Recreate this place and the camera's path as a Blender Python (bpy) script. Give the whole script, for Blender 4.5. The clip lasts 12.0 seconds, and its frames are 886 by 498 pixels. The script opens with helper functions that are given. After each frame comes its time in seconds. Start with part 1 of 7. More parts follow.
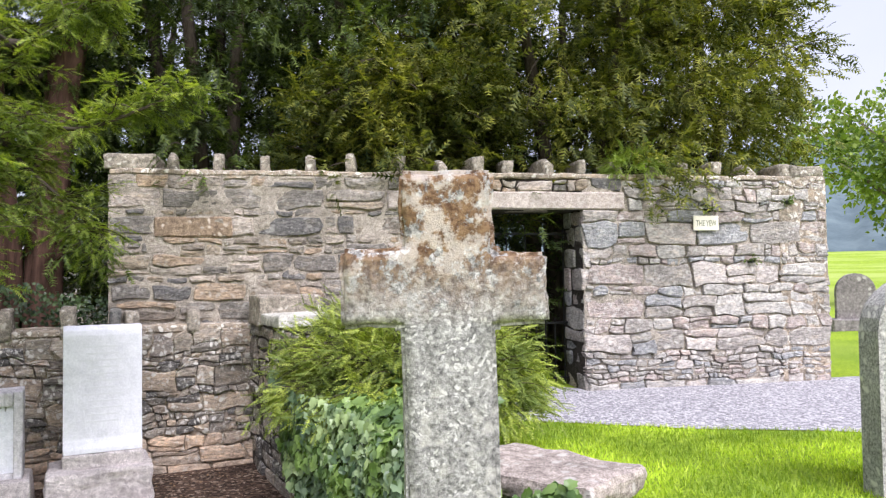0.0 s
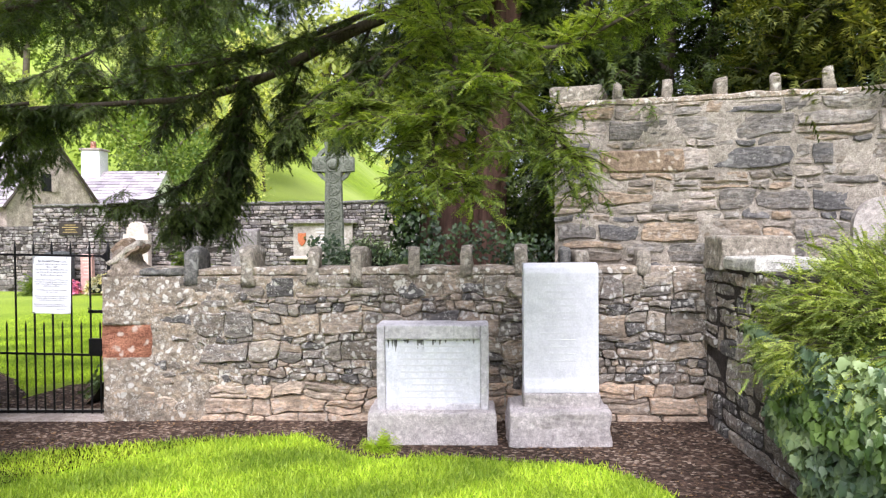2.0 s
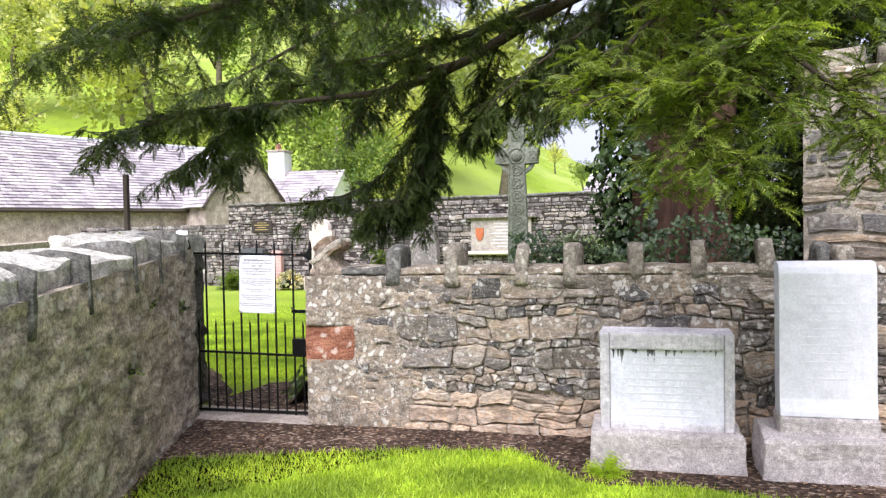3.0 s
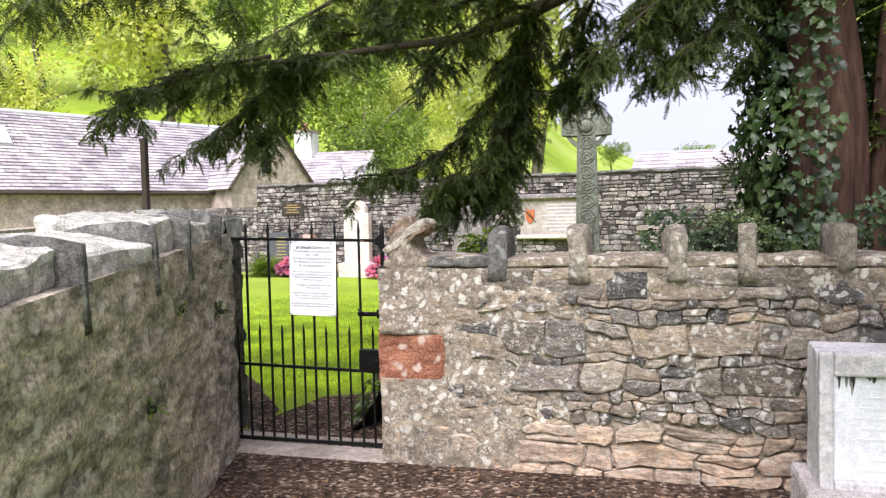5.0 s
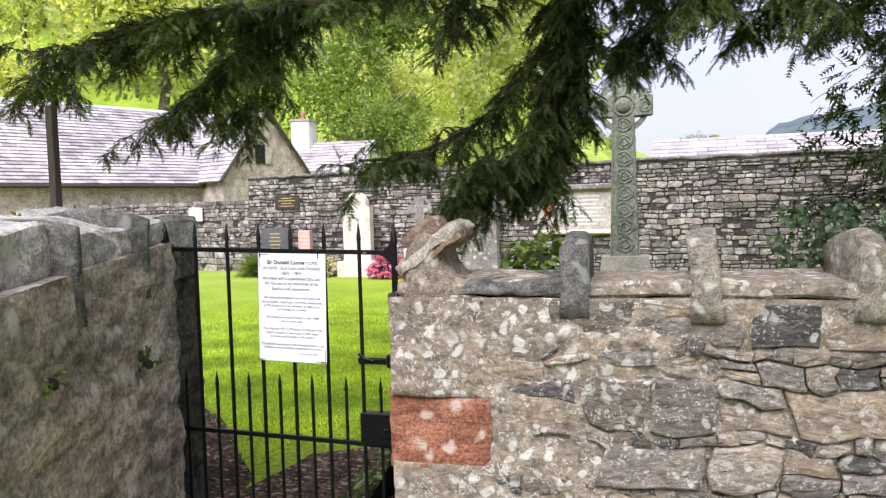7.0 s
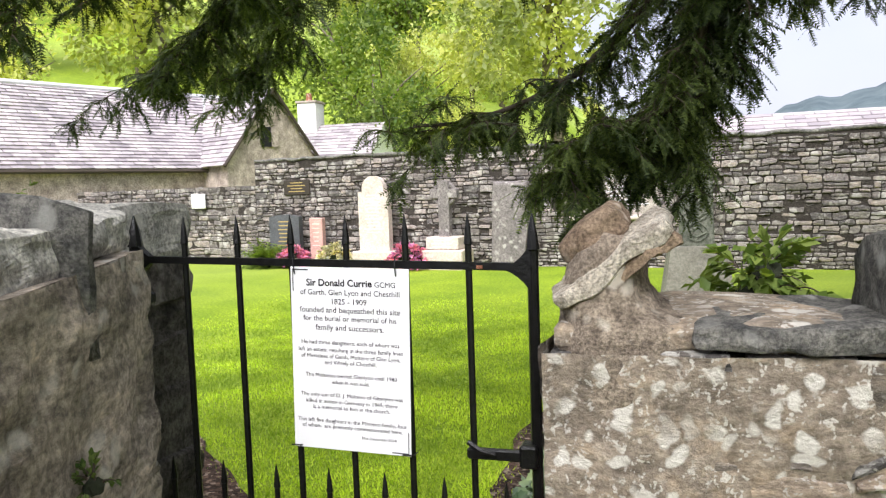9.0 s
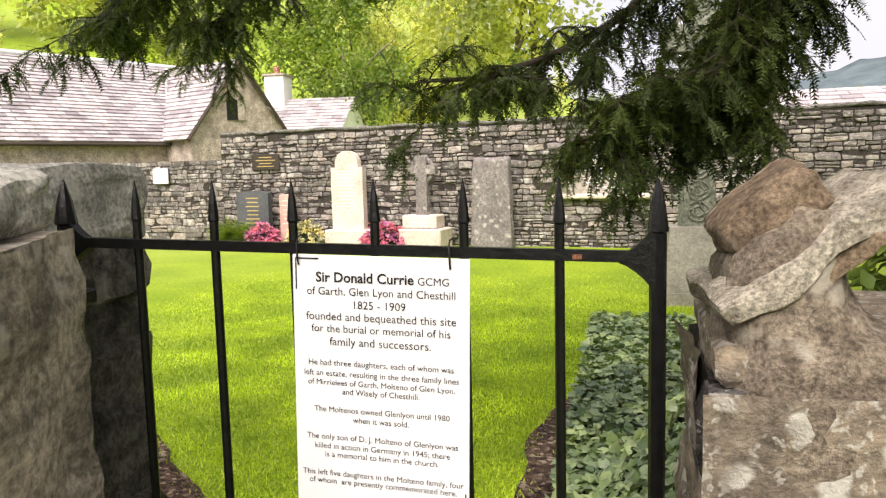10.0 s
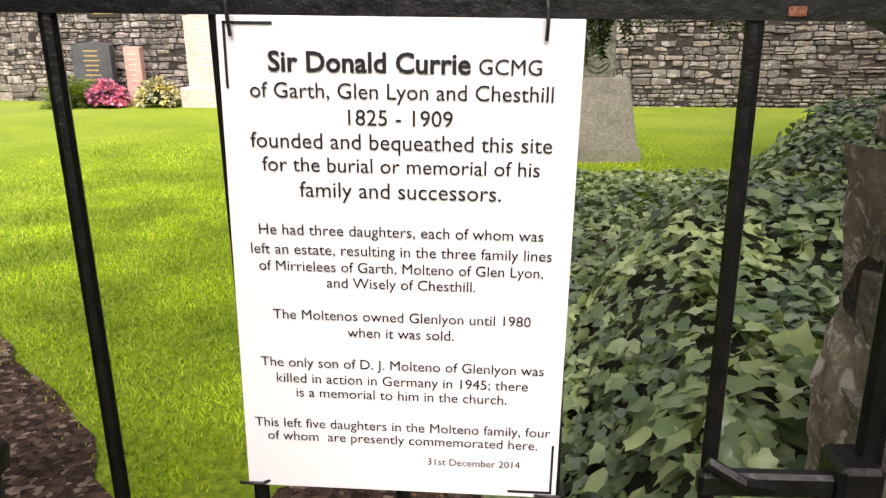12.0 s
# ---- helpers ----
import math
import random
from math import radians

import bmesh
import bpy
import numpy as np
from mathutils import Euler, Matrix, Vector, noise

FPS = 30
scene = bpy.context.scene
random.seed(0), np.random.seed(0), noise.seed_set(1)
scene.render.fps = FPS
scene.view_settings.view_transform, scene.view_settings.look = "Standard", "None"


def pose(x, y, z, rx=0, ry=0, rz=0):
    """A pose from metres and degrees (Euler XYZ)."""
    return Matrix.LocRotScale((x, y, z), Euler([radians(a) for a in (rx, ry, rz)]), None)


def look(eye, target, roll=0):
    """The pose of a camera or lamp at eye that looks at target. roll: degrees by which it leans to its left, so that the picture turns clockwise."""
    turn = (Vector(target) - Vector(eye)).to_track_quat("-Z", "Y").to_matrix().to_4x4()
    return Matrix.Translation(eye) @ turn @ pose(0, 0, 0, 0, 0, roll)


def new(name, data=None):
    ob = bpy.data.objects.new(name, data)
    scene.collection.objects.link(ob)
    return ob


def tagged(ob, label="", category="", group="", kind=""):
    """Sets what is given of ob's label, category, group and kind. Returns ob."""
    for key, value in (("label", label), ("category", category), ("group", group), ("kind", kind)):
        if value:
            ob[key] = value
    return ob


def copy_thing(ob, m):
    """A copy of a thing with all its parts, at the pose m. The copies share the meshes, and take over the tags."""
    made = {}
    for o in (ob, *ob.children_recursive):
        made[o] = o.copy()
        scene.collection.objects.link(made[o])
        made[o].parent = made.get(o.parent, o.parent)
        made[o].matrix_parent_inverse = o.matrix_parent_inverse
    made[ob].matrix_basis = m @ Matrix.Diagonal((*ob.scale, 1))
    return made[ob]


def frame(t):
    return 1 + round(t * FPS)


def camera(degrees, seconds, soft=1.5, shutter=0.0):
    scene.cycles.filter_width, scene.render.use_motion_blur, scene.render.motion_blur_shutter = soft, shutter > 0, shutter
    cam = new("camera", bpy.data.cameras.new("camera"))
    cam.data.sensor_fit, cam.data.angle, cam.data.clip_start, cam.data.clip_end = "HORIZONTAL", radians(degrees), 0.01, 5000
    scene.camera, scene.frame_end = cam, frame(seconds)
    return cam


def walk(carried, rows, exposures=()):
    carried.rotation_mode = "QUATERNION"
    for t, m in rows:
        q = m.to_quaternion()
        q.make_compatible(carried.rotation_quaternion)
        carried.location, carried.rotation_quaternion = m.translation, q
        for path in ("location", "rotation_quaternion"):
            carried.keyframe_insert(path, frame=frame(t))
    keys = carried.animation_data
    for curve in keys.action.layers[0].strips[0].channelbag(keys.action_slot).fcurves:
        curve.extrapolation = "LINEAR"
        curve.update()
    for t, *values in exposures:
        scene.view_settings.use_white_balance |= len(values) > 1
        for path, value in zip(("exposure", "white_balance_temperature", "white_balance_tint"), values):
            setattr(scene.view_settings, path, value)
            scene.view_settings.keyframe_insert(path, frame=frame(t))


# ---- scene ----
cam = camera(61.2, 12.0, 1.3)
ROWS = [   # seconds, place in metres, then pitch, roll and heading in degrees
    (0.0, 0.000, 0.000, 1.470, 1.98, -0.80, -26.50),
    (0.5, -0.034, 0.054, 1.471, 1.76, -0.67, -21.85),
    (1.0, -0.147, 0.224, 1.448, 0.93, -0.47, -15.15),
    (1.5, -0.281, 0.404, 1.417, -0.40, -0.31, -6.95),
    (2.0, -0.400, 0.668, 1.376, -1.37, -0.37, 1.86),
    (2.5, -0.566, 0.916, 1.371, -1.75, -0.77, 9.10),
    (3.0, -0.795, 1.137, 1.389, -1.69, -1.12, 14.34),
    (3.5, -0.995, 1.379, 1.359, -2.14, -1.33, 17.47),
    (5.5, -1.775, 2.570, 1.362, -3.03, -1.45, 15.12),
    (6.0, -1.903, 2.865, 1.349, -3.03, -1.59, 14.48),
    (6.5, -2.047, 3.176, 1.376, -3.09, -1.20, 14.64),
    (7.0, -2.140, 3.547, 1.386, -3.52, -1.53, 16.03),
    (7.5, -2.281, 3.847, 1.363, -3.94, -1.51, 17.19),
    (9.5, -3.005, 4.864, 1.381, -5.16, -2.06, 15.69),
    (10.0, -3.143, 5.092, 1.343, -6.36, -1.45, 13.92),
    (10.5, -3.235, 5.320, 1.305, -9.09, -1.23, 11.50),
    (11.0, -3.362, 5.475, 1.256, -12.48, -1.17, 8.61),
    (11.5, -3.444, 5.564, 1.213, -14.66, -0.55, 6.01),
    (12.0, -3.450, 5.587, 1.199, -16.80, -0.70, 3.62),
]
walk(cam, [(t, pose(x, y, z, 90 + pitch, 0, yaw) @ pose(0, 0, 0, 0, 0, roll)) for t, x, y, z, pitch, roll, yaw in ROWS],
     [(0.0, 0.98, 5900, 19), (1.5, 1.08, 5850, 19), (5.5, 1.08, 6050, 19), (7.5, 1.02, 5950, 19), (9.5, 1.03, 6450, 13), (10.2, 1.06, 6950, 16), (12.0, 1.0, 6800, 19)])

# ---- world and sun ----
SUN_AZ, SUN_EL = radians(182), radians(50)   # azimuth clockwise from +y
world = bpy.data.worlds.new("world")
scene.world = world
world.use_nodes = True
wn = world.node_tree.nodes
sky = wn.new("ShaderNodeTexSky")
sky.sky_type, sky.sun_disc, sky.sun_elevation, sky.sun_rotation = "NISHITA", False, SUN_EL, SUN_AZ
sky.air_density, sky.dust_density, sky.ozone_density = 1.0, 5.0, 1.0
wn["Background"].inputs["Strength"].default_value = 0.108
cloud = wn.new("ShaderNodeTexNoise")   # thin high cloud whitens the whole sky
cloud.inputs["Scale"].default_value, cloud.inputs["Detail"].default_value = 2.2, 6.0
veil = wn.new("ShaderNodeMapRange")
veil.inputs["From Min"].default_value, veil.inputs["From Max"].default_value = 0.3, 0.6
veil.inputs["To Min"].default_value, veil.inputs["To Max"].default_value = 0.72, 0.95
over = wn.new("ShaderNodeMix")
over.data_type = "RGBA"
over.inputs[7].default_value = (4.6, 4.65, 5.05, 1)
world.node_tree.links.new(cloud.outputs["Fac"], veil.inputs["Value"])
world.node_tree.links.new(veil.outputs[0], over.inputs[0])
world.node_tree.links.new(sky.outputs[0], over.inputs[6])
world.node_tree.links.new(over.outputs[2], wn["Background"].inputs["Color"])
sun = new("sun", bpy.data.lights.new("sun", "SUN"))
sun.data.energy, sun.data.angle, sun.data.color = 3.4, radians(45), (1.0, 0.96, 0.91)
sun.matrix_world = look((math.sin(SUN_AZ) * math.cos(SUN_EL) * 50, math.cos(SUN_AZ) * math.cos(SUN_EL) * 50, math.sin(SUN_EL) * 50), (0, 0, 0))


# ---- small builders ----
def smooth(a, b, x):
    t = np.clip((np.asarray(x, float) - a) / (b - a), 0, 1)
    return t * t * (3 - 2 * t)


def np_mesh(name, verts, tris, mat=None, smooth_shade=False):
    """A mesh from arrays of vertices and triangles (or equal polygons)."""
    me = bpy.data.meshes.new(name)
    verts, tris = np.asarray(verts, np.float32), np.asarray(tris, np.int32)
    n, k = tris.shape
    me.vertices.add(len(verts)), me.loops.add(n * k), me.polygons.add(n)
    me.vertices.foreach_set("co", verts.ravel())
    me.loops.foreach_set("vertex_index", tris.ravel())
    me.polygons.foreach_set("loop_start", np.arange(0, n * k, k, dtype=np.int32))
    if smooth_shade:
        me.polygons.foreach_set("use_smooth", np.ones(n, bool))
    me.update(calc_edges=True)
    if mat:
        me.materials.append(mat)
    return me


def py_mesh(name, verts, faces, mat=None, smooth_shade=False):
    me = bpy.data.meshes.new(name)
    me.from_pydata([tuple(v) for v in verts], [], faces)
    me.update()
    if smooth_shade:
        me.polygons.foreach_set("use_smooth", [True] * len(me.polygons))
    if mat:
        me.materials.append(mat)
    return me


def part(name, bm, material, parent, label="", m=None):
    """Links a bmesh or a mesh as one object under a thing or a part."""
    me = bm
    if isinstance(bm, bmesh.types.BMesh):
        me = bpy.data.meshes.new(name)
        bmesh.ops.recalc_face_normals(bm, faces=bm.faces)
        bm.to_mesh(me)
        bm.free()
    if material and not me.materials:
        me.materials.append(material)
    ob = new(name, me)
    ob.parent = parent
    if m is not None:
        ob.matrix_basis = m
    if label:
        ob["label"] = label
    return ob


def thing(name, label, category, m=None, kind="", group=""):
    ob = new(name)
    if m is not None:
        ob.matrix_basis = m
    return tagged(ob, label, category, group, kind)


def box(bm, x0, x1, y0, y1, z0, z1, bevel=0.0, segs=1):
    r = bmesh.ops.create_cube(bm, size=1.0)
    vs = r["verts"]
    for v in vs:
        v.co = Vector(((x0 + x1) / 2 + v.co.x * (x1 - x0), (y0 + y1) / 2 + v.co.y * (y1 - y0), (z0 + z1) / 2 + v.co.z * (z1 - z0)))
    if bevel:
        es = list({e for v in vs for e in v.link_edges})
        bmesh.ops.bevel(bm, geom=es, offset=bevel, segments=segs, affect="EDGES", profile=0.6)
    return bm


def rough(bm, cuts, amount, scale, seed=0, keep_z=None):
    """Cuts a bmesh up and roughens it like hewn stone."""
    if cuts:
        bmesh.ops.subdivide_edges(bm, edges=bm.edges[:], cuts=cuts, use_grid_fill=True)
    off = Vector((seed * 7.3, seed * 3.1, seed * 1.7))
    for v in bm.verts:
        if keep_z is not None and v.co.z < keep_z:
            continue
        v.co += noise.noise_vector(v.co * scale + off) * amount + noise.noise_vector(v.co * scale * 3.7 + off) * amount * 0.4
    return bm


def tube(pts, radii, sides=8, cap=True):
    """Vertices and faces of a tapered tube along points."""
    pts = [Vector(p) for p in pts]
    verts, faces, up = [], [], Vector((0.13, 0.21, 0.97))
    for i, p in enumerate(pts):
        d = (pts[min(i + 1, len(pts) - 1)] - pts[max(i - 1, 0)]).normalized()
        a = d.cross(up if abs(d.dot(up)) < 0.95 else Vector((1, 0, 0))).normalized()
        b = d.cross(a)
        for k in range(sides):
            w = 2 * math.pi * k / sides
            verts.append(p + (a * math.cos(w) + b * math.sin(w)) * radii[i])
    for i in range(len(pts) - 1):
        for k in range(sides):
            j = (k + 1) % sides
            faces.append((i * sides + k, i * sides + j, (i + 1) * sides + j, (i + 1) * sides + k))
    if cap:
        faces.append(tuple(range(sides))[::-1])
        faces.append(tuple((len(pts) - 1) * sides + k for k in range(sides)))
    return verts, faces


def add_to(bm, verts, faces):
    vs = [bm.verts.new(v) for v in verts]
    for f in faces:
        bm.faces.new([vs[i] for i in f])
    return bm


def spline(pts, n):
    """n points along a Catmull-Rom curve."""
    P = np.array([pts[0], *pts, pts[-1]], float)
    out = []
    for t in np.linspace(0, len(pts) - 1 - 1e-6, n):
        i, f = int(t), t - int(t)
        a, b, c, d = P[i], P[i + 1], P[i + 2], P[i + 3]
        out.append(0.5 * (2 * b + (c - a) * f + (2 * a - 5 * b + 4 * c - d) * f * f + (3 * b - a - 3 * c + d) * f ** 3))
    return np.array(out)


# ---- materials ----
def start(name, roughness=0.8, metallic=0.0, spec=0.3):
    m = bpy.data.materials.new(name)
    m.use_nodes = True
    nt = m.node_tree
    b = nt.nodes["Principled BSDF"]
    b.inputs["Roughness"].default_value, b.inputs["Metallic"].default_value = roughness, metallic
    b.inputs["Specular IOR Level"].default_value = spec
    return m, nt, b


def node(nt, kind, **kw):
    n = nt.nodes.new("ShaderNode" + kind)
    for k, v in kw.items():
        if k == "links":
            continue
        n.inputs[k].default_value = v
    return n


def tex(nt, scale, detail=6.0, rough_=0.6, where=None, stretch=None):
    """Noise in world metres."""
    if where is None:
        where = nt.nodes.new("ShaderNodeNewGeometry").outputs["Position"]
    if stretch:
        mp = nt.nodes.new("ShaderNodeMapping")
        mp.inputs["Scale"].default_value = stretch
        nt.links.new(where, mp.inputs["Vector"])
        where = mp.outputs[0]
    n = node(nt, "TexNoise", Scale=scale, Detail=detail, Roughness=rough_)
    nt.links.new(where, n.inputs["Vector"])
    return n.outputs["Fac"]


def ramp(nt, fac, stops, constant=False):
    r = nt.nodes.new("ShaderNodeValToRGB")
    if constant:
        r.color_ramp.interpolation = "CONSTANT"
    el = r.color_ramp.elements
    while len(el) < len(stops):
        el.new(0.5)
    for e, (p, c) in zip(el, stops):
        e.position = p
        e.color = (*c, 1) if len(c) == 3 else c
    nt.links.new(fac, r.inputs["Fac"])
    return r.outputs["Color"]


def grey(*pv):
    return [(p, (v, v, v)) for p, v in pv]


def mix(nt, a, b, fac, mode="MIX"):
    n = nt.nodes.new("ShaderNodeMix")
    n.data_type, n.blend_type = "RGBA", mode
    ins = [s for s in n.inputs if s.type == "RGBA"]
    for sock, val in ((ins[0], a), (ins[1], b), (n.inputs[0], fac)):
        if isinstance(val, bpy.types.NodeSocket):
            nt.links.new(val, sock)
        else:
            sock.default_value = (*val, 1) if isinstance(val, tuple) else val
    return [o for o in n.outputs if o.type == "RGBA"][0]


def bump(nt, b, height, strength=0.6, distance=0.01):
    n = node(nt, "Bump", Strength=strength, Distance=distance)
    nt.links.new(height, n.inputs["Height"])
    nt.links.new(n.outputs[0], b.inputs["Normal"])


def spots(nt, scale, lo, hi, warp_scale=9.0):
    """Blotches with an uneven rim, as lichen grows."""
    pos = nt.nodes.new("ShaderNodeNewGeometry").outputs["Position"]
    w = node(nt, "TexNoise", Scale=warp_scale, Detail=3.0)
    nt.links.new(pos, w.inputs["Vector"])
    va = nt.nodes.new("ShaderNodeVectorMath")
    va.operation = "MULTIPLY_ADD"
    va.inputs[1].default_value = (0.12, 0.12, 0.12)
    nt.links.new(w.outputs["Color"], va.inputs[0])
    nt.links.new(pos, va.inputs[2])
    v = node(nt, "TexVoronoi", Scale=scale)
    nt.links.new(va.outputs[0], v.inputs["Vector"])
    keep = node(nt, "TexNoise", Scale=scale * 0.31, Detail=2.0)
    nt.links.new(pos, keep.inputs["Vector"])
    s = ramp(nt, v.outputs["Distance"], grey((lo, 1), (hi, 0)))
    k = ramp(nt, keep.outputs["Fac"], grey((0.42, 0), (0.54, 1)))
    return mix(nt, s, k, 1.0, "MULTIPLY")


def rubble_stone(name, palette, lichen=0.6, island=False, lichen_col=(0.64, 0.62, 0.56), spot=18.0, wear=0.5, bed=1.0):
    m, nt, b = start(name, 0.9, spec=0.2)
    if island:
        rnd = nt.nodes.new("ShaderNodeNewGeometry").outputs["Random Per Island"]
    else:
        rnd = nt.nodes.new("ShaderNodeObjectInfo").outputs["Random"]
    n = len(palette)
    base = ramp(nt, rnd, [(i / n, c) for i, c in enumerate(palette)], constant=True)
    grain = tex(nt, 26, 10, 0.76, stretch=(1, 1, 1 + 1.3 * bed))
    vein = tex(nt, 7, 8, 0.7, stretch=(1, 1, 1 + 2.6 * bed))
    base = mix(nt, base, ramp(nt, grain, grey((0.36, 0.4), (0.5, 0.98), (0.64, 1.6))), 0.85, "MULTIPLY")
    base = mix(nt, base, ramp(nt, vein, [(0.36, (0.45, 0.42, 0.4)), (0.5, (1, 1, 1)), (0.64, (1.5, 1.35, 1.15))]), wear, "MULTIPLY")
    base = mix(nt, base, lichen_col, mix(nt, (0, 0, 0), spots(nt, spot, 0.28, 0.38), lichen))
    base = mix(nt, base, lichen_col, mix(nt, (0, 0, 0), spots(nt, spot * 2.7, 0.26, 0.4, 25), lichen * 0.8))
    dark = tex(nt, 2.1, 5, 0.6)
    base = mix(nt, base, (0.045, 0.045, 0.035), ramp(nt, dark, grey((0.55, 0), (0.75, 0.55))))
    nt.links.new(base, b.inputs["Base Color"])
    h = mix(nt, grain, tex(nt, 14, 8, 0.7, stretch=(1, 1, 1 + bed)), 0.6)
    bump(nt, b, h, 1.0, 0.035)
    return m


def plain_stone(name, lo, hi, scale=22, lichen=0.0, lichen_col=(0.6, 0.58, 0.52), spot=20.0, streak=0.0, streak_col=(0.05, 0.05, 0.05), b_dist=0.008, blotch=0.6, roughness=0.85, bed=1.0):
    m, nt, b = start(name, roughness, spec=0.25)
    g = tex(nt, scale, 9, 0.72, stretch=None if bed == 1.0 else (1 / bed, 1 / bed, bed))
    base = ramp(nt, g, [(0.38, lo), (0.62, hi)])
    base = mix(nt, base, ramp(nt, tex(nt, scale * 6, 5, 0.7), grey((0.38, 0.55), (0.6, 1.3))), min(1.0, b_dist * 80), "MULTIPLY")
    big = tex(nt, 3.3, 5, 0.6, stretch=None if bed == 1.0 else (1 / bed, 1 / bed, bed))
    base = mix(nt, base, ramp(nt, big, grey((0.32, 0.55), (0.6, 1.15))), blotch, "MULTIPLY")
    if lichen:
        base = mix(nt, base, lichen_col, mix(nt, (0, 0, 0), spots(nt, spot, 0.2, 0.36), lichen))
    if streak:
        st = tex(nt, 5, 6, 0.7, stretch=(3.5, 3.5, 0.35))
        base = mix(nt, base, streak_col, mix(nt, (0, 0, 0), ramp(nt, st, grey((0.56, 0), (0.66, 1))), streak))
    nt.links.new(base, b.inputs["Base Color"])
    bump(nt, b, mix(nt, g, tex(nt, scale * 4, 6, 0.75), 0.4), 0.9, b_dist * 1.4)
    return m


def leafy(name, dark, light, trans=0.35, island=True, roughness=0.5, spec=0.25, patch=1.2):
    m, nt, b = start(name, roughness, spec=spec)
    geo = nt.nodes.new("ShaderNodeNewGeometry")
    c = ramp(nt, geo.outputs["Random Per Island"], [(0.0, dark), (1.0, light)])
    c = mix(nt, c, ramp(nt, tex(nt, patch, 3, 0.5), [(0.38, (0.5, 0.55, 0.55)), (0.62, (1.45, 1.35, 1.0))]), 0.8, "MULTIPLY")
    nt.links.new(c, b.inputs["Base Color"])
    t = nt.nodes.new("ShaderNodeBsdfTranslucent")
    nt.links.new(mix(nt, c, (1.5, 1.6, 0.5), 1.0, "MULTIPLY"), t.inputs["Color"])
    mx = node(nt, "MixShader", Fac=trans)
    out = nt.nodes["Material Output"]
    nt.links.new(b.outputs[0], mx.inputs[1])
    nt.links.new(t.outputs[0], mx.inputs[2])
    nt.links.new(mx.outputs[0], out.inputs["Surface"])
    return m


def simple(name, c0, c1, scale=8, roughness=0.7, metallic=0.0, spec=0.3, b_dist=0.003, stretch=None, detail=6):
    m, nt, b = start(name, roughness, metallic, spec)
    g = tex(nt, scale, detail, 0.65, stretch=stretch)
    nt.links.new(ramp(nt, g, [(0.3, c0), (0.7, c1)]), b.inputs["Base Color"])
    bump(nt, b, g, 0.5, b_dist)
    return m


LOW_PALETTE = [(0.2, 0.172, 0.14), (0.31, 0.255, 0.2), (0.24, 0.21, 0.18), (0.37, 0.3, 0.225), (0.12, 0.113, 0.106), (0.27, 0.24, 0.2), (0.34, 0.295, 0.24), (0.21, 0.19, 0.165)]
HIGH_PALETTE = [(0.22, 0.19, 0.155), (0.33, 0.29, 0.24), (0.13, 0.125, 0.12), (0.3, 0.25, 0.19), (0.38, 0.33, 0.28), (0.26, 0.235, 0.2), (0.33, 0.255, 0.18), (0.18, 0.165, 0.145)]
PALE_PALETTE = [(0.38, 0.36, 0.33), (0.44, 0.4, 0.365), (0.29, 0.295, 0.295), (0.43, 0.41, 0.375), (0.38, 0.325, 0.295), (0.33, 0.305, 0.275)]
FAR_PALETTE = [(0.2, 0.18, 0.17), (0.14, 0.13, 0.125), (0.26, 0.24, 0.22), (0.33, 0.29, 0.26), (0.17, 0.155, 0.14)]
M_LOW = rubble_stone("rubble_grey_brown", LOW_PALETTE, 0.85, spot=20.0)
M_HIGH = rubble_stone("rubble_brown", HIGH_PALETTE, 0.25)
M_PALE = rubble_stone("rubble_pale", PALE_PALETTE, 0.55, lichen_col=(0.62, 0.6, 0.55))
M_PALE_I = rubble_stone("rubble_pale_joined", PALE_PALETTE, 0.55, island=True, lichen_col=(0.62, 0.6, 0.55))
M_HIGH_I = rubble_stone("rubble_brown_joined", HIGH_PALETTE, 0.25, island=True)
M_LOW_I = rubble_stone("rubble_grey_joined", LOW_PALETTE, 0.5, island=True)
M_SLAB = plain_stone("cream_ridged_slab", (0.3, 0.26, 0.2), (0.66, 0.6, 0.49), 26, 0.5, (0.72, 0.69, 0.6), 12, b_dist=0.014)
TAN_PALETTE = [(0.5, 0.38, 0.275), (0.44, 0.34, 0.255), (0.56, 0.43, 0.315), (0.37, 0.3, 0.235), (0.52, 0.42, 0.32)]
M_TAN = rubble_stone("rubble_tan", TAN_PALETTE, 0.35)
M_FAR = rubble_stone("rubble_far", FAR_PALETTE, 0.5, island=True, spot=5.0)
M_FAR_S = rubble_stone("rubble_far_single", FAR_PALETTE, 0.5, spot=5.0)
M_RED = plain_stone("red_sandstone", (0.22, 0.085, 0.048), (0.46, 0.21, 0.125), 16, 0.8, (0.62, 0.52, 0.43), 12, b_dist=0.016, bed=1.8)
M_MORTAR = rubble_stone("old_lime_mortar", [(0.31, 0.26, 0.2)], 0.95, lichen_col=(0.7, 0.67, 0.59), spot=17.0, wear=0.55, bed=0.15)
M_MORTAR_PALE = plain_stone("pale_lime_mortar", (0.3, 0.26, 0.21), (0.5, 0.445, 0.365), 30, 0.0, b_dist=0.02)
M_MORTAR_DARK = plain_stone("dark_earth_joint", (0.03, 0.026, 0.022), (0.085, 0.072, 0.06), 30, 0.0, b_dist=0.02)
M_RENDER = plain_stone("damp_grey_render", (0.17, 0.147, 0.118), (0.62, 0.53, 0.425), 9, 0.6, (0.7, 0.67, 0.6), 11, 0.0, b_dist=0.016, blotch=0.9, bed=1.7)
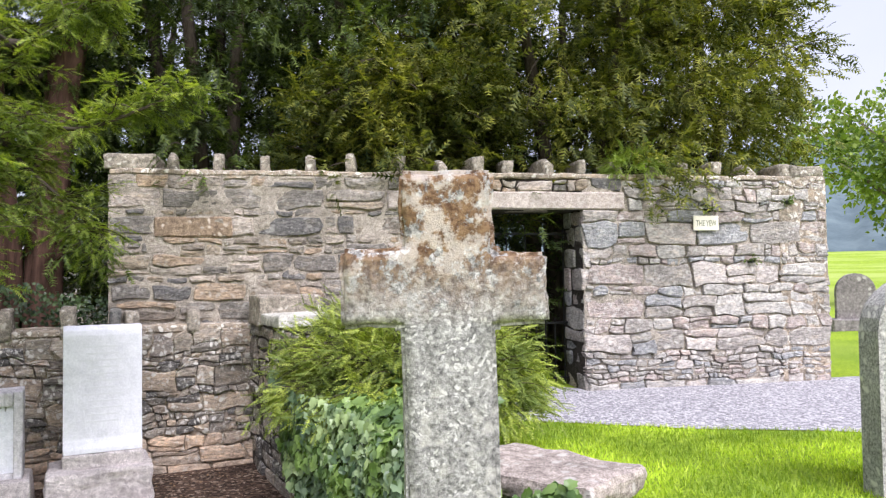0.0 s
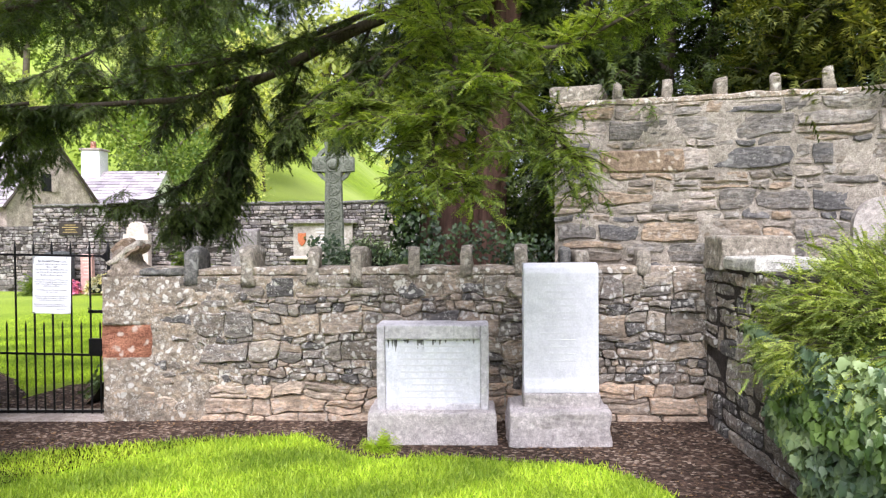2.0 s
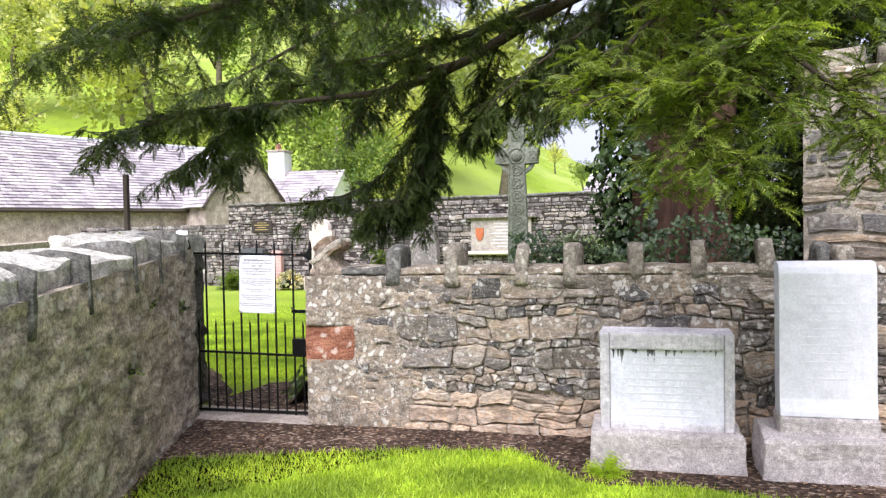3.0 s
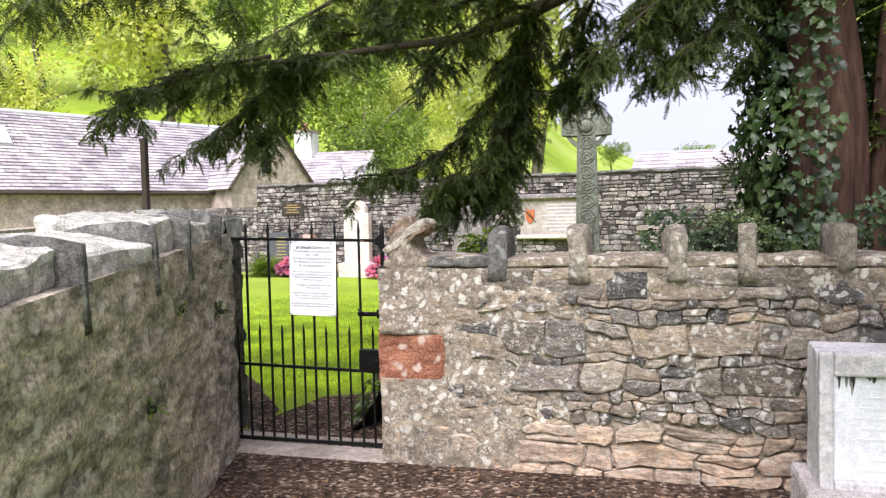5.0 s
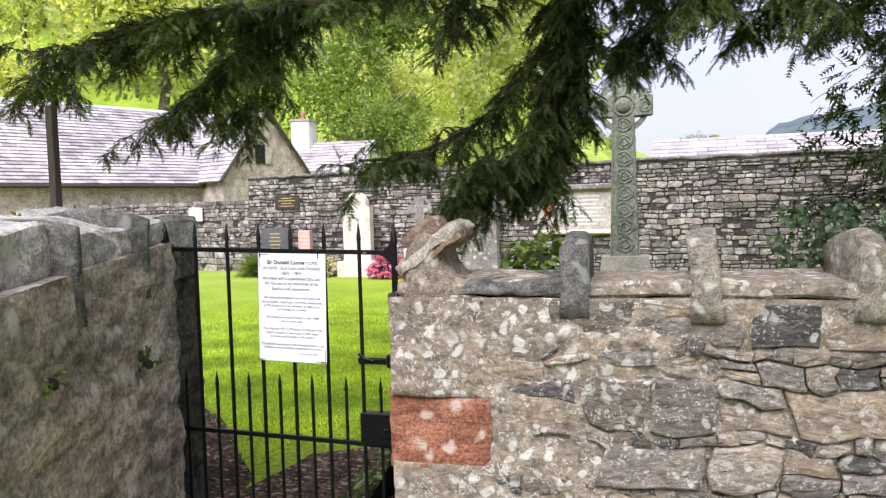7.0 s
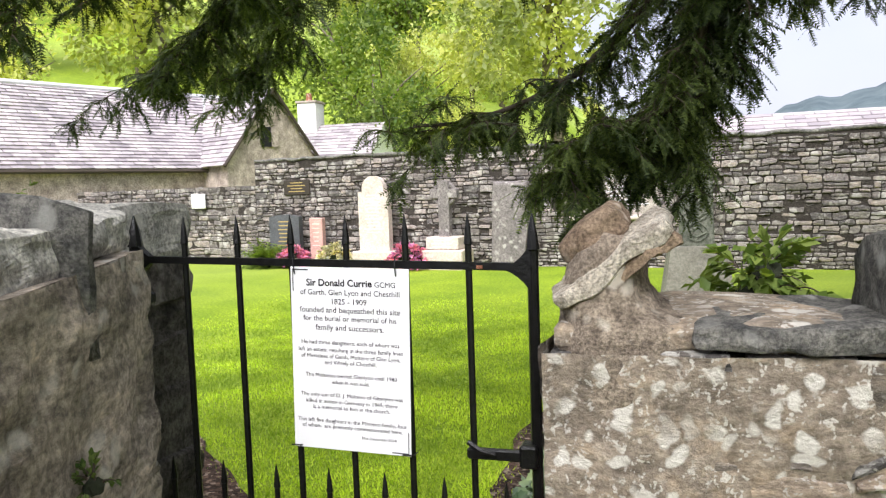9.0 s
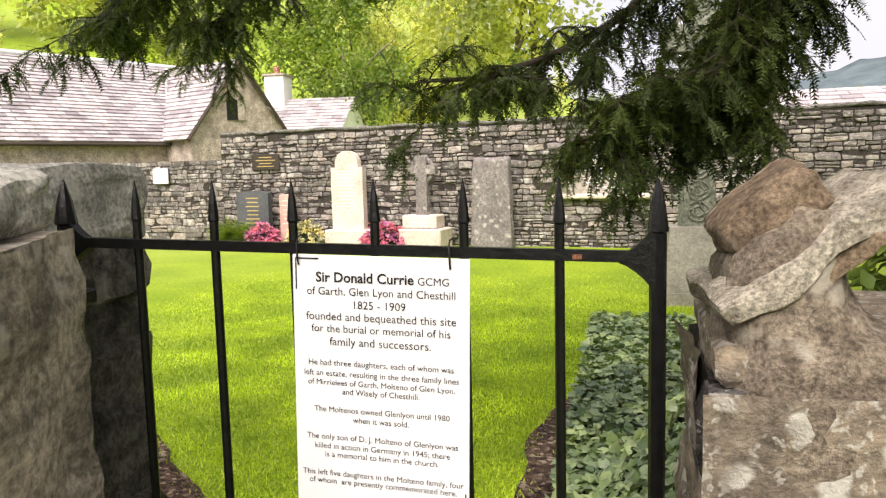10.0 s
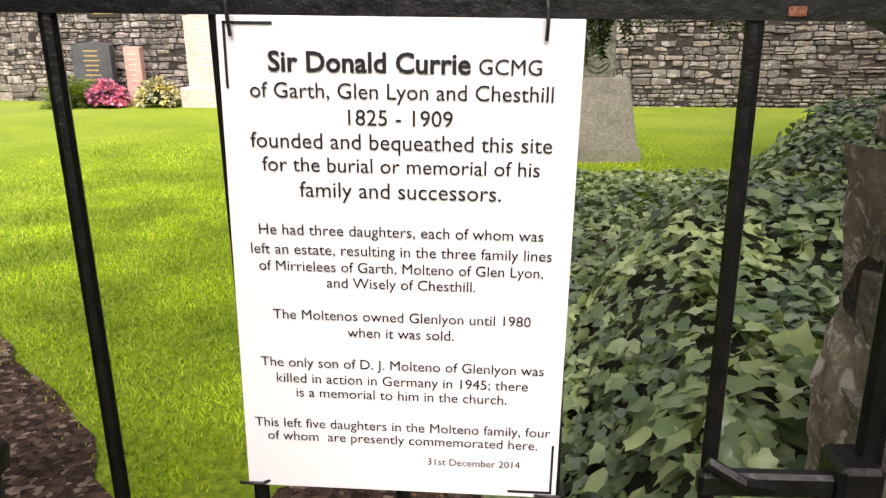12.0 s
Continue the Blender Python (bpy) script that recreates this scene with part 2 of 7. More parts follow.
M_DAMP = plain_stone("damp_black_slate", (0.045, 0.041, 0.036), (0.19, 0.172, 0.145), 13, 0.35, (0.42, 0.4, 0.34), 12, 0.5, (0.02, 0.02, 0.016), 0.02, blotch=0.8)
M_COPE = plain_stone("coping_stone", (0.18, 0.16, 0.125), (0.45, 0.395, 0.315), 26, 0.85, (0.7, 0.67, 0.58), 18, b_dist=0.014)
M_SLATE_COPE = plain_stone("dark_coping_slab", (0.08, 0.08, 0.075), (0.24, 0.23, 0.2), 24, 0.6, (0.42, 0.42, 0.38), 14, b_dist=0.014)
M_CAP = plain_stone("pale_capstone", (0.38, 0.365, 0.32), (0.74, 0.715, 0.63), 16, 0.7, (0.76, 0.73, 0.64), 10, 0.12, (0.14, 0.12, 0.09), 0.012)
M_NECK = plain_stone("lichened_brown_mortar", (0.15, 0.12, 0.09), (0.4, 0.33, 0.25), 24, 0.75, (0.64, 0.58, 0.48), 15, b_dist=0.014)
M_BROWN_STONE = plain_stone("rusty_boulder", (0.15, 0.105, 0.07), (0.37, 0.275, 0.185), 26, 0.85, (0.66, 0.58, 0.47), 17, b_dist=0.012)
M_GRANITE = plain_stone("lichened_granite", (0.2, 0.195, 0.185), (0.62, 0.6, 0.56), 70, 0.85, (0.78, 0.76, 0.7), 17, b_dist=0.007, blotch=0.5)
M_WHITE_STONE = plain_stone("white_marble", (0.63, 0.63, 0.67), (0.74, 0.735, 0.78), 14, 0.0, b_dist=0.002, blotch=0.12)
M_STAINED = plain_stone("stained_marble", (0.64, 0.65, 0.7), (0.78, 0.78, 0.83), 20, 0.0, streak=0.22, streak_col=(0.4, 0.4, 0.4), b_dist=0.003, blotch=0.3)
M_PINK_GREY = plain_stone("hewn_granite_base", (0.46, 0.41, 0.395), (0.76, 0.7, 0.67), 34, 0.5, (0.7, 0.67, 0.62), 15, b_dist=0.016)
M_FRAME_STONE = plain_stone("weathered_tablet_frame", (0.48, 0.46, 0.47), (0.76, 0.73, 0.74), 34, 0.4, b_dist=0.006, streak=0.25)
M_CROSS_OLD = plain_stone("green_grey_sandstone", (0.12, 0.14, 0.1), (0.27, 0.28, 0.22), 30, 0.3, (0.4, 0.4, 0.33), 16, b_dist=0.006)
M_SILL = plain_stone("worn_step_stone", (0.3, 0.25, 0.21), (0.47, 0.41, 0.36), 18, 0.0, b_dist=0.006)
M_LINTEL = plain_stone("pale_lintel", (0.32, 0.27, 0.23), (0.52, 0.46, 0.4), 22, 0.3, b_dist=0.01)
M_TOMB = plain_stone("pinkish_tomb_slab", (0.27, 0.225, 0.195), (0.58, 0.5, 0.44), 24, 0.6, (0.62, 0.6, 0.55), 13, b_dist=0.012)
M_IRON = simple("black_painted_iron", (0.003, 0.003, 0.003), (0.01, 0.01, 0.01), 60, 0.3, 0.0, 0.3, 0.005)
M_WOOD_POST = simple("dark_weathered_wood", (0.035, 0.028, 0.022), (0.09, 0.07, 0.055), 20, 0.8, stretch=(6, 6, 0.6))
M_BARK = simple("reddish_yew_bark", (0.04, 0.023, 0.017), (0.125, 0.07, 0.05), 9, 0.9, spec=0.15, b_dist=0.04, stretch=(3.5, 3.5, 0.5), detail=9)
M_LIMB = simple("dark_limb_bark", (0.035, 0.028, 0.02), (0.1, 0.08, 0.06), 14, 0.9, spec=0.15, b_dist=0.015, stretch=(3, 3, 0.8))
M_GREY_BARK = simple("grey_brown_bark", (0.09, 0.075, 0.055), (0.2, 0.17, 0.13), 6, 0.9, spec=0.15, b_dist=0.03)
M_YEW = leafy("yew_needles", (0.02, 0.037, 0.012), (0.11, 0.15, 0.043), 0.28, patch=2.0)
# lighter copy of the yew needles, with sunlight put into the colour
M_YEW_SUNLIT = leafy("sunlit_yew_needles", (0.075, 0.125, 0.026), (0.3, 0.36, 0.075), 0.4, patch=2.2)
M_YEW_GOLD = leafy("golden_green_yew", (0.035, 0.056, 0.014), (0.24, 0.25, 0.05), 0.32, patch=1.3)
M_BUSH = leafy("yellow_green_shrub", (0.12, 0.18, 0.035), (0.38, 0.44, 0.11), 0.3, patch=4)
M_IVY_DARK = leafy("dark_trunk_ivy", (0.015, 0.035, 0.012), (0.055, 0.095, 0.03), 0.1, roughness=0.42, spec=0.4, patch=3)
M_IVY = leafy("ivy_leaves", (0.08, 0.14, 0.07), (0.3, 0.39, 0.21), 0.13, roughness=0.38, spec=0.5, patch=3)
M_IVY_BRIGHT = leafy("fresh_ivy_leaves", (0.05, 0.1, 0.03), (0.19, 0.29, 0.095), 0.18, roughness=0.4, spec=0.5, patch=4)
M_SPRING = leafy("spring_leaves", (0.27, 0.31, 0.11), (0.55, 0.57, 0.27), 0.42, patch=0.25)
M_SPRING_DARK = leafy("summer_leaves", (0.09, 0.16, 0.032), (0.27, 0.34, 0.09), 0.35, patch=0.25)
M_PINK = leafy("pink_azalea_flowers", (0.5, 0.11, 0.34), (0.75, 0.33, 0.6), 0.25, patch=6)
M_PALE_FLOWER = leafy("cream_flowers", (0.45, 0.42, 0.3), (0.75, 0.7, 0.55), 0.2, patch=6)
M_BLADE = leafy("grass_blades", (0.22, 0.34, 0.028), (0.5, 0.62, 0.075), 0.4, patch=1.6)
# near-black fill: the shade between leaves put into a colour
M_LEAF_SHADE = simple("near_black_leaf_shade", (0.012, 0.016, 0.008), (0.03, 0.035, 0.018), 20, 0.95)
M_POSTER = simple("white_printed_board", (0.8, 0.8, 0.82), (0.84, 0.84, 0.86), 3, 0.35, b_dist=0.0)
M_INK = simple("black_print", (0.012, 0.012, 0.014), (0.02, 0.02, 0.022), 30, 0.5, b_dist=0.0)
M_TIE = simple("black_cable_tie", (0.01, 0.01, 0.01), (0.02, 0.02, 0.02), 30, 0.4)


def ground_material():
    m, nt, b = start("grassland", 0.9, spec=0.15)
    g = tex(nt, 30, 8, 0.7)
    base = ramp(nt, g, [(0.36, (0.12, 0.19, 0.014)), (0.5, (0.22, 0.33, 0.022)), (0.64, (0.34, 0.45, 0.036))])
    base = mix(nt, base, ramp(nt, tex(nt, 0.9, 5, 0.6), [(0.35, (0.75, 0.8, 0.7)), (0.62, (1.2, 1.12, 0.9))]), 0.8, "MULTIPLY")
    base = mix(nt, base, (0.34, 0.41, 0.1), ramp(nt, tex(nt, 0.03, 4, 0.6), grey((0.42, 0), (0.56, 0.8))))
    nt.links.new(base, b.inputs["Base Color"])
    bump(nt, b, tex(nt, 80, 4, 0.7), 0.8, 0.02)
    return m


def litter_material():
    """Brown leaf litter and bare earth."""
    m, nt, b = start("leaf_litter", 0.95, spec=0.15)
    v = node(nt, "TexVoronoi", Scale=48.0)
    nt.links.new(nt.nodes.new("ShaderNodeNewGeometry").outputs["Position"], v.inputs["Vector"])
    sep = nt.nodes.new("ShaderNodeSeparateColor")
    nt.links.new(v.outputs["Color"], sep.inputs[0])
    c = ramp(nt, sep.outputs[0], [(0.0, (0.024, 0.017, 0.012)), (0.45, (0.066, 0.042, 0.03)), (0.8, (0.12, 0.078, 0.055)), (0.97, (0.3, 0.235, 0.18))])
    c = mix(nt, c, ramp(nt, tex(nt, 2.2, 5, 0.6), grey((0.35, 0.5), (0.62, 1.25))), 0.8, "MULTIPLY")
    nt.links.new(c, b.inputs["Base Color"])
    bump(nt, b, v.outputs["Distance"], 0.8, 0.02)
    return m


def gravel_material():
    m, nt, b = start("grey_gravel", 0.9, spec=0.2)
    v = node(nt, "TexVoronoi", Scale=60.0)
    nt.links.new(nt.nodes.new("ShaderNodeNewGeometry").outputs["Position"], v.inputs["Vector"])
    sep = nt.nodes.new("ShaderNodeSeparateColor")
    nt.links.new(v.outputs["Color"], sep.inputs[0])
    c = ramp(nt, sep.outputs[1], [(0.0, (0.16, 0.155, 0.165)), (0.5, (0.32, 0.31, 0.33)), (1.0, (0.6, 0.58, 0.58))])
    nt.links.new(c, b.inputs["Base Color"])
    bump(nt, b, v.outputs["Distance"], 0.9, 0.015)
    return m


def roof_material():
    m, nt, b = start("grey_pink_slates", 0.7, spec=0.35)
    rnd = nt.nodes.new("ShaderNodeNewGeometry").outputs["Random Per Island"]
    c = ramp(nt, rnd, [(0.0, (0.27, 0.25, 0.26)), (0.4, (0.4, 0.37, 0.375)), (0.8, (0.48, 0.445, 0.45)), (1.0, (0.58, 0.55, 0.55))])
    c = mix(nt, c, ramp(nt, tex(nt, 0.9, 6, 0.7, stretch=(1, 3, 1)), [(0.35, (0.7, 0.68, 0.72)), (0.65, (1.25, 1.2, 1.2))]), 0.8, "MULTIPLY")
    nt.links.new(c, b.inputs["Base Color"])
    bump(nt, b, tex(nt, 14, 6, 0.7), 0.5, 0.01)
    return m


M_GRASS, M_LITTER, M_GRAVEL, M_SLATE_ROOF = ground_material(), litter_material(), gravel_material(), roof_material()
M_BARN_WALL = plain_stone("barn_lime_wall", (0.34, 0.28, 0.235), (0.56, 0.475, 0.405), 6, 0.0, b_dist=0.02)
M_WHITEWASH = plain_stone("whitewash", (0.72, 0.72, 0.7), (0.85, 0.85, 0.83), 8, 0.0, b_dist=0.006, blotch=0.2)
M_LEAD = simple("pale_lead_flashing", (0.55, 0.55, 0.58), (0.68, 0.68, 0.7), 10, 0.5)
M_PANE = simple("pale_roof_glass", (0.5, 0.53, 0.56), (0.62, 0.64, 0.66), 6, 0.12, spec=0.5)
M_DARK = simple("dark_opening", (0.01, 0.01, 0.01), (0.02, 0.02, 0.02), 10, 0.9)
# the bluish tone is aerial haze put into the base colour
M_FOREST_HILL = simple("haze_blue_wooded_hill", (0.05, 0.075, 0.09), (0.13, 0.17, 0.18), 0.03, 0.95, b_dist=3.0)


# ---- ground: one sheet from the churchyard to the hills ----
def height(x, y):
    """Ground height: level churchyard, a terrace by the yew enclosure, fields and hills beyond."""
    x, y = np.asarray(x, float), np.asarray(y, float)
    z = 0.43 * smooth(1.5, 1.9, x) * (1 - smooth(8, 12, y)) * (1 - smooth(18, 30, x))
    r, az = np.hypot(x, y), np.degrees(np.arctan2(x, y))
    lift = np.interp(az, [-180, -110, -60, -25, -13, -7, 2, 12, 30, 40, 60, 85, 110, 180], [0, 0.02, 0.36, 0.36, 0.24, 0.1, 0.02, 0.015, 0.02, 0.02, 0.02, 0.02, 0.01, 0])
    near = np.interp(az, [-180, -60, -25, 0, 15, 35, 60, 180], [40, 34, 33, 36, 60, 150, 180, 200])
    d = np.maximum(0, r - near)
    rise = lift * d * smooth(0, 25, d)
    z = z + np.minimum(rise, 70 + 10 * np.sin(az * 0.3) + 6 * np.sin(az * 0.83)) + 0.012 * np.maximum(0, r - 20) * (np.abs(az) < 90)
    return z


def build_ground():
    s = np.concatenate([-np.geomspace(900, 14, 46), np.linspace(-13.5, 13.5, 109), np.geomspace(14, 900, 46)])
    t = np.concatenate([-np.geomspace(900, 6, 22), np.linspace(-5.5, 22, 90), np.geomspace(22.5, 900, 60)])
    X, Y = np.meshgrid(s, t)
    Z = height(X, Y)
    n, k = X.shape
    idx = np.arange(n * k).reshape(n, k)
    quads = np.stack([idx[:-1, :-1], idx[:-1, 1:], idx[1:, 1:], idx[1:, :-1]], -1).reshape(-1, 4)
    me = np_mesh("ground", np.stack([X, Y, Z], -1).reshape(-1, 3), quads, M_GRASS, True)
    return tagged(new("ground", me), "bright green mown churchyard grass rising to far fields", "grass", kind="structure")


def sheet(name, outline, material, label, lift=0.006, step=0.12, thick=0.0, jag=0.05, seed=1):
    """A patch of ground cover with an uneven rim, laid just over the ground."""
    pts, rng = [], random.Random(seed)
    for (x0, y0), (x1, y1) in zip(outline, outline[1:] + outline[:1]):
        n = max(1, int(math.hypot(x1 - x0, y1 - y0) / step))
        for i in range(n):
            f = i / n
            w = noise.noise(Vector((x0 + (x1 - x0) * f, y0 + (y1 - y0) * f, seed)) * 3.0) * jag
            pts.append((x0 + (x1 - x0) * f + w + rng.uniform(-jag, jag) * 0.3, y0 + (y1 - y0) * f + w * 0.8))
    bm = bmesh.new()
    f = bm.faces.new([bm.verts.new((x, y, 0)) for x, y in pts])
    if f.normal.z < 0:
        f.normal_flip()
    bmesh.ops.triangulate(bm, faces=bm.faces[:])
    bmesh.ops.subdivide_edges(bm, edges=[e for e in bm.edges if e.calc_length() > 0.6], cuts=3, use_grid_fill=False)
    bmesh.ops.triangulate(bm, faces=bm.faces[:])
    for v in bm.verts:
        v.co.z = float(height(v.co.x, v.co.y)) + lift
    bm.normal_update()
    me = bpy.data.meshes.new(name)
    bm.to_mesh(me)
    bm.free()
    me.materials.append(material)
    return tagged(new(name, me), label, "ground cover", kind="structure")


build_ground()


def far_ridge():
    """Wooded hills on the skyline, aerial haze put into their colour."""
    az = np.linspace(-6, 100, 160)
    top = np.interp(az, [-6, 2, 8, 13, 30, 54, 70, 100], [0.4, 1.6, 5.0, 6.2, 7.5, 9.6, 8.0, 3.0]) + 0.25 * np.sin(az * 0.9) + 0.12 * np.sin(az * 2.7)
    rows = []
    for k, (f, r) in enumerate(((0.0, 420), (0.35, 560), (0.75, 700), (1.0, 800), (0.7, 880))):
        h = np.tan(np.radians(top)) * 800 * f - 4
        rows.append(np.stack([r * np.sin(np.radians(az)), r * np.cos(np.radians(az)), h + 10 * f * (1 - f) * np.sin(az * 1.9 + k)], -1))
    V = np.concatenate(rows)
    idx = np.arange(len(V)).reshape(5, 160)
    q = np.stack([idx[:-1, :-1], idx[:-1, 1:], idx[1:, 1:], idx[1:, :-1]], -1).reshape(-1, 4)
    return tagged(new("backdrop_hills", np_mesh("backdrop_hills", V, q, M_FOREST_HILL, True)), "dark wooded hills on the skyline with haze painted in blue-green", "hill", kind="structure")


far_ridge()
BED = [(-3.3, 4.3), (-3.58, 5.1), (-2.8, 5.36), (-2.17, 5.56), (-1.5, 5.66), (-1.24, 5.38), (-1.04, 5.15), (-0.56, 5.2), (-0.1, 5.08), (0.33, 5.03), (0.6, 4.7), (0.75, 4.0), (0.8, 3.3), (1.5, 3.2), (1.5, 6.2), (-2.9, 6.2), (-3.05, 7.2), (-3.3, 7.6), (-3.65, 7.5), (-4.0, 7.3), (-4.2, 6.2), (-3.6, 4.3)]
sheet("litter_bed", BED, M_LITTER, "brown leaf litter and bare earth along the wall foot")
GRAVEL = [(1.9, 5.4), (2.79, 4.59), (3.6, 3.78), (4.56, 3.05), (6.5, 2.2), (9, 1.5), (10, 3.2), (6.7, 4.75), (4.2, 5.45), (3.0, 6.6), (2.4, 6.2)]
sheet("gravel_path", GRAVEL, M_GRAVEL, "pale grey gravel path in front of the doorway", lift=0.008, seed=3)
sheet("gate_soil", [(-3.95, 6.5), (-4.15, 6.9), (-4.42, 7.25), (-4.75, 7.6), (-5.2, 8.05), (-5.5, 8.35), (-5.3, 7.6), (-4.9, 6.6)], M_LITTER, "dark bare soil along the foot of the gate pier", lift=0.011, seed=9)
sheet("ivy_bed_soil", [(-3.5, 6.5), (-3.55, 7.6), (-3.6, 8.8), (-3.3, 9.9), (-2.6, 10.2), (-1, 10.2), (-1, 6.5)], M_LITTER, "dark bare soil beside the ivy", lift=0.01, seed=5)


# ---- rubble walls ----
def courses(w, h, rng, h_lo=0.07, h_hi=0.2, ratio=(1.1, 3.4)):
    """Cells (u0, z0, u1, z1) of random rubble brought to rough courses."""
    cells, z = [], 0.0
    while z < h - 0.02:
        dz = rng.uniform(h_lo, h_hi)
        if h - z - dz < h_lo * 0.8:
            dz = h - z
        u = 0.0
        while u < w - 0.02:
            du = dz * rng.uniform(*ratio)
            if w - u - du < dz * 0.7:
                du = w - u
            c = rng.random()
            if dz > h_lo * 1.7 and c < 0.3:
                k = rng.uniform(0.3, 0.7)
                cells.append((u, z, u + du, z + dz * k))
                cells.append((u, z + dz * k, u + du, z + dz))
            elif dz > h_lo * 1.7 and c < 0.42 and du > dz * 1.4:
                k, k2 = rng.uniform(0.35, 0.65), rng.uniform(0.3, 0.7)
                cells.append((u, z, u + du * k2, z + dz * k))
                cells.append((u, z + dz * k, u + du * k2, z + dz))
                cells.append((u + du * k2, z, u + du, z + dz))
            else:
                cells.append((u, z, u + du, z + dz))
            u += du
        z += dz
    return cells


def stone_of(cell, rng, seed, joint=0.004, warp=0.03, proud=0.02, depth=0.06):
    """One stone of a wall: vertices (u, outwards, z) round its own middle, faces, and the middle."""
    u0, z0, u1, z1 = cell
    cu, cz, du, dz = (u0 + u1) / 2, (z0 + z1) / 2, u1 - u0, z1 - z0
    ring = [(u0, z0), (u0 + du * 0.35, z0), (u0 + du * 0.7, z0), (u1, z0), (u1, cz), (u1, z1), (u0 + du * 0.66, z1), (u0 + du * 0.3, z1), (u0, z1), (u0, cz)]
    out = []
    for u, z in ring:
        a = noise.noise_vector(Vector((u * 2.6, z * 3.4, seed)))
        b = noise.noise_vector(Vector((u * 9.0, z * 11.0, seed + 9)))
        out.append([u + a.x * warp * 1.3 + b.x * warp * 0.6, z + a.y * warp * 0.8 + b.y * warp * 0.75])
    jj = joint * rng.uniform(0.6, 1.7)
    shr_u, shr_z = max(0.5, 1 - 2 * jj / du), max(0.5, 1 - 2 * jj / dz)
    ring1 = []
    for i, (u, z) in enumerate(out):
        corner = rng.uniform(0.86, 1.02) if i in (0, 3, 5, 8) else 1.0
        ring1.append(((u - cu) * shr_u * corner, (z - cz) * shr_z * corner))
    p = rng.uniform(-0.4, 1.0) * proud
    tilt_u, tilt_z = rng.uniform(-0.06, 0.06), rng.uniform(-0.12, 0.12)
    ch = min(rng.uniform(0.004, 0.012), dz * 0.14)
    verts = [(u, -depth, z) for u, z in ring1]
    verts += [(u, p - ch + tilt_u * u + tilt_z * z, z) for u, z in ring1]
    fu, fz = max(0.6, 1 - 2 * ch / du), max(0.55, 1 - 2 * ch / dz)
    verts += [(u * fu, p + tilt_u * u + tilt_z * z + rng.uniform(-0.005, 0.005), z * fz) for u, z in ring1]
    verts.append((rng.uniform(-0.1, 0.1) * du, p + rng.uniform(0.0, 0.008), rng.uniform(-0.1, 0.1) * dz))
    n = 10
    faces = []
    for r in (0, n):
        for i in range(n):
            j = (i + 1) % n
            faces.append((r + i, r + j, r + n + j, r + n + i))
    faces += [(2 * n + i, 2 * n + (i + 1) % n, 3 * n) for i in range(n)]
    return verts, faces, (cu, cz)


def wall_frame(ax, ay, bx, by):
    """Matrix from (along, outwards, up) to the world; outwards is to the right of the way from a to b."""
    u = Vector((bx - ax, by - ay, 0)).normalized()
    n = Vector((u.y, -u.x, 0))
    return Matrix(((u.x, n.x, 0, ax), (u.y, n.y, 0, ay), (0, 0, 1, 0), (0, 0, 0, 1)))


LATER = []   # stones are linked at the end of the file


def lay_stones(parent, frame_m, panels, material, joined_material, seed, limit=300, single=None, **kw):
    """Lays rubble on panels (u, z, width, height); single tells which stones stay objects of their own."""
    rng = random.Random(seed)
    opts = {k: kw.pop(k) for k in ("h_lo", "h_hi", "ratio") if k in kw}
    LATER.append((parent, frame_m, panels, material, joined_material, seed, limit, single, opts, kw))


def link_stones():
    for parent, fm, panels, material, joined, seed, limit, single, opts, kw in LATER:
        rng = random.Random(seed)
        made, jv, jf = 0, [], []
        for (pu, pz, pw, ph) in panels:
            for c in courses(pw, ph, rng, **opts):
                cell = (c[0] + pu, c[1] + pz, c[2] + pu, c[3] + pz)
                verts, faces, (cu, cz) = stone_of(cell, rng, seed, **kw)
                if made < limit and (single is None or single(cu, cz)):
                    me = py_mesh("stone", verts, faces, material)
                    ob = new("stone", me)
                    ob.parent = parent
                    ob.matrix_basis = fm @ Matrix.Translation((cu, 0, cz))
                    made += 1
                else:
                    k = len(jv)
                    jv += [fm @ Vector((v[0] + cu, v[1], v[2] + cz)) for v in verts]
                    jf += [tuple(i + k for i in f) for f in faces]
        if jv:
            ob = part("rubble", py_mesh("rubble", jv, jf, joined), None, parent)
            ob["kind"] = "stuff"


def wall_core(name, label, fm, length, thick, z0, z1, material, holes=(), inset=0.005):
    """The mortar-bound core of a wall, with its openings cut through."""
    bm = bmesh.new()
    us = sorted({0.0, length, *[h[0] for h in holes], *[h[1] for h in holes]})
    for a, b in zip(us, us[1:]):
        hole = next((h for h in holes if h[0] <= a and b <= h[1]), None)
        if hole:
            if hole[2] > z0:
                box(bm, a, b, -thick, -inset, z0, hole[2])
            box(bm, a, b, -thick, -inset, hole[3], z1)
        else:
            box(bm, a, b, -thick, -inset, z0, z1)
    bmesh.ops.transform(bm, matrix=fm, verts=bm.verts)
    bmesh.ops.recalc_face_normals(bm, faces=bm.faces)
    me = bpy.data.meshes.new(name)
    bm.to_mesh(me)
    bm.free()
    me.materials.append(material)
    return tagged(new(name, me), label, "wall", kind="structure")


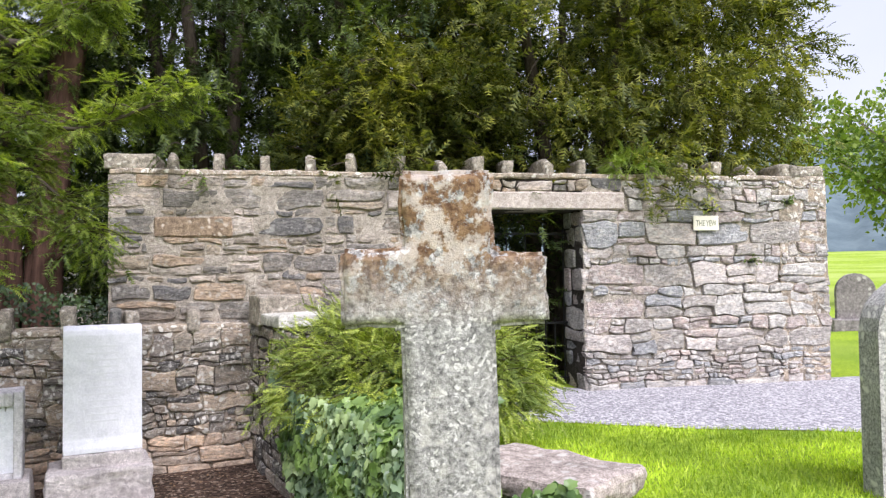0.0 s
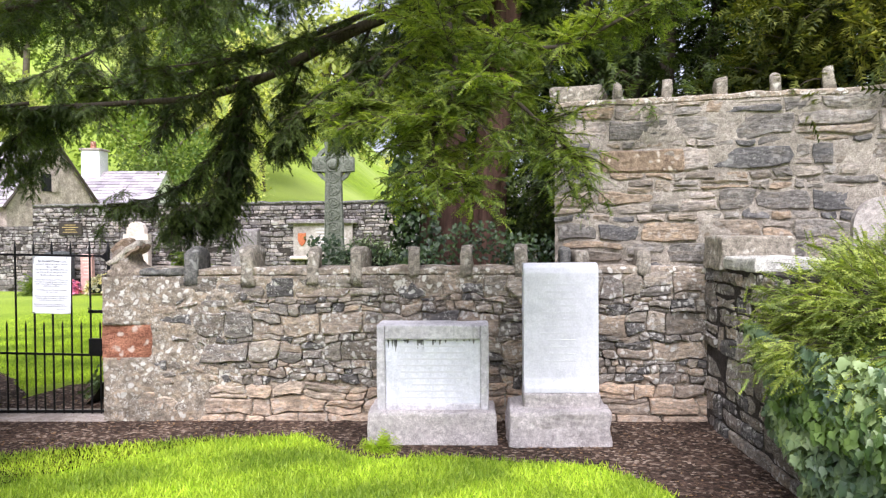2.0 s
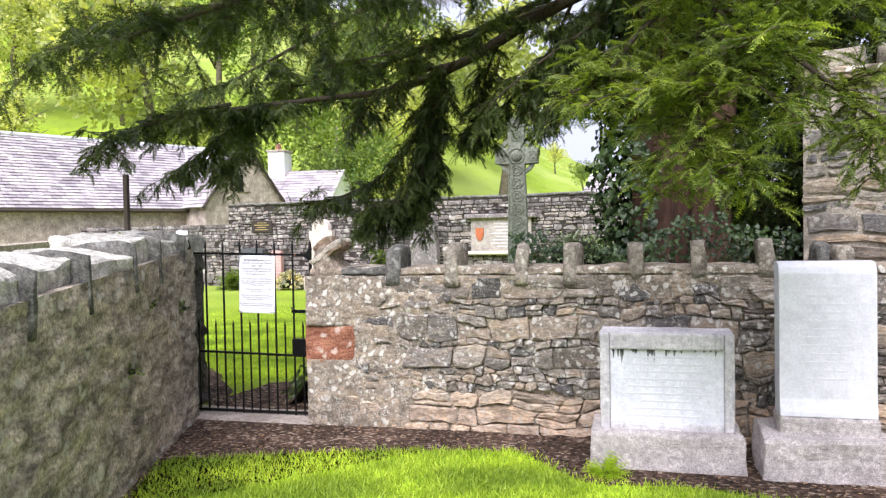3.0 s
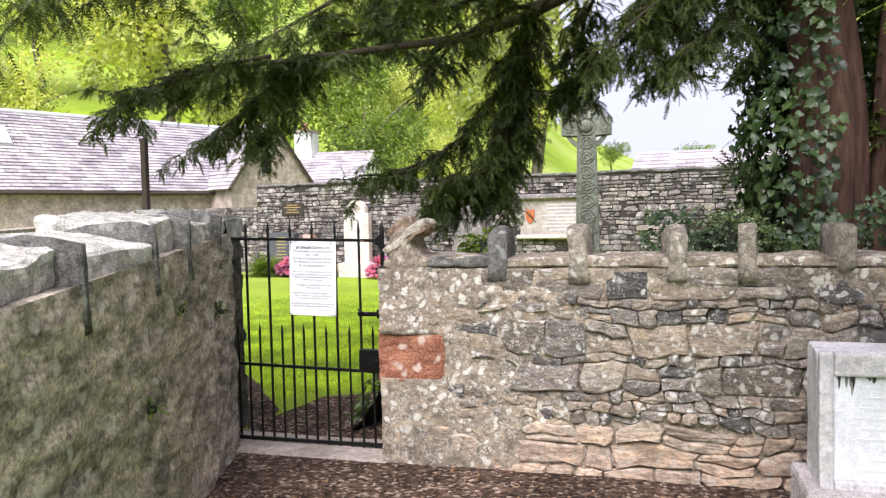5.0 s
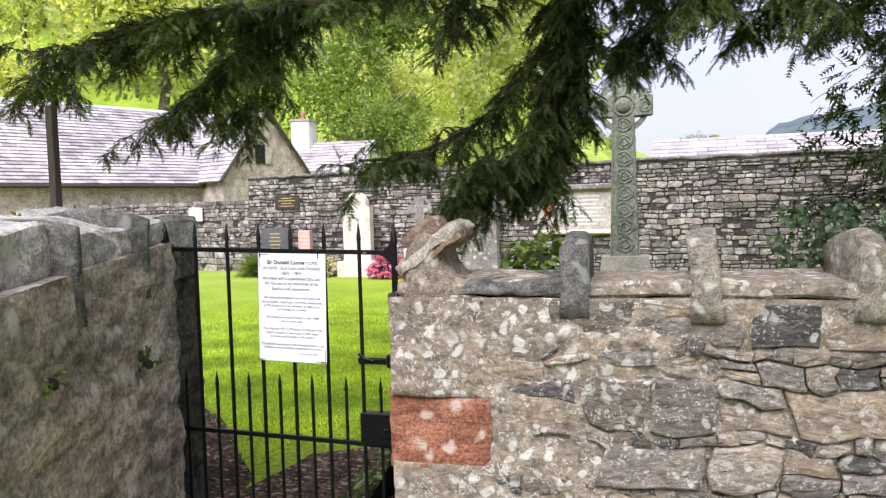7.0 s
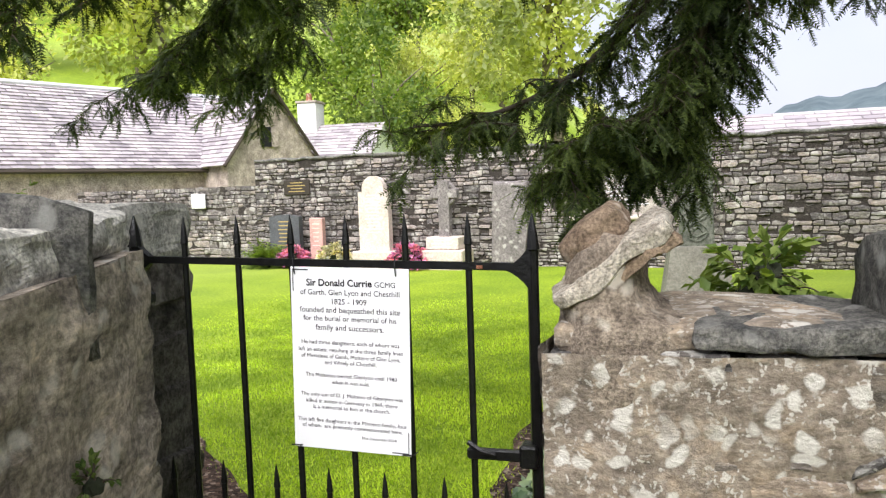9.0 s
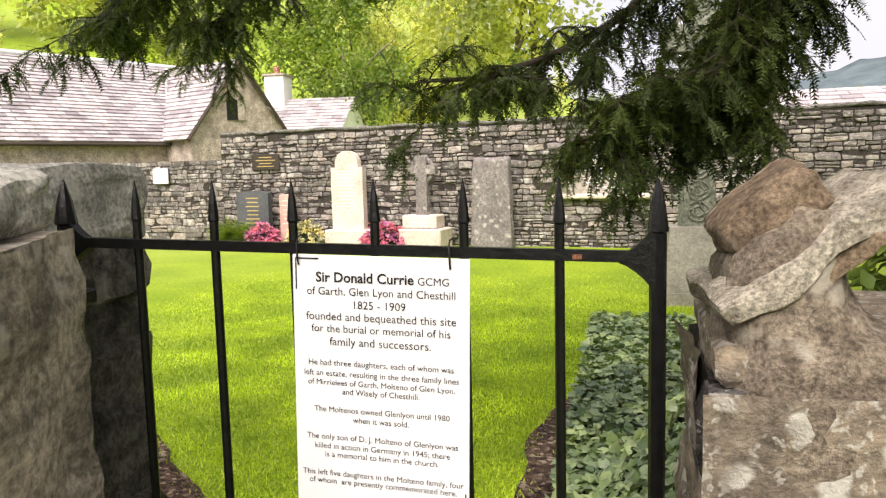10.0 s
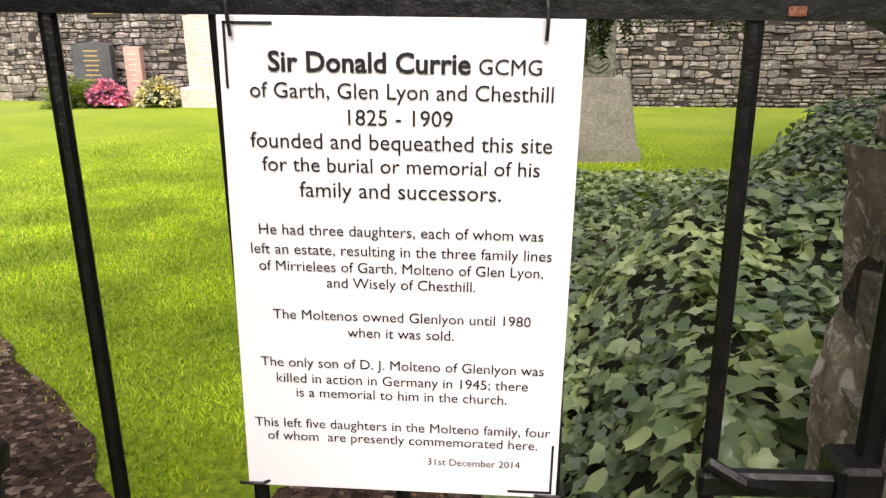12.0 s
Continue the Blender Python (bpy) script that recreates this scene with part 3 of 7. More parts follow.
def upright_stone(w, d, h, seed, taper=0.85, round_top=0.03):
    """An upright coping slab: worn top, tapering, rough faces."""
    bm = bmesh.new()
    box(bm, -w / 2, w / 2, -d / 2, d / 2, 0, h)
    bmesh.ops.subdivide_edges(bm, edges=bm.edges[:], cuts=3, use_grid_fill=True)
    for v in bm.verts:
        f = v.co.z / h
        v.co.x *= 1 - (1 - taper) * f
        v.co.z -= round_top * (abs(v.co.y) / (d / 2)) ** 2 * f * 1.6 + round_top * 0.5 * (abs(v.co.x) / (w / 2)) ** 2 * f
    rough(bm, 0, min(w, 0.06) * 0.22, 9, seed)
    for f in bm.faces:
        f.smooth = True
    return bm


def mortar_coat(parent, fm, panels, bias, material, seed, step=0.022):
    """Old pointing that laps unevenly over the stones."""
    V, Q = [], []
    for (pu, pz, pw, ph) in panels:
        nu, nz = int(pw / step) + 1, int(ph / step) + 1
        k = len(V)
        for i in range(nu + 1):
            for j in range(nz + 1):
                u, z = pu + pw * i / nu, pz + ph * j / nz
                w = bias(u, z) + 0.02 * noise.noise(Vector((u * 4.5, z * 6, seed))) + 0.011 * noise.noise(Vector((u * 17, z * 21, seed + 3))) + 0.005 * noise.noise(Vector((u * 45, z * 45, seed)))
                V.append((u, w, z))
        for i in range(nu):
            for j in range(nz):
                a = k + i * (nz + 1) + j
                Q.append((a, a + nz + 1, a + nz + 2, a + 1))
    me = np_mesh("pointing", V, Q, material, True)
    ob = part("pointing", me, None, parent, "uneven old lime pointing", fm)
    return ob


# low wall with the gate at its end
LOW = wall_frame(-3.04, 6.05, 1.45, 6.05)
low_wall = wall_core("wall_low", "low grey-brown rubble wall with lichen and upright coping stones", LOW, 4.49, 0.38, -0.15, 1.06, M_MORTAR_DARK, inset=0.04)


def low_bias(u, z):
    """Thick pointing by the gate and along the head; open dark joints farther on."""
    ragged = u + 0.35 * noise.noise(Vector((u * 1.7, z * 2.3, 5.0)))
    bare = float(smooth(0.75, 1.25, ragged)) * (1 - float(smooth(0.86, 1.0, z + 0.08 * noise.noise(Vector((u * 2.0, 1.0, 2.0))))))
    w = 0.012 + 0.02 * (1 - float(smooth(0.1, 0.5, u))) - 0.012 * float(smooth(0.4, 1.0, u)) - 0.026 * bare
    return w - (0.08 if u < 0.335 and 0.475 < z < 0.7 else 0)


mortar_coat(low_wall, LOW, [(-0.014, -0.1, 4.504, 1.16)], low_bias, M_MORTAR, 4)
bm = bmesh.new()
box(bm, 0.0, 4.49, -0.39, 0.0, 1.06, 1.115, 0.012)
bmesh.ops.subdivide_edges(bm, edges=[e for e in bm.edges if e.calc_length() > 1], cuts=60, use_grid_fill=True)
rough(bm, 0, 0.014, 7, 4)
part("coping_bed", bm, M_MORTAR, low_wall, "mortared wall head", LOW)
rng = random.Random(11)
for i, cx in enumerate((-2.41, -1.98, -1.545, -1.19, -0.79, -0.4, 0.0, 0.3, 0.41, 0.86)):
    w, d = rng.uniform(0.092, 0.108) if i < 3 else rng.uniform(0.075, 0.095), rng.uniform(0.28, 0.34)
    base = 0.99 if i < 4 else 1.05
    bm = upright_stone(w, d, rng.uniform(1.265, 1.285) - base - (0.03 if i > 6 else 0), i + 1, 0.9, 0.035 if i in (0, 2) else 0.012)
    part("coping_stone", bm, M_SLATE_COPE if i in (0, 7) else M_COPE, low_wall, m=pose(cx, 6.03 + d / 2, base, rng.uniform(-3, 3), rng.uniform(-5, 5), rng.uniform(-8, 8)))
lay_stones(low_wall, LOW, [(0.36, 0.27, 4.13, 0.79), (0.0, 0.735, 0.36, 0.33)], M_LOW, M_LOW_I, 21, 460, h_lo=0.04, h_hi=0.19, ratio=(0.8, 2.5), warp=0.055, proud=0.022, joint=0.0025)
lay_stones(low_wall, LOW, [(0.36, -0.06, 4.13, 0.33), (0.0, -0.06, 0.36, 0.53)], M_TAN, M_LOW_I, 24, 200, h_lo=0.045, h_hi=0.13, warp=0.05, proud=0.022, joint=0.003)
# back and end faces of the low wall
BACK = wall_frame(1.45, 6.43, -3.04, 6.43)
lay_stones(low_wall, BACK, [(0.0, 0.0, 4.49, 1.05)], M_LOW, M_LOW_I, 22, 0, h_lo=0.08, h_hi=0.2)
END = wall_frame(-3.04, 6.43, -3.04, 6.05)
lay_stones(low_wall, END, [(0.02, 0.0, 0.34, 1.05)], M_LOW, M_LOW_I, 23, 30, h_lo=0.12, h_hi=0.25, ratio=(1.0, 2.0), proud=0.008)
mortar_coat(low_wall, END, [(0.0, -0.05, 0.395, 1.12)], lambda u, z: 0.013 - (0.07 if u > 0.19 and 0.475 < z < 0.7 else 0), M_MORTAR, 8)
# red sandstone corner block
bm = bmesh.new()
box(bm, -0.03, 0.35, -0.2, 0.022, 0.455, 0.715, 0.014, 2)
for v in bm.verts:   # hewn out of square
    v.co.z += 0.05 * (0.35 - v.co.x) * (1 if v.co.z > 0.6 else -0.35)
    v.co.x -= 0.03 * (v.co.z - 0.455) if v.co.x > 0.2 else 0
rough(bm, 6, 0.012, 9, 5)
for f in bm.faces:
    f.smooth = True
part("corner_block", bm, M_RED, low_wall, "red sandstone corner block", LOW)


def lump(rx, ry, rz, seed, amount=0.2, scale=1.6, flat=0.0):
    """A weathered boulder of the given half sizes."""
    bm = bmesh.new()
    bmesh.ops.create_icosphere(bm, subdivisions=4, radius=1.0)
    off = Vector((seed * 3.1, seed, seed * 1.3))
    for v in bm.verts:
        d = v.co.copy()
        p = max(abs(d.x), abs(d.y), abs(d.z)) ** 0.55
        k = 1 / p + amount * noise.noise(d * scale + off) + amount * 0.4 * noise.noise(d * scale * 3 + off) + amount * 0.12 * noise.noise(d * scale * 9 + off)
        v.co = Vector((d.x * rx * k, d.y * ry * k, d.z * rz * k))
    for f in bm.faces:
        f.smooth = True
    return bm


def end_stone():
    """The mortared neck, ridged slab and rusty boulder that crown the wall end beside the gate."""
    t = thing("coping_boulder", "rounded rusty brown coping boulder with a pale lichened slab", "stone", pose(-2.93, 6.2, 1.08))
    bm, rings, sides = bmesh.new(), [], 40
    for z, x0, x1, y0, y1 in ((-0.14, -0.085, 0.06, -0.165, 0.16), (-0.105, -0.1, 0.1, -0.178, 0.17), (-0.06, -0.108, 0.125, -0.182, 0.17), (-0.01, -0.11, 0.15, -0.176, 0.17),
                              (0.03, -0.106, 0.15, -0.165, 0.165), (0.055, -0.104, 0.09, -0.155, 0.16), (0.085, -0.1, 0.066, -0.15, 0.155), (0.12, -0.095, 0.064, -0.145, 0.15), (0.16, -0.07, 0.07, -0.14, 0.15), (0.2, -0.03, 0.08, -0.13, 0.14)):
        ring = []
        for k in range(sides):
            a = 2 * math.pi * k / sides
            c, q = math.cos(a), math.sin(a)
            c, q = math.copysign(abs(c) ** 0.62, c), math.copysign(abs(q) ** 0.62, q)
            ring.append(bm.verts.new(((x0 + x1) / 2 + c * (x1 - x0) / 2, (y0 + y1) / 2 + q * (y1 - y0) / 2, z)))
        rings.append(ring)
    for lo, hi in zip(rings, rings[1:]):
        for k in range(sides):
            bm.faces.new((lo[k], lo[(k + 1) % sides], hi[(k + 1) % sides], hi[k]))
    bm.faces.new(rings[0][::-1]), bm.faces.new(rings[-1])
    bmesh.ops.subdivide_edges(bm, edges=[e for e in bm.edges if e.calc_length() > 0.03 and len(e.link_faces) == 2 and all(len(f.verts) == 4 for f in e.link_faces)], cuts=1, use_grid_fill=True)
    rough(bm, 0, 0.013, 11, 3)
    rough(bm, 0, 0.005, 40, 6)
    for f in bm.faces:
        f.smooth = True
    part("neck", bm, M_NECK, t, "lichened mortar neck")
    part("boulder", lump(0.078, 0.11, 0.04, 2, 0.14), M_BROWN_STONE, t, m=pose(-0.034, -0.01, 0.192, 0, -42, 0))
    for (x0, x1, y0, y1, h, cx, cz, sd) in ((-0.138, 0.132, -0.15, 0.13, 0.02, 0.0, 0.148, 8), (-0.09, 0.128, -0.14, 0.12, 0.015, 0.02, 0.126, 9)):
        bm = box(bmesh.new(), x0, x1, y0, y1, -h, h, 0.014, 2)
        rough(bm, 9, 0.017, 12, sd)
        for v in bm.verts:   # the bedding planes ripple along the slab
            v.co.z += 0.006 * math.sin(v.co.x * 38 + 3 * noise.noise(v.co * 9.0)) 
        for f in bm.faces:
            f.smooth = True
        part("slab", bm, M_SLAB if sd == 8 else M_BROWN_STONE, t, "pale ridged slab leaning across" if sd == 8 else "", pose(cx, 0.0, cz, 0, -39, 3))
    bm = box(bmesh.new(), 0.15, 0.5, -0.17, 0.2, -0.015, 0.035, 0.012, 2)
    rough(bm, 8, 0.016, 9, 21)
    part("ledge_slab", bm, M_SLATE_COPE, t, "dark layered slate ledge")


end_stone()

# high wall round the old yew
HIGH = wall_frame(0.27, 6.43, 6.41, 4.71)
HL = 6.376
DOOR = (2.58, 3.94, 0.44, 2.03)
high_wall = wall_core("wall_high", "tall brown rubble wall with pale mortar and coping slabs", HIGH, HL, 0.5, -0.2, 2.3, M_MORTAR_DARK, [(DOOR[0], DOOR[1], 0.3, 2.03)], inset=0.04)
mortar_coat(high_wall, HIGH, [(0.0, 0.8, 2.58, 1.5)], lambda u, z: -0.004, M_MORTAR_PALE, 6)
mortar_coat(high_wall, HIGH, [(3.94, 0.3, 2.43, 2.0)], lambda u, z: -0.016, M_MORTAR_PALE, 7)
bm = bmesh.new()
box(bm, 0.0, HL, -0.5, 0.0, 2.3, 2.35, 0.012)
bmesh.ops.subdivide_edges(bm, edges=[e for e in bm.edges if e.calc_length() > 1], cuts=80, use_grid_fill=True)
rough(bm, 0, 0.018, 6, 14)
part("coping_bed", bm, M_MORTAR, high_wall, "mortared wall head", HIGH)
for i, cu in enumerate((0.46, 0.82, 1.2, 1.58, 1.93, 2.32, 2.69, 3.0, 3.29, 3.63, 3.97, 4.29, 4.62, 4.95, 5.29, 5.66, 6.0)):
    bm = upright_stone(rng.uniform(0.07, 0.1), rng.uniform(0.36, 0.44), rng.uniform(0.15, 0.19), i + 31, 0.9, 0.012 if i % 3 else 0.05)
    part("coping_stone", bm, M_COPE, high_wall, m=HIGH @ pose(cu, -0.24, 2.33, rng.uniform(-5, 5), rng.uniform(-5, 5), rng.uniform(-8, 8)))
bm = bmesh.new()
box(bm, -0.04, 0.36, -0.45, 0.0, 2.34, 2.47, 0.03, 2)
rough(bm, 3, 0.02, 6, 15)
part("corner_slab", bm, M_COPE, high_wall, m=HIGH)
bm = bmesh.new()
box(bm, 6.0, 6.36, -0.45, 0.0, 2.34, 2.45, 0.03, 2)
rough(bm, 3, 0.02, 6, 16)
part("corner_slab", bm, M_COPE, high_wall, m=HIGH)
bm = bmesh.new()
box(bm, 2.2, 4.33, -0.3, 0.022, 2.03, 2.185, 0.012)
bmesh.ops.subdivide_edges(bm, edges=[e for e in bm.edges if e.calc_length() > 1], cuts=12, use_grid_fill=True)
rough(bm, 0, 0.008, 8, 6)
part("lintel", bm, M_LINTEL, high_wall, "long pale stone lintel over the doorway", HIGH)
bm = rough(box(bmesh.new(), 0.34, 0.95, -0.1, 0.016, 1.8, 1.965, 0.015), 4, 0.012, 8, 5)
part("rust_block", bm, M_BROWN_STONE, high_wall, "long rusty orange stone", HIGH)
lay_stones(high_wall, HIGH, [(0.0, 0.9, 2.58, 1.13), (0.0, 2.03, 2.2, 0.27), (2.2, 2.19, 2.13, 0.11)], M_HIGH, M_HIGH_I, 31, 220, h_lo=0.05, h_hi=0.17, joint=0.007, warp=0.045, proud=0.014, ratio=(1.2, 3.8))
lay_stones(high_wall, HIGH, [(3.94, 0.36, 2.43, 1.67), (4.33, 2.03, 2.04, 0.27)], M_PALE, M_PALE_I, 33, 220, h_lo=0.035, h_hi=0.22, joint=0.004, warp=0.05, proud=0.024, ratio=(1.1, 3.0))
lay_stones(high_wall, HIGH, [(0.0, 0.0, 2.58, 0.9)], M_HIGH, M_HIGH_I, 35, 0, h_lo=0.1, h_hi=0.2)
JAMB = Matrix(((-HIGH[0][1], -HIGH[0][0], 0, (HIGH @ Vector((3.94, 0, 0))).x), (-HIGH[1][1], -HIGH[1][0], 0, (HIGH @ Vector((3.94, 0, 0))).y), (0, 0, 1, 0), (0, 0, 0, 1)))
lay_stones(high_wall, JAMB, [(0.0, 0.36, 0.48, 1.67)], M_PALE, M_PALE_I, 37, 30, h_lo=0.12, h_hi=0.25, ratio=(1, 2))
# the end and the rest of the enclosure
p, q = HIGH @ Vector((HL, 0, 0)), HIGH @ Vector((HL, -6.5, 0))
HEND = wall_frame(p.x, p.y, q.x, q.y)
hend = wall_core("wall_enclosure_end", "pale rubble return wall of the yew enclosure", HEND, 6.0, 0.5, 0.0, 2.32, M_MORTAR)
lay_stones(hend, HEND, [(0.0, 0.3, 6.0, 2.0)], M_PALE, M_PALE_I, 39, 0, h_lo=0.1, h_hi=0.26)

# low return wall under the ivy, towards the viewer
IVYW = wall_frame(1.3, 6.05, 1.3, 4.1)
ivy_wall = wall_core("wall_return", "low brown rubble return wall half hidden by ivy", IVYW, 1.95, 0.42, -0.1, 1.12, M_MORTAR_DARK)
lay_stones(ivy_wall, IVYW, [(0.0, -0.05, 1.95, 1.16)], M_LOW, M_LOW_I, 41, 90, h_lo=0.08, h_hi=0.22, ratio=(0.9, 2.4))
bm = bmesh.new()
box(bm, 0.02, 0.4, -0.46, 0.03, 1.1, 1.33, 0.02, 2)
rough(bm, 4, 0.012, 8, 7)
part("corner_pillar", bm, M_COPE, ivy_wall, "square mossy corner pillar", IVYW)
bm = bmesh.new()
box(bm, 0.4, 0.95, -0.44, 0.02, 1.12, 1.2, 0.02, 2)
rough(bm, 4, 0.012, 8, 17)
part("coping_slab", bm, M_CAP, ivy_wall, m=IVYW)

# rendered side wall left of the gate
LEFT = wall_frame(-2.5, 1.74, -3.99, 6.08)
LL = math.hypot(1.49, 4.34)
left_wall = wall_core("wall_side", "damp grey rendered side wall with pale lichen streaks", LEFT, LL, 0.5, -0.15, 1.2, M_RENDER, inset=0.0)


def side_top(u):
    """The head of the side wall climbs gently towards the gate."""
    return 1.032 + 0.05 * u


for v in left_wall.data.vertices:
    if v.co.z > 1.0:
        v.co.z = side_top((LEFT.inverted() @ v.co).x) - 0.004
bm = bmesh.new()
N, H = 230, 70
grid = [[None] * (H + 1) for _ in range(N + 1)]
for i in range(N + 1):
    for j in range(H + 1):
        u = LL * i / N
        z = -0.1 + (side_top(u) + 0.1) * j / H
        w = 0.02 * noise.noise(Vector((u * 2.2, z * 2.6, 3.0))) + 0.018 * noise.noise(Vector((u * 7, z * 9, 8.0))) + 0.01 * noise.noise(Vector((u * 19, z * 26, 2.0))) + 0.016 + 0.02 * max(0, 0.4 - z)
        grid[i][j] = bm.verts.new((u, w, z))
for i in range(N):
    for j in range(H):
        bm.faces.new((grid[i][j], grid[i + 1][j], grid[i + 1][j + 1], grid[i][j + 1])).smooth = True
part("render_coat", bm, M_RENDER, left_wall, m=LEFT)
PIER = wall_frame(-4.18, 6.06, -4.2, 6.56)
pier = wall_core("wall_pier", "dark weathered stone pier behind the gate hinge", PIER, 0.5, 0.42, -0.15, 1.22, M_DAMP)
lay_stones(pier, PIER, [(0.0, 0.0, 0.5, 1.22)], M_DAMP, M_DAMP, 44, 30, h_lo=0.14, h_hi=0.3, ratio=(1.0, 1.8))
bm = rough(box(bmesh.new(), -0.03, 0.52, -0.45, 0.015, 1.2, 1.36, 0.03, 2), 4, 0.022, 6, 5)
part("capstone", bm, M_CAP, pier, "pale lichened capstone", PIER)
lay_stones(left_wall, wall_frame(-3.99, 6.09, -4.43, 5.94), [(0.0, 0.0, 0.46, 1.2)], M_LOW, M_LOW_I, 43, 20, h_lo=0.12, h_hi=0.25)
u, i = 0.0, 0
while u < LL - 0.3:
    w = (0.3, 0.46, 0.4, 0.62, 0.5, 0.44)[i % 6]
    bm = bmesh.new()
    box(bm, 0, w + 0.03, -0.47, -0.045 + 0.02 * (i % 2), 0, 0.155 + 0.02 * (i % 3), 0.025, 2)
    for v in bm.verts:   # tops fall towards the face
        v.co.z -= 0.35 * max(0.0, v.co.y + 0.2) if v.co.z > 0.05 else 0
    rough(bm, 7, 0.022, 7, i + 60)
    part("capstone", bm, M_CAP, left_wall, "pale lichened capstone", LEFT @ pose(LL - u - w, 0, side_top(LL - u - w) - 0.015, 0, rng.uniform(-2, 2) - 2.9, rng.uniform(-3, 3)))
    bm = upright_stone(0.036, 0.36, 0.31, i + 70, 0.6, 0.02)
    part("coping_stone", bm, M_SLATE_COPE, left_wall, m=LEFT @ pose(LL - u - w - 0.035, -0.15, side_top(LL - u - w) - 0.155, rng.uniform(-4, 4), rng.uniform(-12, 4), rng.uniform(-6, 6)))
    u += w + 0.07
    i += 1

# stone step under the gate
bm = bmesh.new()
box(bm, -4.12, -3.03, 6.0, 6.38, -0.12, 0.014, 0.015, 2)
rough(bm, 3, 0.006, 6, 9)
tagged(part("door_step", bm, M_SILL, None), "worn pinkish stone step under the gate", "step", kind="structure")

# yard walls behind
YB = wall_frame(-10.6, 17.95, 3.2, 16.15)
yl = math.hypot(13.8, 1.8)
yard_wall = wall_core("wall_yard_back", "tall grey dry rubble wall behind the memorials", YB, yl, 0.5, -0.3, 2.0, M_MORTAR_DARK)
lay_stones(yard_wall, YB, [(0.0, -0.05, yl, 2.02)], M_FAR_S, M_FAR, 51, 300, single=lambda u, z: 1.2 < u < 6.0 and z > 0.4, h_lo=0.05, h_hi=0.13, ratio=(1.2, 3.2), joint=0.006, warp=0.03, proud=0.03)
bm = bmesh.new()
box(bm, 0, yl, -0.5, 0.02, 2.0, 2.06, 0.02)
bmesh.ops.subdivide_edges(bm, edges=[e for e in bm.edges if e.calc_length() > 1], cuts=150, use_grid_fill=True)
rough(bm, 0, 0.03, 3, 18)
part("coping_bed", bm, M_SLATE_COPE, yard_wall, m=YB)
YL = wall_frame(-15.5, 18.6, -10.6, 17.95)
yard_low = wall_core("wall_yard_side", "lower mossy rubble wall beside the barn", YL, 4.94, 0.5, -0.3, 1.55, M_MORTAR_DARK)
lay_stones(yard_low, YL, [(0.0, 0.0, 4.94, 1.55)], M_FAR, M_FAR, 52, 0, h_lo=0.06, h_hi=0.16)
YS = wall_frame(-7.2, 6.9, -15.5, 18.6)
yard_side = wall_core("wall_yard_left", "long low rubble wall closing the burial ground", YS, 14.3, 0.45, -0.3, 1.25, M_MORTAR)
YF = wall_frame(-4.5, 6.45, -7.2, 6.9)
wall_core("wall_yard_front", "low rubble wall running on from the gate", YF, 2.7, 0.45, -0.3, 1.2, M_MORTAR)
YR = wall_frame(3.2, 16.15, 5.0, 10.0)
wall_core("wall_yard_right", "rubble wall closing the burial ground", YR, 6.4, 0.5, -0.3, 2.0, M_FAR)


# ---- iron gate with its notice ----
def spiked_bar(bm, x, y, z0, z1, r, spike=0.07):
    v, f = tube([(x, y, z0), (x, y, z1 - spike), (x, y, z1 - spike * 0.96), (x, y, z1 - spike * 0.45), (x, y, z1)], [r, r, r * 1.25, r * 0.8, r * 0.12], 8)
    return add_to(bm, v, f)


def rail(bm, x0, x1, y, z0, z1, r=0.008):
    box(bm, x0, x1, y - r * 0.8, y + r * 0.8, z0 - r, z0 + r)
    for v in bm.verts:
        v.co.z += (z1 - z0) * (v.co.x - x0) / (x1 - x0)
    return bm


gate = thing("iron_gate", "black wrought-iron spiked gate, closed, with a notice tied on", "gate", pose(0, 0, 0))
GY = 6.215
for x in (-3.962, -3.815, -3.672, -3.532, -3.388, -3.242):
    part("long_bar", spiked_bar(bmesh.new(), x, GY, -0.02, 1.331 - 0.013 * (x + 3.962), 0.0078), M_IRON, gate)
for x in (-4.034, -3.889, -3.742, -3.602, -3.46, -3.315, -3.171):
    part("short_bar", spiked_bar(bmesh.new(), x, GY, -0.02, 0.722, 0.0068, 0.06), M_IRON, gate)
part("hinge_post", spiked_bar(bmesh.new(), -4.105, GY, -0.05, 1.335, 0.0155, 0.08), M_IRON, gate)
part("lock_post", spiked_bar(bmesh.new(), -3.1, GY, -0.05, 1.318, 0.0125, 0.08), M_IRON, gate)
for name, z0, z1, r in (("top_rail", 1.226, 1.203, 0.0085), ("middle_rail", 0.478, 0.456, 0.0085), ("bottom_rail", 0.03, 0.034, 0.01)):
    part(name, rail(bmesh.new(), -4.11, -3.095, GY - 0.004, z0, z1, r), M_IRON, gate)
for x, s, z in ((-3.1, -1, 1.203), (-4.105, 1, 1.226)):   # curved knees where rail meets post
    bm = bmesh.new()
    outline = [(0, 0.085)] + [(s * (0.005 + 0.05 * (k / 6) ** 2), 0.06 - 0.06 * k / 6) for k in range(7)] + [(s * 0.055, -0.008)] + [(s * (0.005 + 0.04 * (1 - k / 5) ** 2), -0.012 - 0.05 * k / 5) for k in range(6)] + [(0, -0.09)]
    fr = [bm.verts.new((x + a, GY - 0.011, z + b)) for a, b in outline]
    bk = [bm.verts.new((x + a, GY + 0.009, z + b)) for a, b in outline]
    bm.faces.new(fr), bm.faces.new(bk[::-1])
    for i in range(len(outline)):
        j = (i + 1) % len(outline)
        bm.faces.new((fr[i], bk[i], bk[j], fr[j]))
    part("knee_bracket", bm, M_IRON, gate)
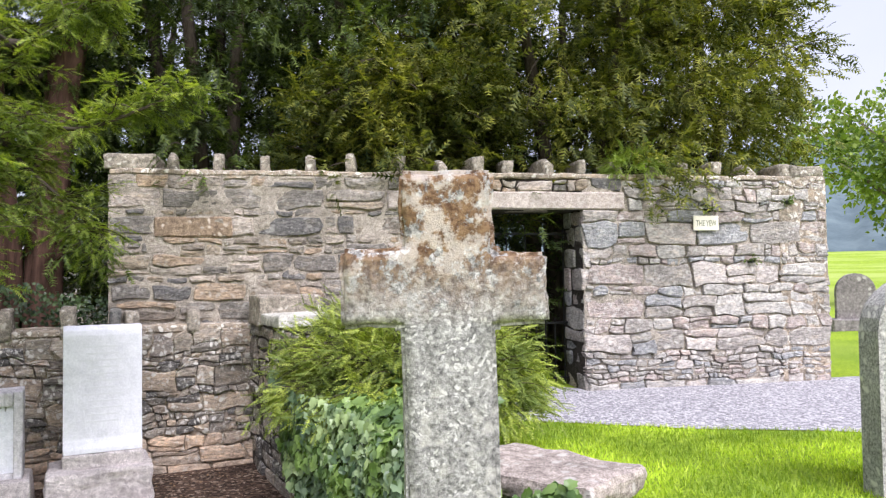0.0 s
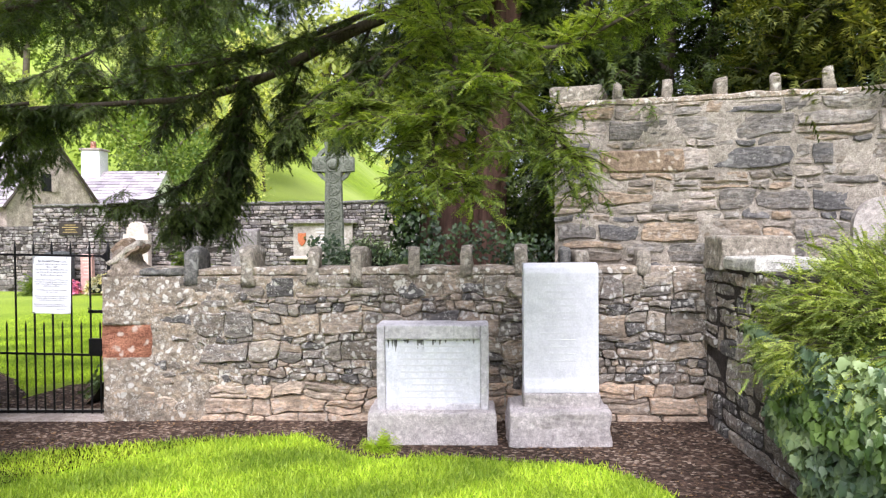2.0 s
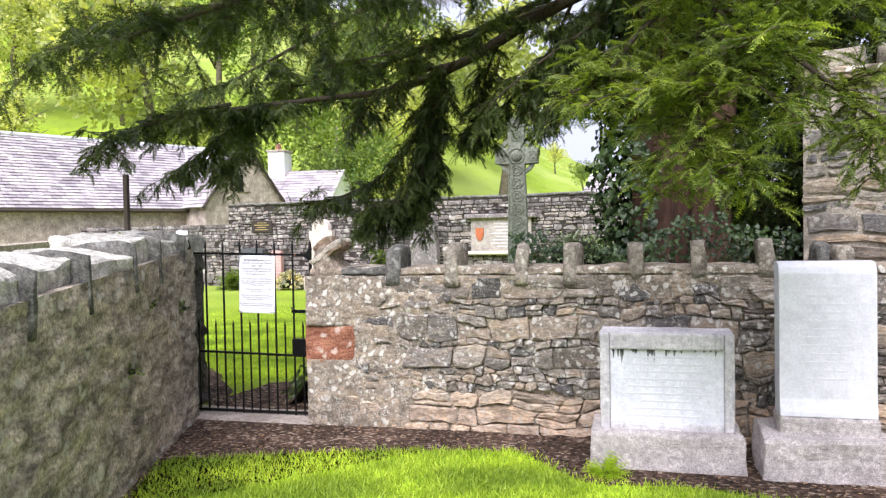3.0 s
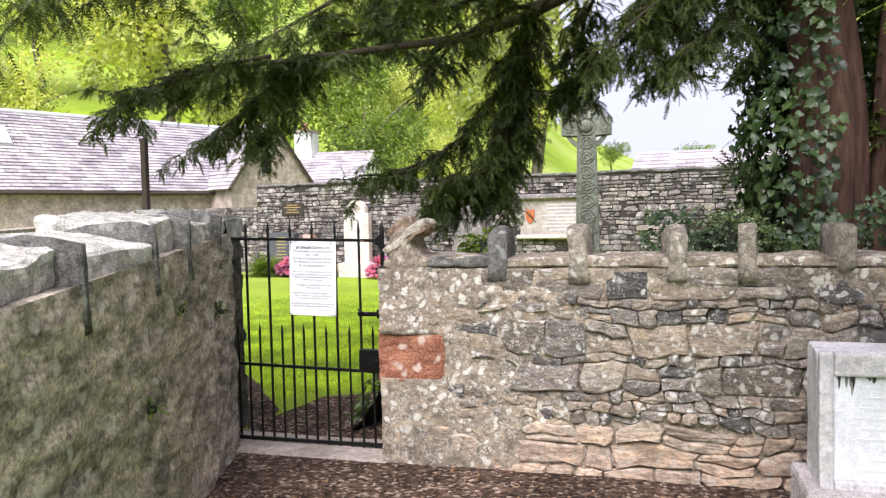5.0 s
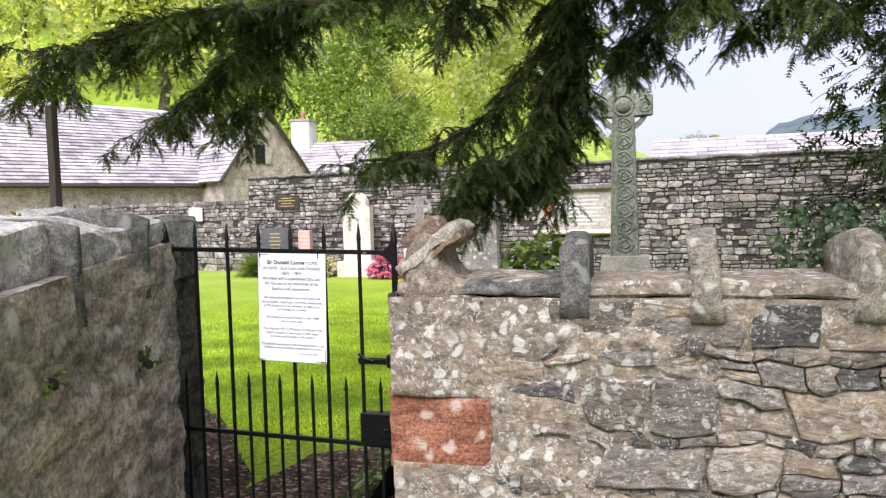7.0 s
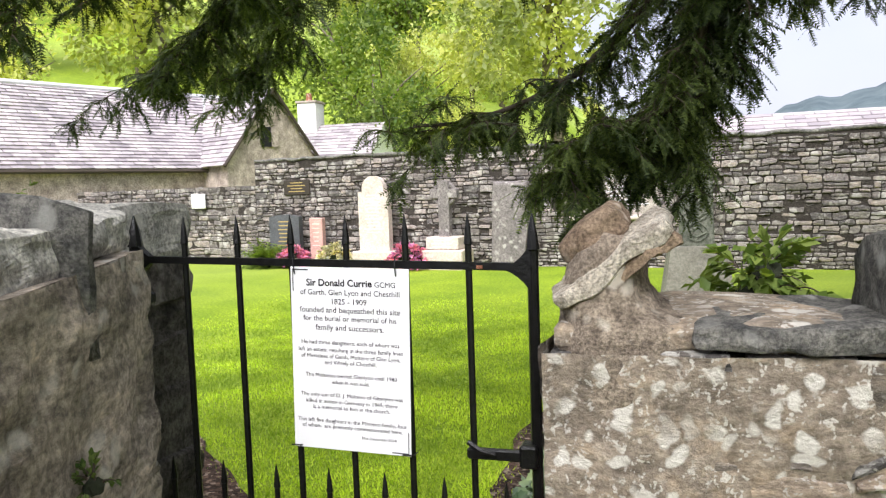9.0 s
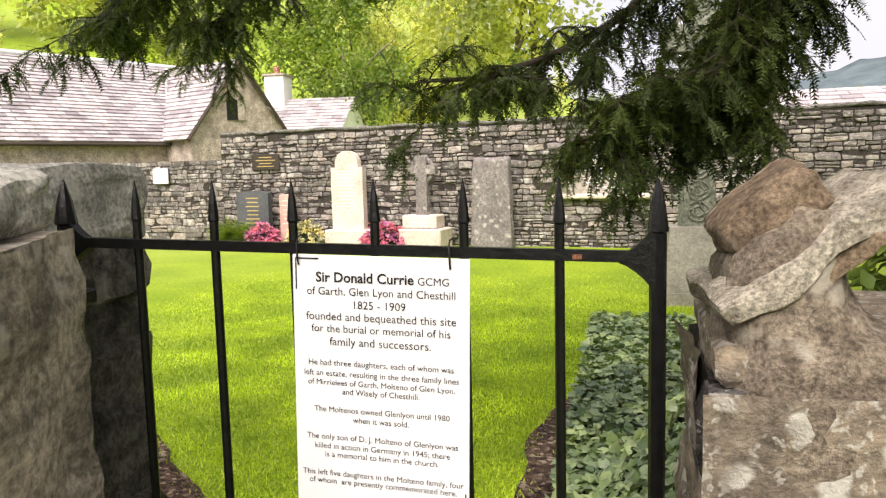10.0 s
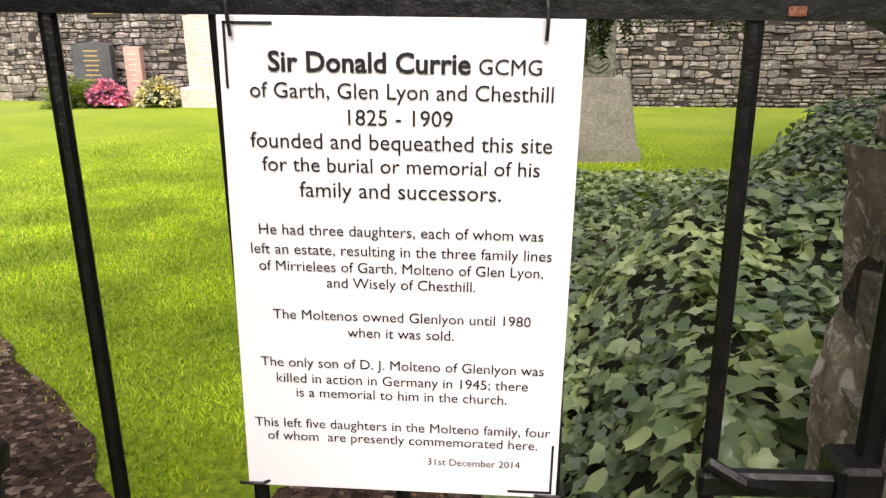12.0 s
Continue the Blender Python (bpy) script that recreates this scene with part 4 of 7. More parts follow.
part("paint_chip", box(bmesh.new(), -3.222, -3.208, GY - 0.0135, GY - 0.009, 1.2, 1.208, 0.001), M_RED, gate, "small chip of red paint")
lock = part("lock_box", box(bmesh.new(), -3.252, -3.1, GY - 0.022, GY + 0.022, 0.455, 0.585, 0.004), M_IRON, gate)
part("keyhole_cover", box(bmesh.new(), -3.155, -3.135, GY - 0.028, GY - 0.021, 0.49, 0.53, 0.003), M_IRON, lock)
bm = box(bmesh.new(), -3.255, -3.1, GY - 0.018, GY - 0.002, 0.775, 0.8, 0.004)
box(bm, -3.135, -3.095, GY - 0.03, GY + 0.02, 0.765, 0.815, 0.005)
part("latch", bm, M_IRON, gate)
v, f = tube([(-3.25, GY - 0.02, 0.815), (-3.22, GY - 0.03, 0.8), (-3.19, GY - 0.022, 0.79)], [0.006, 0.006, 0.005], 6)
part("latch_handle", add_to(bmesh.new(), v, f), M_IRON, gate)
for z in (1.125, 0.2):
    bm = box(bmesh.new(), -4.135, -4.075, GY - 0.022, GY + 0.03, z - 0.014, z + 0.014, 0.004)
    box(bm, -4.2, -4.12, GY - 0.006, GY + 0.03, z - 0.012, z + 0.012, 0.003)
    part("hinge_collar", bm, M_IRON, gate)

NX, NZ, NW, NH, NY = -3.6725, 0.774, 0.292, 0.43, 6.197
notice = thing("notice_board", "white printed memorial notice tied to the gate with black ties", "sign", pose(NX + NW / 2, 0, NZ + NH / 2, 0, 1.4, 0) @ pose(-NX - NW / 2, 0, -NZ - NH / 2))
part("board", box(bmesh.new(), NX, NX + NW, NY, NY + 0.003, NZ, NZ + NH, 0.0008), M_POSTER, notice)


def lettering(text, width, centre, parent, material=None, bold=0.0, turn=None):
    """One line of print as a flat mesh, as wide as given, its middle at centre."""
    cu = bpy.data.curves.new("print_line", "FONT")
    cu.body, cu.align_x, cu.align_y, cu.offset = text, "CENTER", "CENTER", bold
    cu.resolution_u = 3
    ob = bpy.data.objects.new("print_line", cu)
    scene.collection.objects.link(ob)
    dg = bpy.context.evaluated_depsgraph_get()
    me = bpy.data.meshes.new_from_object(ob.evaluated_get(dg))
    me.name = "print_line"
    bpy.data.objects.remove(ob)
    co = np.zeros(len(me.vertices) * 3, np.float32)
    me.vertices.foreach_get("co", co)
    co = co.reshape(-1, 3)
    lo, hi = co.min(0), co.max(0)
    s = width / (hi[0] - lo[0])
    co[:, 0] = (co[:, 0] - (lo[0] + hi[0]) / 2) * s
    co[:, 1] = co[:, 1] * s
    co[:, 2] = 0
    me.vertices.foreach_set("co", co.ravel())
    me.update()
    me.materials.clear()
    me.materials.append(material or M_INK)
    return part("print_line", me, None, parent, m=Matrix.Translation(centre) @ (turn or pose(0, 0, 0, 90, 0, 0)))


PRINT = [
    ("Sir Donald Currie", 0.139, 0.697, 0.079, 0.022), ("GCMG", 0.719, 0.889, 0.083, 0),
    ("of Garth, Glen Lyon and Chesthill", 0.084, 0.924, 0.131, 0), ("1825 - 1909", 0.358, 0.65, 0.18, 0),
    ("founded and bequeathed this site", 0.077, 0.928, 0.226, 0), ("for the burial or memorial of his", 0.107, 0.897, 0.272, 0),
    ("family and successors.", 0.212, 0.791, 0.321, 0),
    ("He had three daughters, each of whom was", 0.086, 0.917, 0.403, 0), ("left an estate, resulting in the three family lines", 0.059, 0.944, 0.4435, 0),
    ("of Mirrielees of Garth, Molteno of Glen Lyon,", 0.08, 0.922, 0.479, 0), ("and Wisely of Chesthill.", 0.282, 0.725, 0.5125, 0),
    ("The Moltenos owned Glenlyon until 1980", 0.114, 0.893, 0.584, 0), ("when it was sold.", 0.34, 0.664, 0.62, 0),
    ("The only son of D. J. Molteno of Glenlyon was", 0.067, 0.94, 0.692, 0), ("killed in action in Germany in 1945; there", 0.114, 0.894, 0.7285, 0),
    ("is a memorial to him in the church.", 0.174, 0.831, 0.7615, 0),
    ("This left five daughters in the Molteno family, four", 0.036, 0.971, 0.8355, 0), ("of whom  are presently commemorated here.", 0.075, 0.933, 0.867, 0),
    ("31st December 2014", 0.588, 0.881, 0.916, 0)]
for text, u0, u1, v, bold in PRINT:
    lettering(text, (u1 - u0) * NW, (NX + NW * (u0 + u1) / 2, NY - 0.0012, NZ + NH * (1 - v) - 0.002), notice, bold=bold)
for x0, x1, z0, z1 in ((0.018, 0.155, 0.984, 0.989), (0.018, 0.025, 0.868, 0.989), (0.845, 0.985, 0.012, 0.017), (0.978, 0.985, 0.012, 0.13)):
    part("corner_rule", box(bmesh.new(), NX + NW * x0, NX + NW * x1, NY - 0.0012, NY - 0.0004, NZ + NH * z0, NZ + NH * z1), M_INK, notice)
for x, z, top in ((NX + 0.012, 1.2, 1), (NX + NW - 0.03, 1.2, 1), (NX + 0.005, NZ + 0.004, 0), (NX + NW - 0.008, NZ + 0.004, 0)):
    if top:
        pts = [(x, NY - 0.003, z - 0.012), (x, NY - 0.008, z + 0.005), (x - 0.002, NY - 0.002, z + 0.03), (x + 0.003, NY + 0.012, z + 0.035)]
    else:
        pts = [(x - 0.012, NY - 0.003, z), (x, NY - 0.006, z + 0.002), (x + 0.014, NY - 0.002, z + 0.001), (x + 0.016, NY + 0.02, z)]
    v, f = tube(spline(pts, 8), [0.0017] * 8, 5)
    part("cable_tie", add_to(bmesh.new(), v, f), M_TIE, notice)


# ---- graves by the low wall ----
def bars(parent, x0, x1, y, z_top, rows, pitch, h, material, seed):
    """Unreadable cut lines of lettering as plain bars."""
    r = random.Random(seed)
    for i in range(rows):
        w = (x1 - x0) * r.uniform(0.55, 0.95)
        c = (x0 + x1) / 2
        part("inscription_line", box(bmesh.new(), c - w / 2, c + w / 2, y - 0.001, y + 0.002, z_top - i * pitch - h, z_top - i * pitch), material, parent)


M_CUT = simple("weathered_cut_lettering", (0.58, 0.58, 0.61), (0.66, 0.66, 0.69), 60, 0.9)
M_CUT_WHITE = simple("faint_cut_lettering", (0.6, 0.6, 0.63), (0.68, 0.68, 0.71), 60, 0.9)


def hewn_base(x0, x1, y0, y1, z1, seed, amount=0.02):
    bm = bmesh.new()
    box(bm, x0, x1, y0, y1, -0.08, z1, 0.025, 2)
    rough(bm, 5, amount, 7, seed)
    for v in bm.verts:
        k = max(0.0, v.co.z) / z1
        v.co.x += ((x0 + x1) / 2 - v.co.x) * 0.03 * k
    return bm


g1 = thing("tablet_gravestone", "wide stained pale tablet gravestone in a moulded frame", "gravestone")
part("base", hewn_base(-1.06, -0.21, 5.43, 5.85, 0.215, 3, 0.01), M_PINK_GREY, g1, "rough hewn pale base")
bm = box(bmesh.new(), -0.995, -0.265, 5.56, 5.78, 0.2, 0.765, 0.012, 2)
rough(bm, 4, 0.006, 9, 4)
part("slab", bm, M_FRAME_STONE, g1)
bm = bmesh.new()
for a in ((-0.995, -0.94, 0.2, 0.765), (-0.32, -0.265, 0.2, 0.765), (-0.94, -0.32, 0.67, 0.765), (-0.94, -0.32, 0.2, 0.25)):
    box(bm, a[0], a[1], 5.515, 5.57, a[2], a[3], 0.012, 2)
part("moulded_frame", rough(bm, 2, 0.004, 14, 6), M_FRAME_STONE, g1, "weathered moulded stone frame")
part("panel", box(bmesh.new(), -0.94, -0.32, 5.538, 5.562, 0.25, 0.67), M_STAINED, g1, "pale marble panel with dark run-off streaks")
# run-off drips down the tablet from its frame
rng = random.Random(8)
V, F = [], []
for k in range(26):
    x, w, l = rng.uniform(-0.93, -0.33), rng.uniform(0.003, 0.009), rng.uniform(0.015, 0.11) * (0.4 if rng.random() < 0.5 else 1)
    q = len(V)
    V += [(x - w, 5.5372, 0.668), (x + w, 5.5372, 0.668), (x + w * 0.7, 5.5372, 0.668 - l * 0.6), (x - w * 0.2, 5.5372, 0.668 - l), (x - w * 0.8, 5.5372, 0.668 - l * 0.7)]
    F.append((q, q + 4, q + 3, q + 2, q + 1))
ob = part("drip_stain", py_mesh("drip_stain", V, F, simple("dark_runoff_stain", (0.1, 0.1, 0.095), (0.3, 0.3, 0.29), 60, 0.9)), None, g1, "dark run-off stains")
ob["kind"] = "stuff"
bars(g1, -0.88, -0.38, 5.5375, 0.63, 9, 0.042, 0.011, M_CUT, 5)

g2 = thing("slab_gravestone", "tall plain white marble slab gravestone on a rough granite base", "gravestone")
part("base", hewn_base(-0.145, 0.51, 5.39, 5.85, 0.235, 12, 0.026), M_PINK_GREY, g2, "rough hewn granite base")
part("plinth", rough(box(bmesh.new(), -0.04, 0.452, 5.48, 5.72, 0.22, 0.325, 0.01), 4, 0.008, 12, 2), M_PINK_GREY, g2)
bm = bmesh.new()
prof = [(5.5, 0.325), (5.5, 0.355), (5.512, 0.39), (5.52, 0.42), (5.52, 1.1), (5.53, 1.135), (5.56, 1.16), (5.6, 1.165), (5.66, 1.16), (5.66, 0.325)]
lf = [bm.verts.new((-0.038, y, z)) for y, z in prof]
rt = [bm.verts.new((0.444, y, z)) for y, z in prof]
bm.faces.new(lf[::-1]), bm.faces.new(rt)
for i in range(len(prof)):
    j = (i + 1) % len(prof)
    bm.faces.new((lf[i], lf[j], rt[j], rt[i]))
bmesh.ops.bevel(bm, geom=bm.edges[:], offset=0.004, segments=1, affect="EDGES")
part("slab", bm, M_WHITE_STONE, g2)
bars(g2, 0.03, 0.37, 5.5195, 1.03, 12, 0.045, 0.012, M_CUT_WHITE, 7)


def round_headstone(name, label, w, t, h, material, m, shoulder=False, cut=None, cross_=False):
    """A headstone with a round or shouldered head."""
    ob = thing(name, label, "gravestone", m)
    bm = bmesh.new()
    r = w / 2 * (0.72 if shoulder else 1)
    pts = [(-w / 2, 0)]
    if shoulder:
        pts += [(-w / 2, h - r - 0.06), (-r, h - r - 0.06)]
    pts += [(-r * math.cos(a), h - r + r * math.sin(a)) for a in np.linspace(0, math.pi, 13)]
    if shoulder:
        pts += [(r, h - r - 0.06), (w / 2, h - r - 0.06)]
    pts += [(w / 2, 0)]
    a = [bm.verts.new((x, -t / 2, z)) for x, z in pts]
    b = [bm.verts.new((x, t / 2, z)) for x, z in pts]
    bm.faces.new(a), bm.faces.new(b[::-1])
    for i in range(len(pts)):
        j = (i + 1) % len(pts)
        bm.faces.new((a[i], b[i], b[j], a[j]))
    part("slab", bm, material, ob)
    return ob


M_OLD_HEAD = plain_stone("pale_old_headstone", (0.3, 0.27, 0.24), (0.56, 0.5, 0.45), 30, 0.5, b_dist=0.008)
M_DARK_GRANITE = plain_stone("polished_dark_granite", (0.06, 0.065, 0.07), (0.13, 0.135, 0.14), 60, 0.0, b_dist=0.001, roughness=0.4)
M_PINK_STONE = plain_stone("pink_granite", (0.45, 0.26, 0.22), (0.62, 0.4, 0.35), 50, 0.0, b_dist=0.002)
M_CREAM_STONE = plain_stone("cream_sandstone", (0.5, 0.42, 0.36), (0.72, 0.63, 0.56), 24, 0.25, b_dist=0.004, blotch=0.4)
M_GREY_SLAB = plain_stone("dark_lichened_slab", (0.14, 0.125, 0.12), (0.3, 0.27, 0.26), 26, 0.7, (0.5, 0.48, 0.44), 9, b_dist=0.01)
M_BRONZE = simple("dark_bronze_plaque", (0.03, 0.024, 0.018), (0.06, 0.05, 0.04), 30, 0.5)
M_GOLD = simple("gilt_lettering", (0.35, 0.26, 0.09), (0.5, 0.38, 0.15), 40, 0.45)
round_headstone("round_headstone", "pale weathered round-headed gravestone behind the shrub", 0.38, 0.1, 1.2, M_OLD_HEAD, pose(2.22, 5.45, 0.38, 0, 0, -15))


# ---- foreground stone cross ----
def stone_cross():
    ob = thing("stone_cross", "rough lichen-covered granite grave cross with short arms", "gravestone", pose(0.745, 1.455, 0, 0, -0.5, -24))
    bm = bmesh.new()
    outline = [(-0.097, -0.1), (-0.097, 1.363), (-0.222, 1.363), (-0.222, 1.528), (-0.097, 1.53), (-0.097, 1.688), (0.097, 1.688), (0.1, 1.515), (0.212, 1.512), (0.212, 1.363), (0.1, 1.363), (0.1, -0.1)]
    a = [bm.verts.new((x, -0.075, z)) for x, z in outline]
    b = [bm.verts.new((x, 0.075, z)) for x, z in outline]
    bm.faces.new(a), bm.faces.new(b[::-1])
    for i in range(len(outline)):
        j = (i + 1) % len(outline)
        bm.faces.new((a[i], b[i], b[j], a[j]))
    bmesh.ops.recalc_face_normals(bm, faces=bm.faces)
    bmesh.ops.bevel(bm, geom=bm.edges[:], offset=0.009, segments=2, affect="EDGES")
    bmesh.ops.triangulate(bm, faces=bm.faces[:])
    for _ in range(3):
        bmesh.ops.subdivide_edges(bm, edges=[e for e in bm.edges if e.calc_length() > 0.025], cuts=1)
        bmesh.ops.triangulate(bm, faces=bm.faces[:])
    rough(bm, 0, 0.006, 14, 3)
    rough(bm, 0, 0.003, 50, 4)
    for f in bm.faces:
        f.smooth = True
    part("cross", bm, M_CROSS, ob)
    bm = rough(box(bmesh.new(), -0.25, 0.25, -0.2, 0.2, -0.12, 0.16, 0.02), 3, 0.012, 8, 3)
    part("base", bm, M_GRANITE, ob)


def cross_material():
    m, nt, b = start("lichened_cross_granite", 0.9, spec=0.2)
    base = ramp(nt, tex(nt, 85, 9, 0.75), [(0.36, (0.09, 0.088, 0.085)), (0.5, (0.27, 0.262, 0.25)), (0.64, (0.5, 0.485, 0.46))])
    base = mix(nt, base, (0.62, 0.59, 0.54), mix(nt, (0, 0, 0), spots(nt, 22, 0.25, 0.45, 14), 0.45))
    base = mix(nt, base, (0.72, 0.7, 0.67), mix(nt, (0, 0, 0), spots(nt, 60, 0.25, 0.42, 20), 0.7))
    sep = nt.nodes.new("ShaderNodeSeparateXYZ")
    nt.links.new(nt.nodes.new("ShaderNodeNewGeometry").outputs["Position"], sep.inputs[0])
    up = nt.nodes.new("ShaderNodeMapRange")
    up.inputs["From Min"].default_value, up.inputs["From Max"].default_value = 1.36, 1.52
    nt.links.new(sep.outputs["Z"], up.inputs["Value"])
    crust = mix(nt, ramp(nt, tex(nt, 22, 8, 0.72), grey((0.43, 0), (0.47, 1))), up.outputs[0], 1.0, "MULTIPLY")
    base = mix(nt, base, ramp(nt, tex(nt, 60, 4, 0.6), [(0.4, (0.1, 0.055, 0.03)), (0.6, (0.24, 0.15, 0.08))]), crust)
    pale = mix(nt, ramp(nt, tex(nt, 16, 7, 0.7), grey((0.5, 0), (0.56, 1))), up.outputs[0], 1.0, "MULTIPLY")
    base = mix(nt, base, (0.68, 0.63, 0.56), mix(nt, (0, 0, 0), pale, 0.5))
    nt.links.new(base, b.inputs["Base Color"])
    bump(nt, b, tex(nt, 60, 9, 0.75), 0.9, 0.009)
    return m


M_CROSS = cross_material()
stone_cross()

# flat tomb slab on the terrace, and stones beyond
tomb = thing("table_tomb", "low rough tomb with a broad pale grey slab in the grass", "tomb", pose(1.72, 2.8, 0.385, 0, 0, 20))
part("slab", rough(box(bmesh.new(), -0.2, 0.25, -0.5, 0.2, 0.19, 0.29, 0.03, 2), 6, 0.022, 6, 3), M_TOMB, tomb)
part("body", rough(box(bmesh.new(), -0.15, 0.19, -0.43, 0.15, -0.25, 0.2), 4, 0.02, 6, 4), M_COPE, tomb)
round_headstone("tall_headstone", "tall grey lichened headstone with a rounded head", 0.5, 0.16, 1.05, M_GRANITE, pose(3.52, 2.12, 0.38, 0, 0, -26))
r2 = round_headstone("dark_headstone", "dark weathered headstone with a worn outline on grass", 0.62, 0.14, 1.0, M_GREY_SLAB, pose(12.1, 8.4, 0.4, 0, 0, -40))
part("base", rough(box(bmesh.new(), -0.4, 0.4, -0.2, 0.2, -0.1, 0.22, 0.02), 3, 0.01, 6, 3), M_GREY_SLAB, r2)


# ---- gate in the doorway of the yew enclosure, and its sign ----
yg = thing("yew_gate", "dark iron railing gate closed in the doorway", "gate", HIGH.copy())
for k in range(15):
    u = DOOR[0] + 0.04 + k * (DOOR[1] - DOOR[0] - 0.08) / 14
    top = 1.9 if k % 2 == 0 else 1.06
    part("bar", spiked_bar(bmesh.new(), u, -0.42, 0.46, top, 0.007, 0.05), M_IRON, yg)
for z in (0.5, 1.01, 1.84):
    part("rail", box(bmesh.new(), DOOR[0], DOOR[1], -0.43, -0.41, z - 0.01, z + 0.01), M_IRON, yg)
plate = thing("name_sign", "small cream sign plate with green letters fixed to the wall", "sign", HIGH @ pose(4.98, 0.03, 1.84))
M_CREAM = simple("cream_sign_paint", (0.66, 0.62, 0.5), (0.74, 0.7, 0.58), 30, 0.6)
M_GREEN_INK = simple("dull_green_lettering", (0.1, 0.13, 0.08), (0.16, 0.18, 0.11), 30, 0.6)
part("plate", box(bmesh.new(), 0.0, 0.25, 0.0, 0.012, 0.0, 0.135, 0.004), M_CREAM, plate)
lettering("THE YEW", 0.2, (0.125, 0.0135, 0.063), plate, M_GREEN_INK, 0.01, Matrix(((1, 0, 0, 0), (0, 0, 1, 0), (0, 1.6, 0, 0), (0, 0, 0, 1))))


# ---- tall carved wheel cross in the burial ground ----
def wheel_cross():
    ob = thing("wheel_cross", "tall grey-green carved Celtic wheel cross on a tapering pedestal", "monument", pose(-2.51, 12.5, 0, 0, 0, 4))
    bm = bmesh.new()
    for z0, z1, w0, w1 in ((-0.1, 0.12, 0.38, 0.37), (0.12, 0.72, 0.345, 0.26)):
        box(bm, -w0, w0, -w0 * 0.8, w0 * 0.8, z0, z1)
        for v in bm.verts:
            if abs(v.co.z - z1) < 1e-4:
                v.co.x *= w1 / w0
                v.co.y *= w1 / w0
    part("pedestal", bm, M_PED, ob, "smooth grey stepped pedestal")
    c, top = 2.44, 3.02
    outline = [(-0.165, 0.7), (-0.125, c - 0.13), (-0.33, c - 0.115), (-0.33, c + 0.115), (-0.125, c + 0.13), (-0.14, top), (0.14, top), (0.125, c + 0.13), (0.33, c + 0.115), (0.33, c - 0.115), (0.125, c - 0.13), (0.165, 0.7)]
    bm = bmesh.new()
    a = [bm.verts.new((x, -0.085, z)) for x, z in outline]
    b = [bm.verts.new((x, 0.085, z)) for x, z in outline]
    bm.faces.new(a), bm.faces.new(b[::-1])
    for i in range(len(outline)):
        j = (i + 1) % len(outline)
        bm.faces.new((a[i], b[i], b[j], a[j]))
    bmesh.ops.recalc_face_normals(bm, faces=bm.faces)
    bmesh.ops.bevel(bm, geom=bm.edges[:], offset=0.01, segments=1, affect="EDGES")
    part("shaft", bm, M_CROSS_OLD, ob)
    bm = bmesh.new()
    n = 40
    for k in range(n):
        a0, a1 = 2 * math.pi * k / n, 2 * math.pi * (k + 1) / n
        vs = [bm.verts.new((r * math.cos(t), y, c + r * math.sin(t))) for t in (a0, a1) for r in (0.235, 0.295) for y in (-0.055, 0.055)]
        for q in ((0, 2, 6, 4), (1, 5, 7, 3), (2, 3, 7, 6), (0, 4, 5, 1)):
            bm.faces.new([vs[i] for i in q])
    bmesh.ops.remove_doubles(bm, verts=bm.verts, dist=0.0005)
    part("wheel", bm, M_CROSS_OLD, ob)
    # carved interlace in low relief
    def knot(cx, cz, r, h, seed):
        bm = bmesh.new()
        for rr, ph in ((r, 0), (r * 0.52, 1)):
            pts = [(cx + rr * math.cos(t) * (1 + 0.12 * math.cos(3 * t + ph)), -0.088 - 0.004 * math.cos(2 * t), cz + rr * math.sin(t) * h) for t in np.linspace(0, 2 * math.pi, 17)]
            add_to(bm, *tube(pts, [0.011] * 17, 5, False))
        for k in range(4):
            t = k * math.pi / 2 + 0.7
            pts = [(cx + q * math.cos(t + q * 9), -0.089, cz + q * math.sin(t + q * 9) * h) for q in np.linspace(r * 0.5, r * 1.05, 5)]
            add_to(bm, *tube(pts, [0.009] * 5, 5, False))
        part("carved_knot", bm, M_CROSS_OLD, ob)
    for i in range(8):
        z = 0.86 + i * 0.195
        knot(0, z, 0.093 - 0.002 * i, 1.0, i)
    knot(0, 2.75, 0.085, 1.0, 9), knot(0, 2.92, 0.07, 0.8, 10)
    for s in (-1, 1):
        knot(s * 0.24, c, 0.065, 1.2, 11)
        for y, w in ((-0.09, 0.008),):
            v, f = tube([(s * 0.148, y, 0.75), (s * 0.112, y, c - 0.14)], [w, w], 5)
            part("edge_moulding", add_to(bmesh.new(), v, f), M_CROSS_OLD, ob)
    bm = bmesh.new()
    bmesh.ops.create_uvsphere(bm, u_segments=20, v_segments=10, radius=1)
    for v in bm.verts:
        v.co = Vector((v.co.x * 0.085, v.co.y * 0.045 - 0.085, c + v.co.z * 0.085))
    part("boss", bm, M_CROSS_OLD, ob)
    v, f = tube([(0.115 * math.cos(t), -0.089, c + 0.115 * math.sin(t)) for t in np.linspace(0, 2 * math.pi, 25)], [0.012] * 25, 5, False)
    part("boss_ring", add_to(bmesh.new(), v, f), M_CROSS_OLD, ob)


M_PED = plain_stone("smooth_grey_pedestal", (0.22, 0.21, 0.17), (0.36, 0.34, 0.28), 40, 0.15, b_dist=0.003)
wheel_cross()


# ---- memorials along the yard wall ----
def on_yard(x, dy=0.0, z=0.0, turn=0.0):
    """Pose at the foot of the yard's back wall."""
    u = (x + 10.6) / 13.8
    return pose(x, 17.95 - 1.8 * u - dy, z, 0, 0, -7.4 + turn)


w = round_headstone("white_headstone", "tall cream shouldered headstone with faint lettering", 0.6, 0.14, 1.63, M_CREAM_STONE, on_yard(-7.75, 0.45), True)
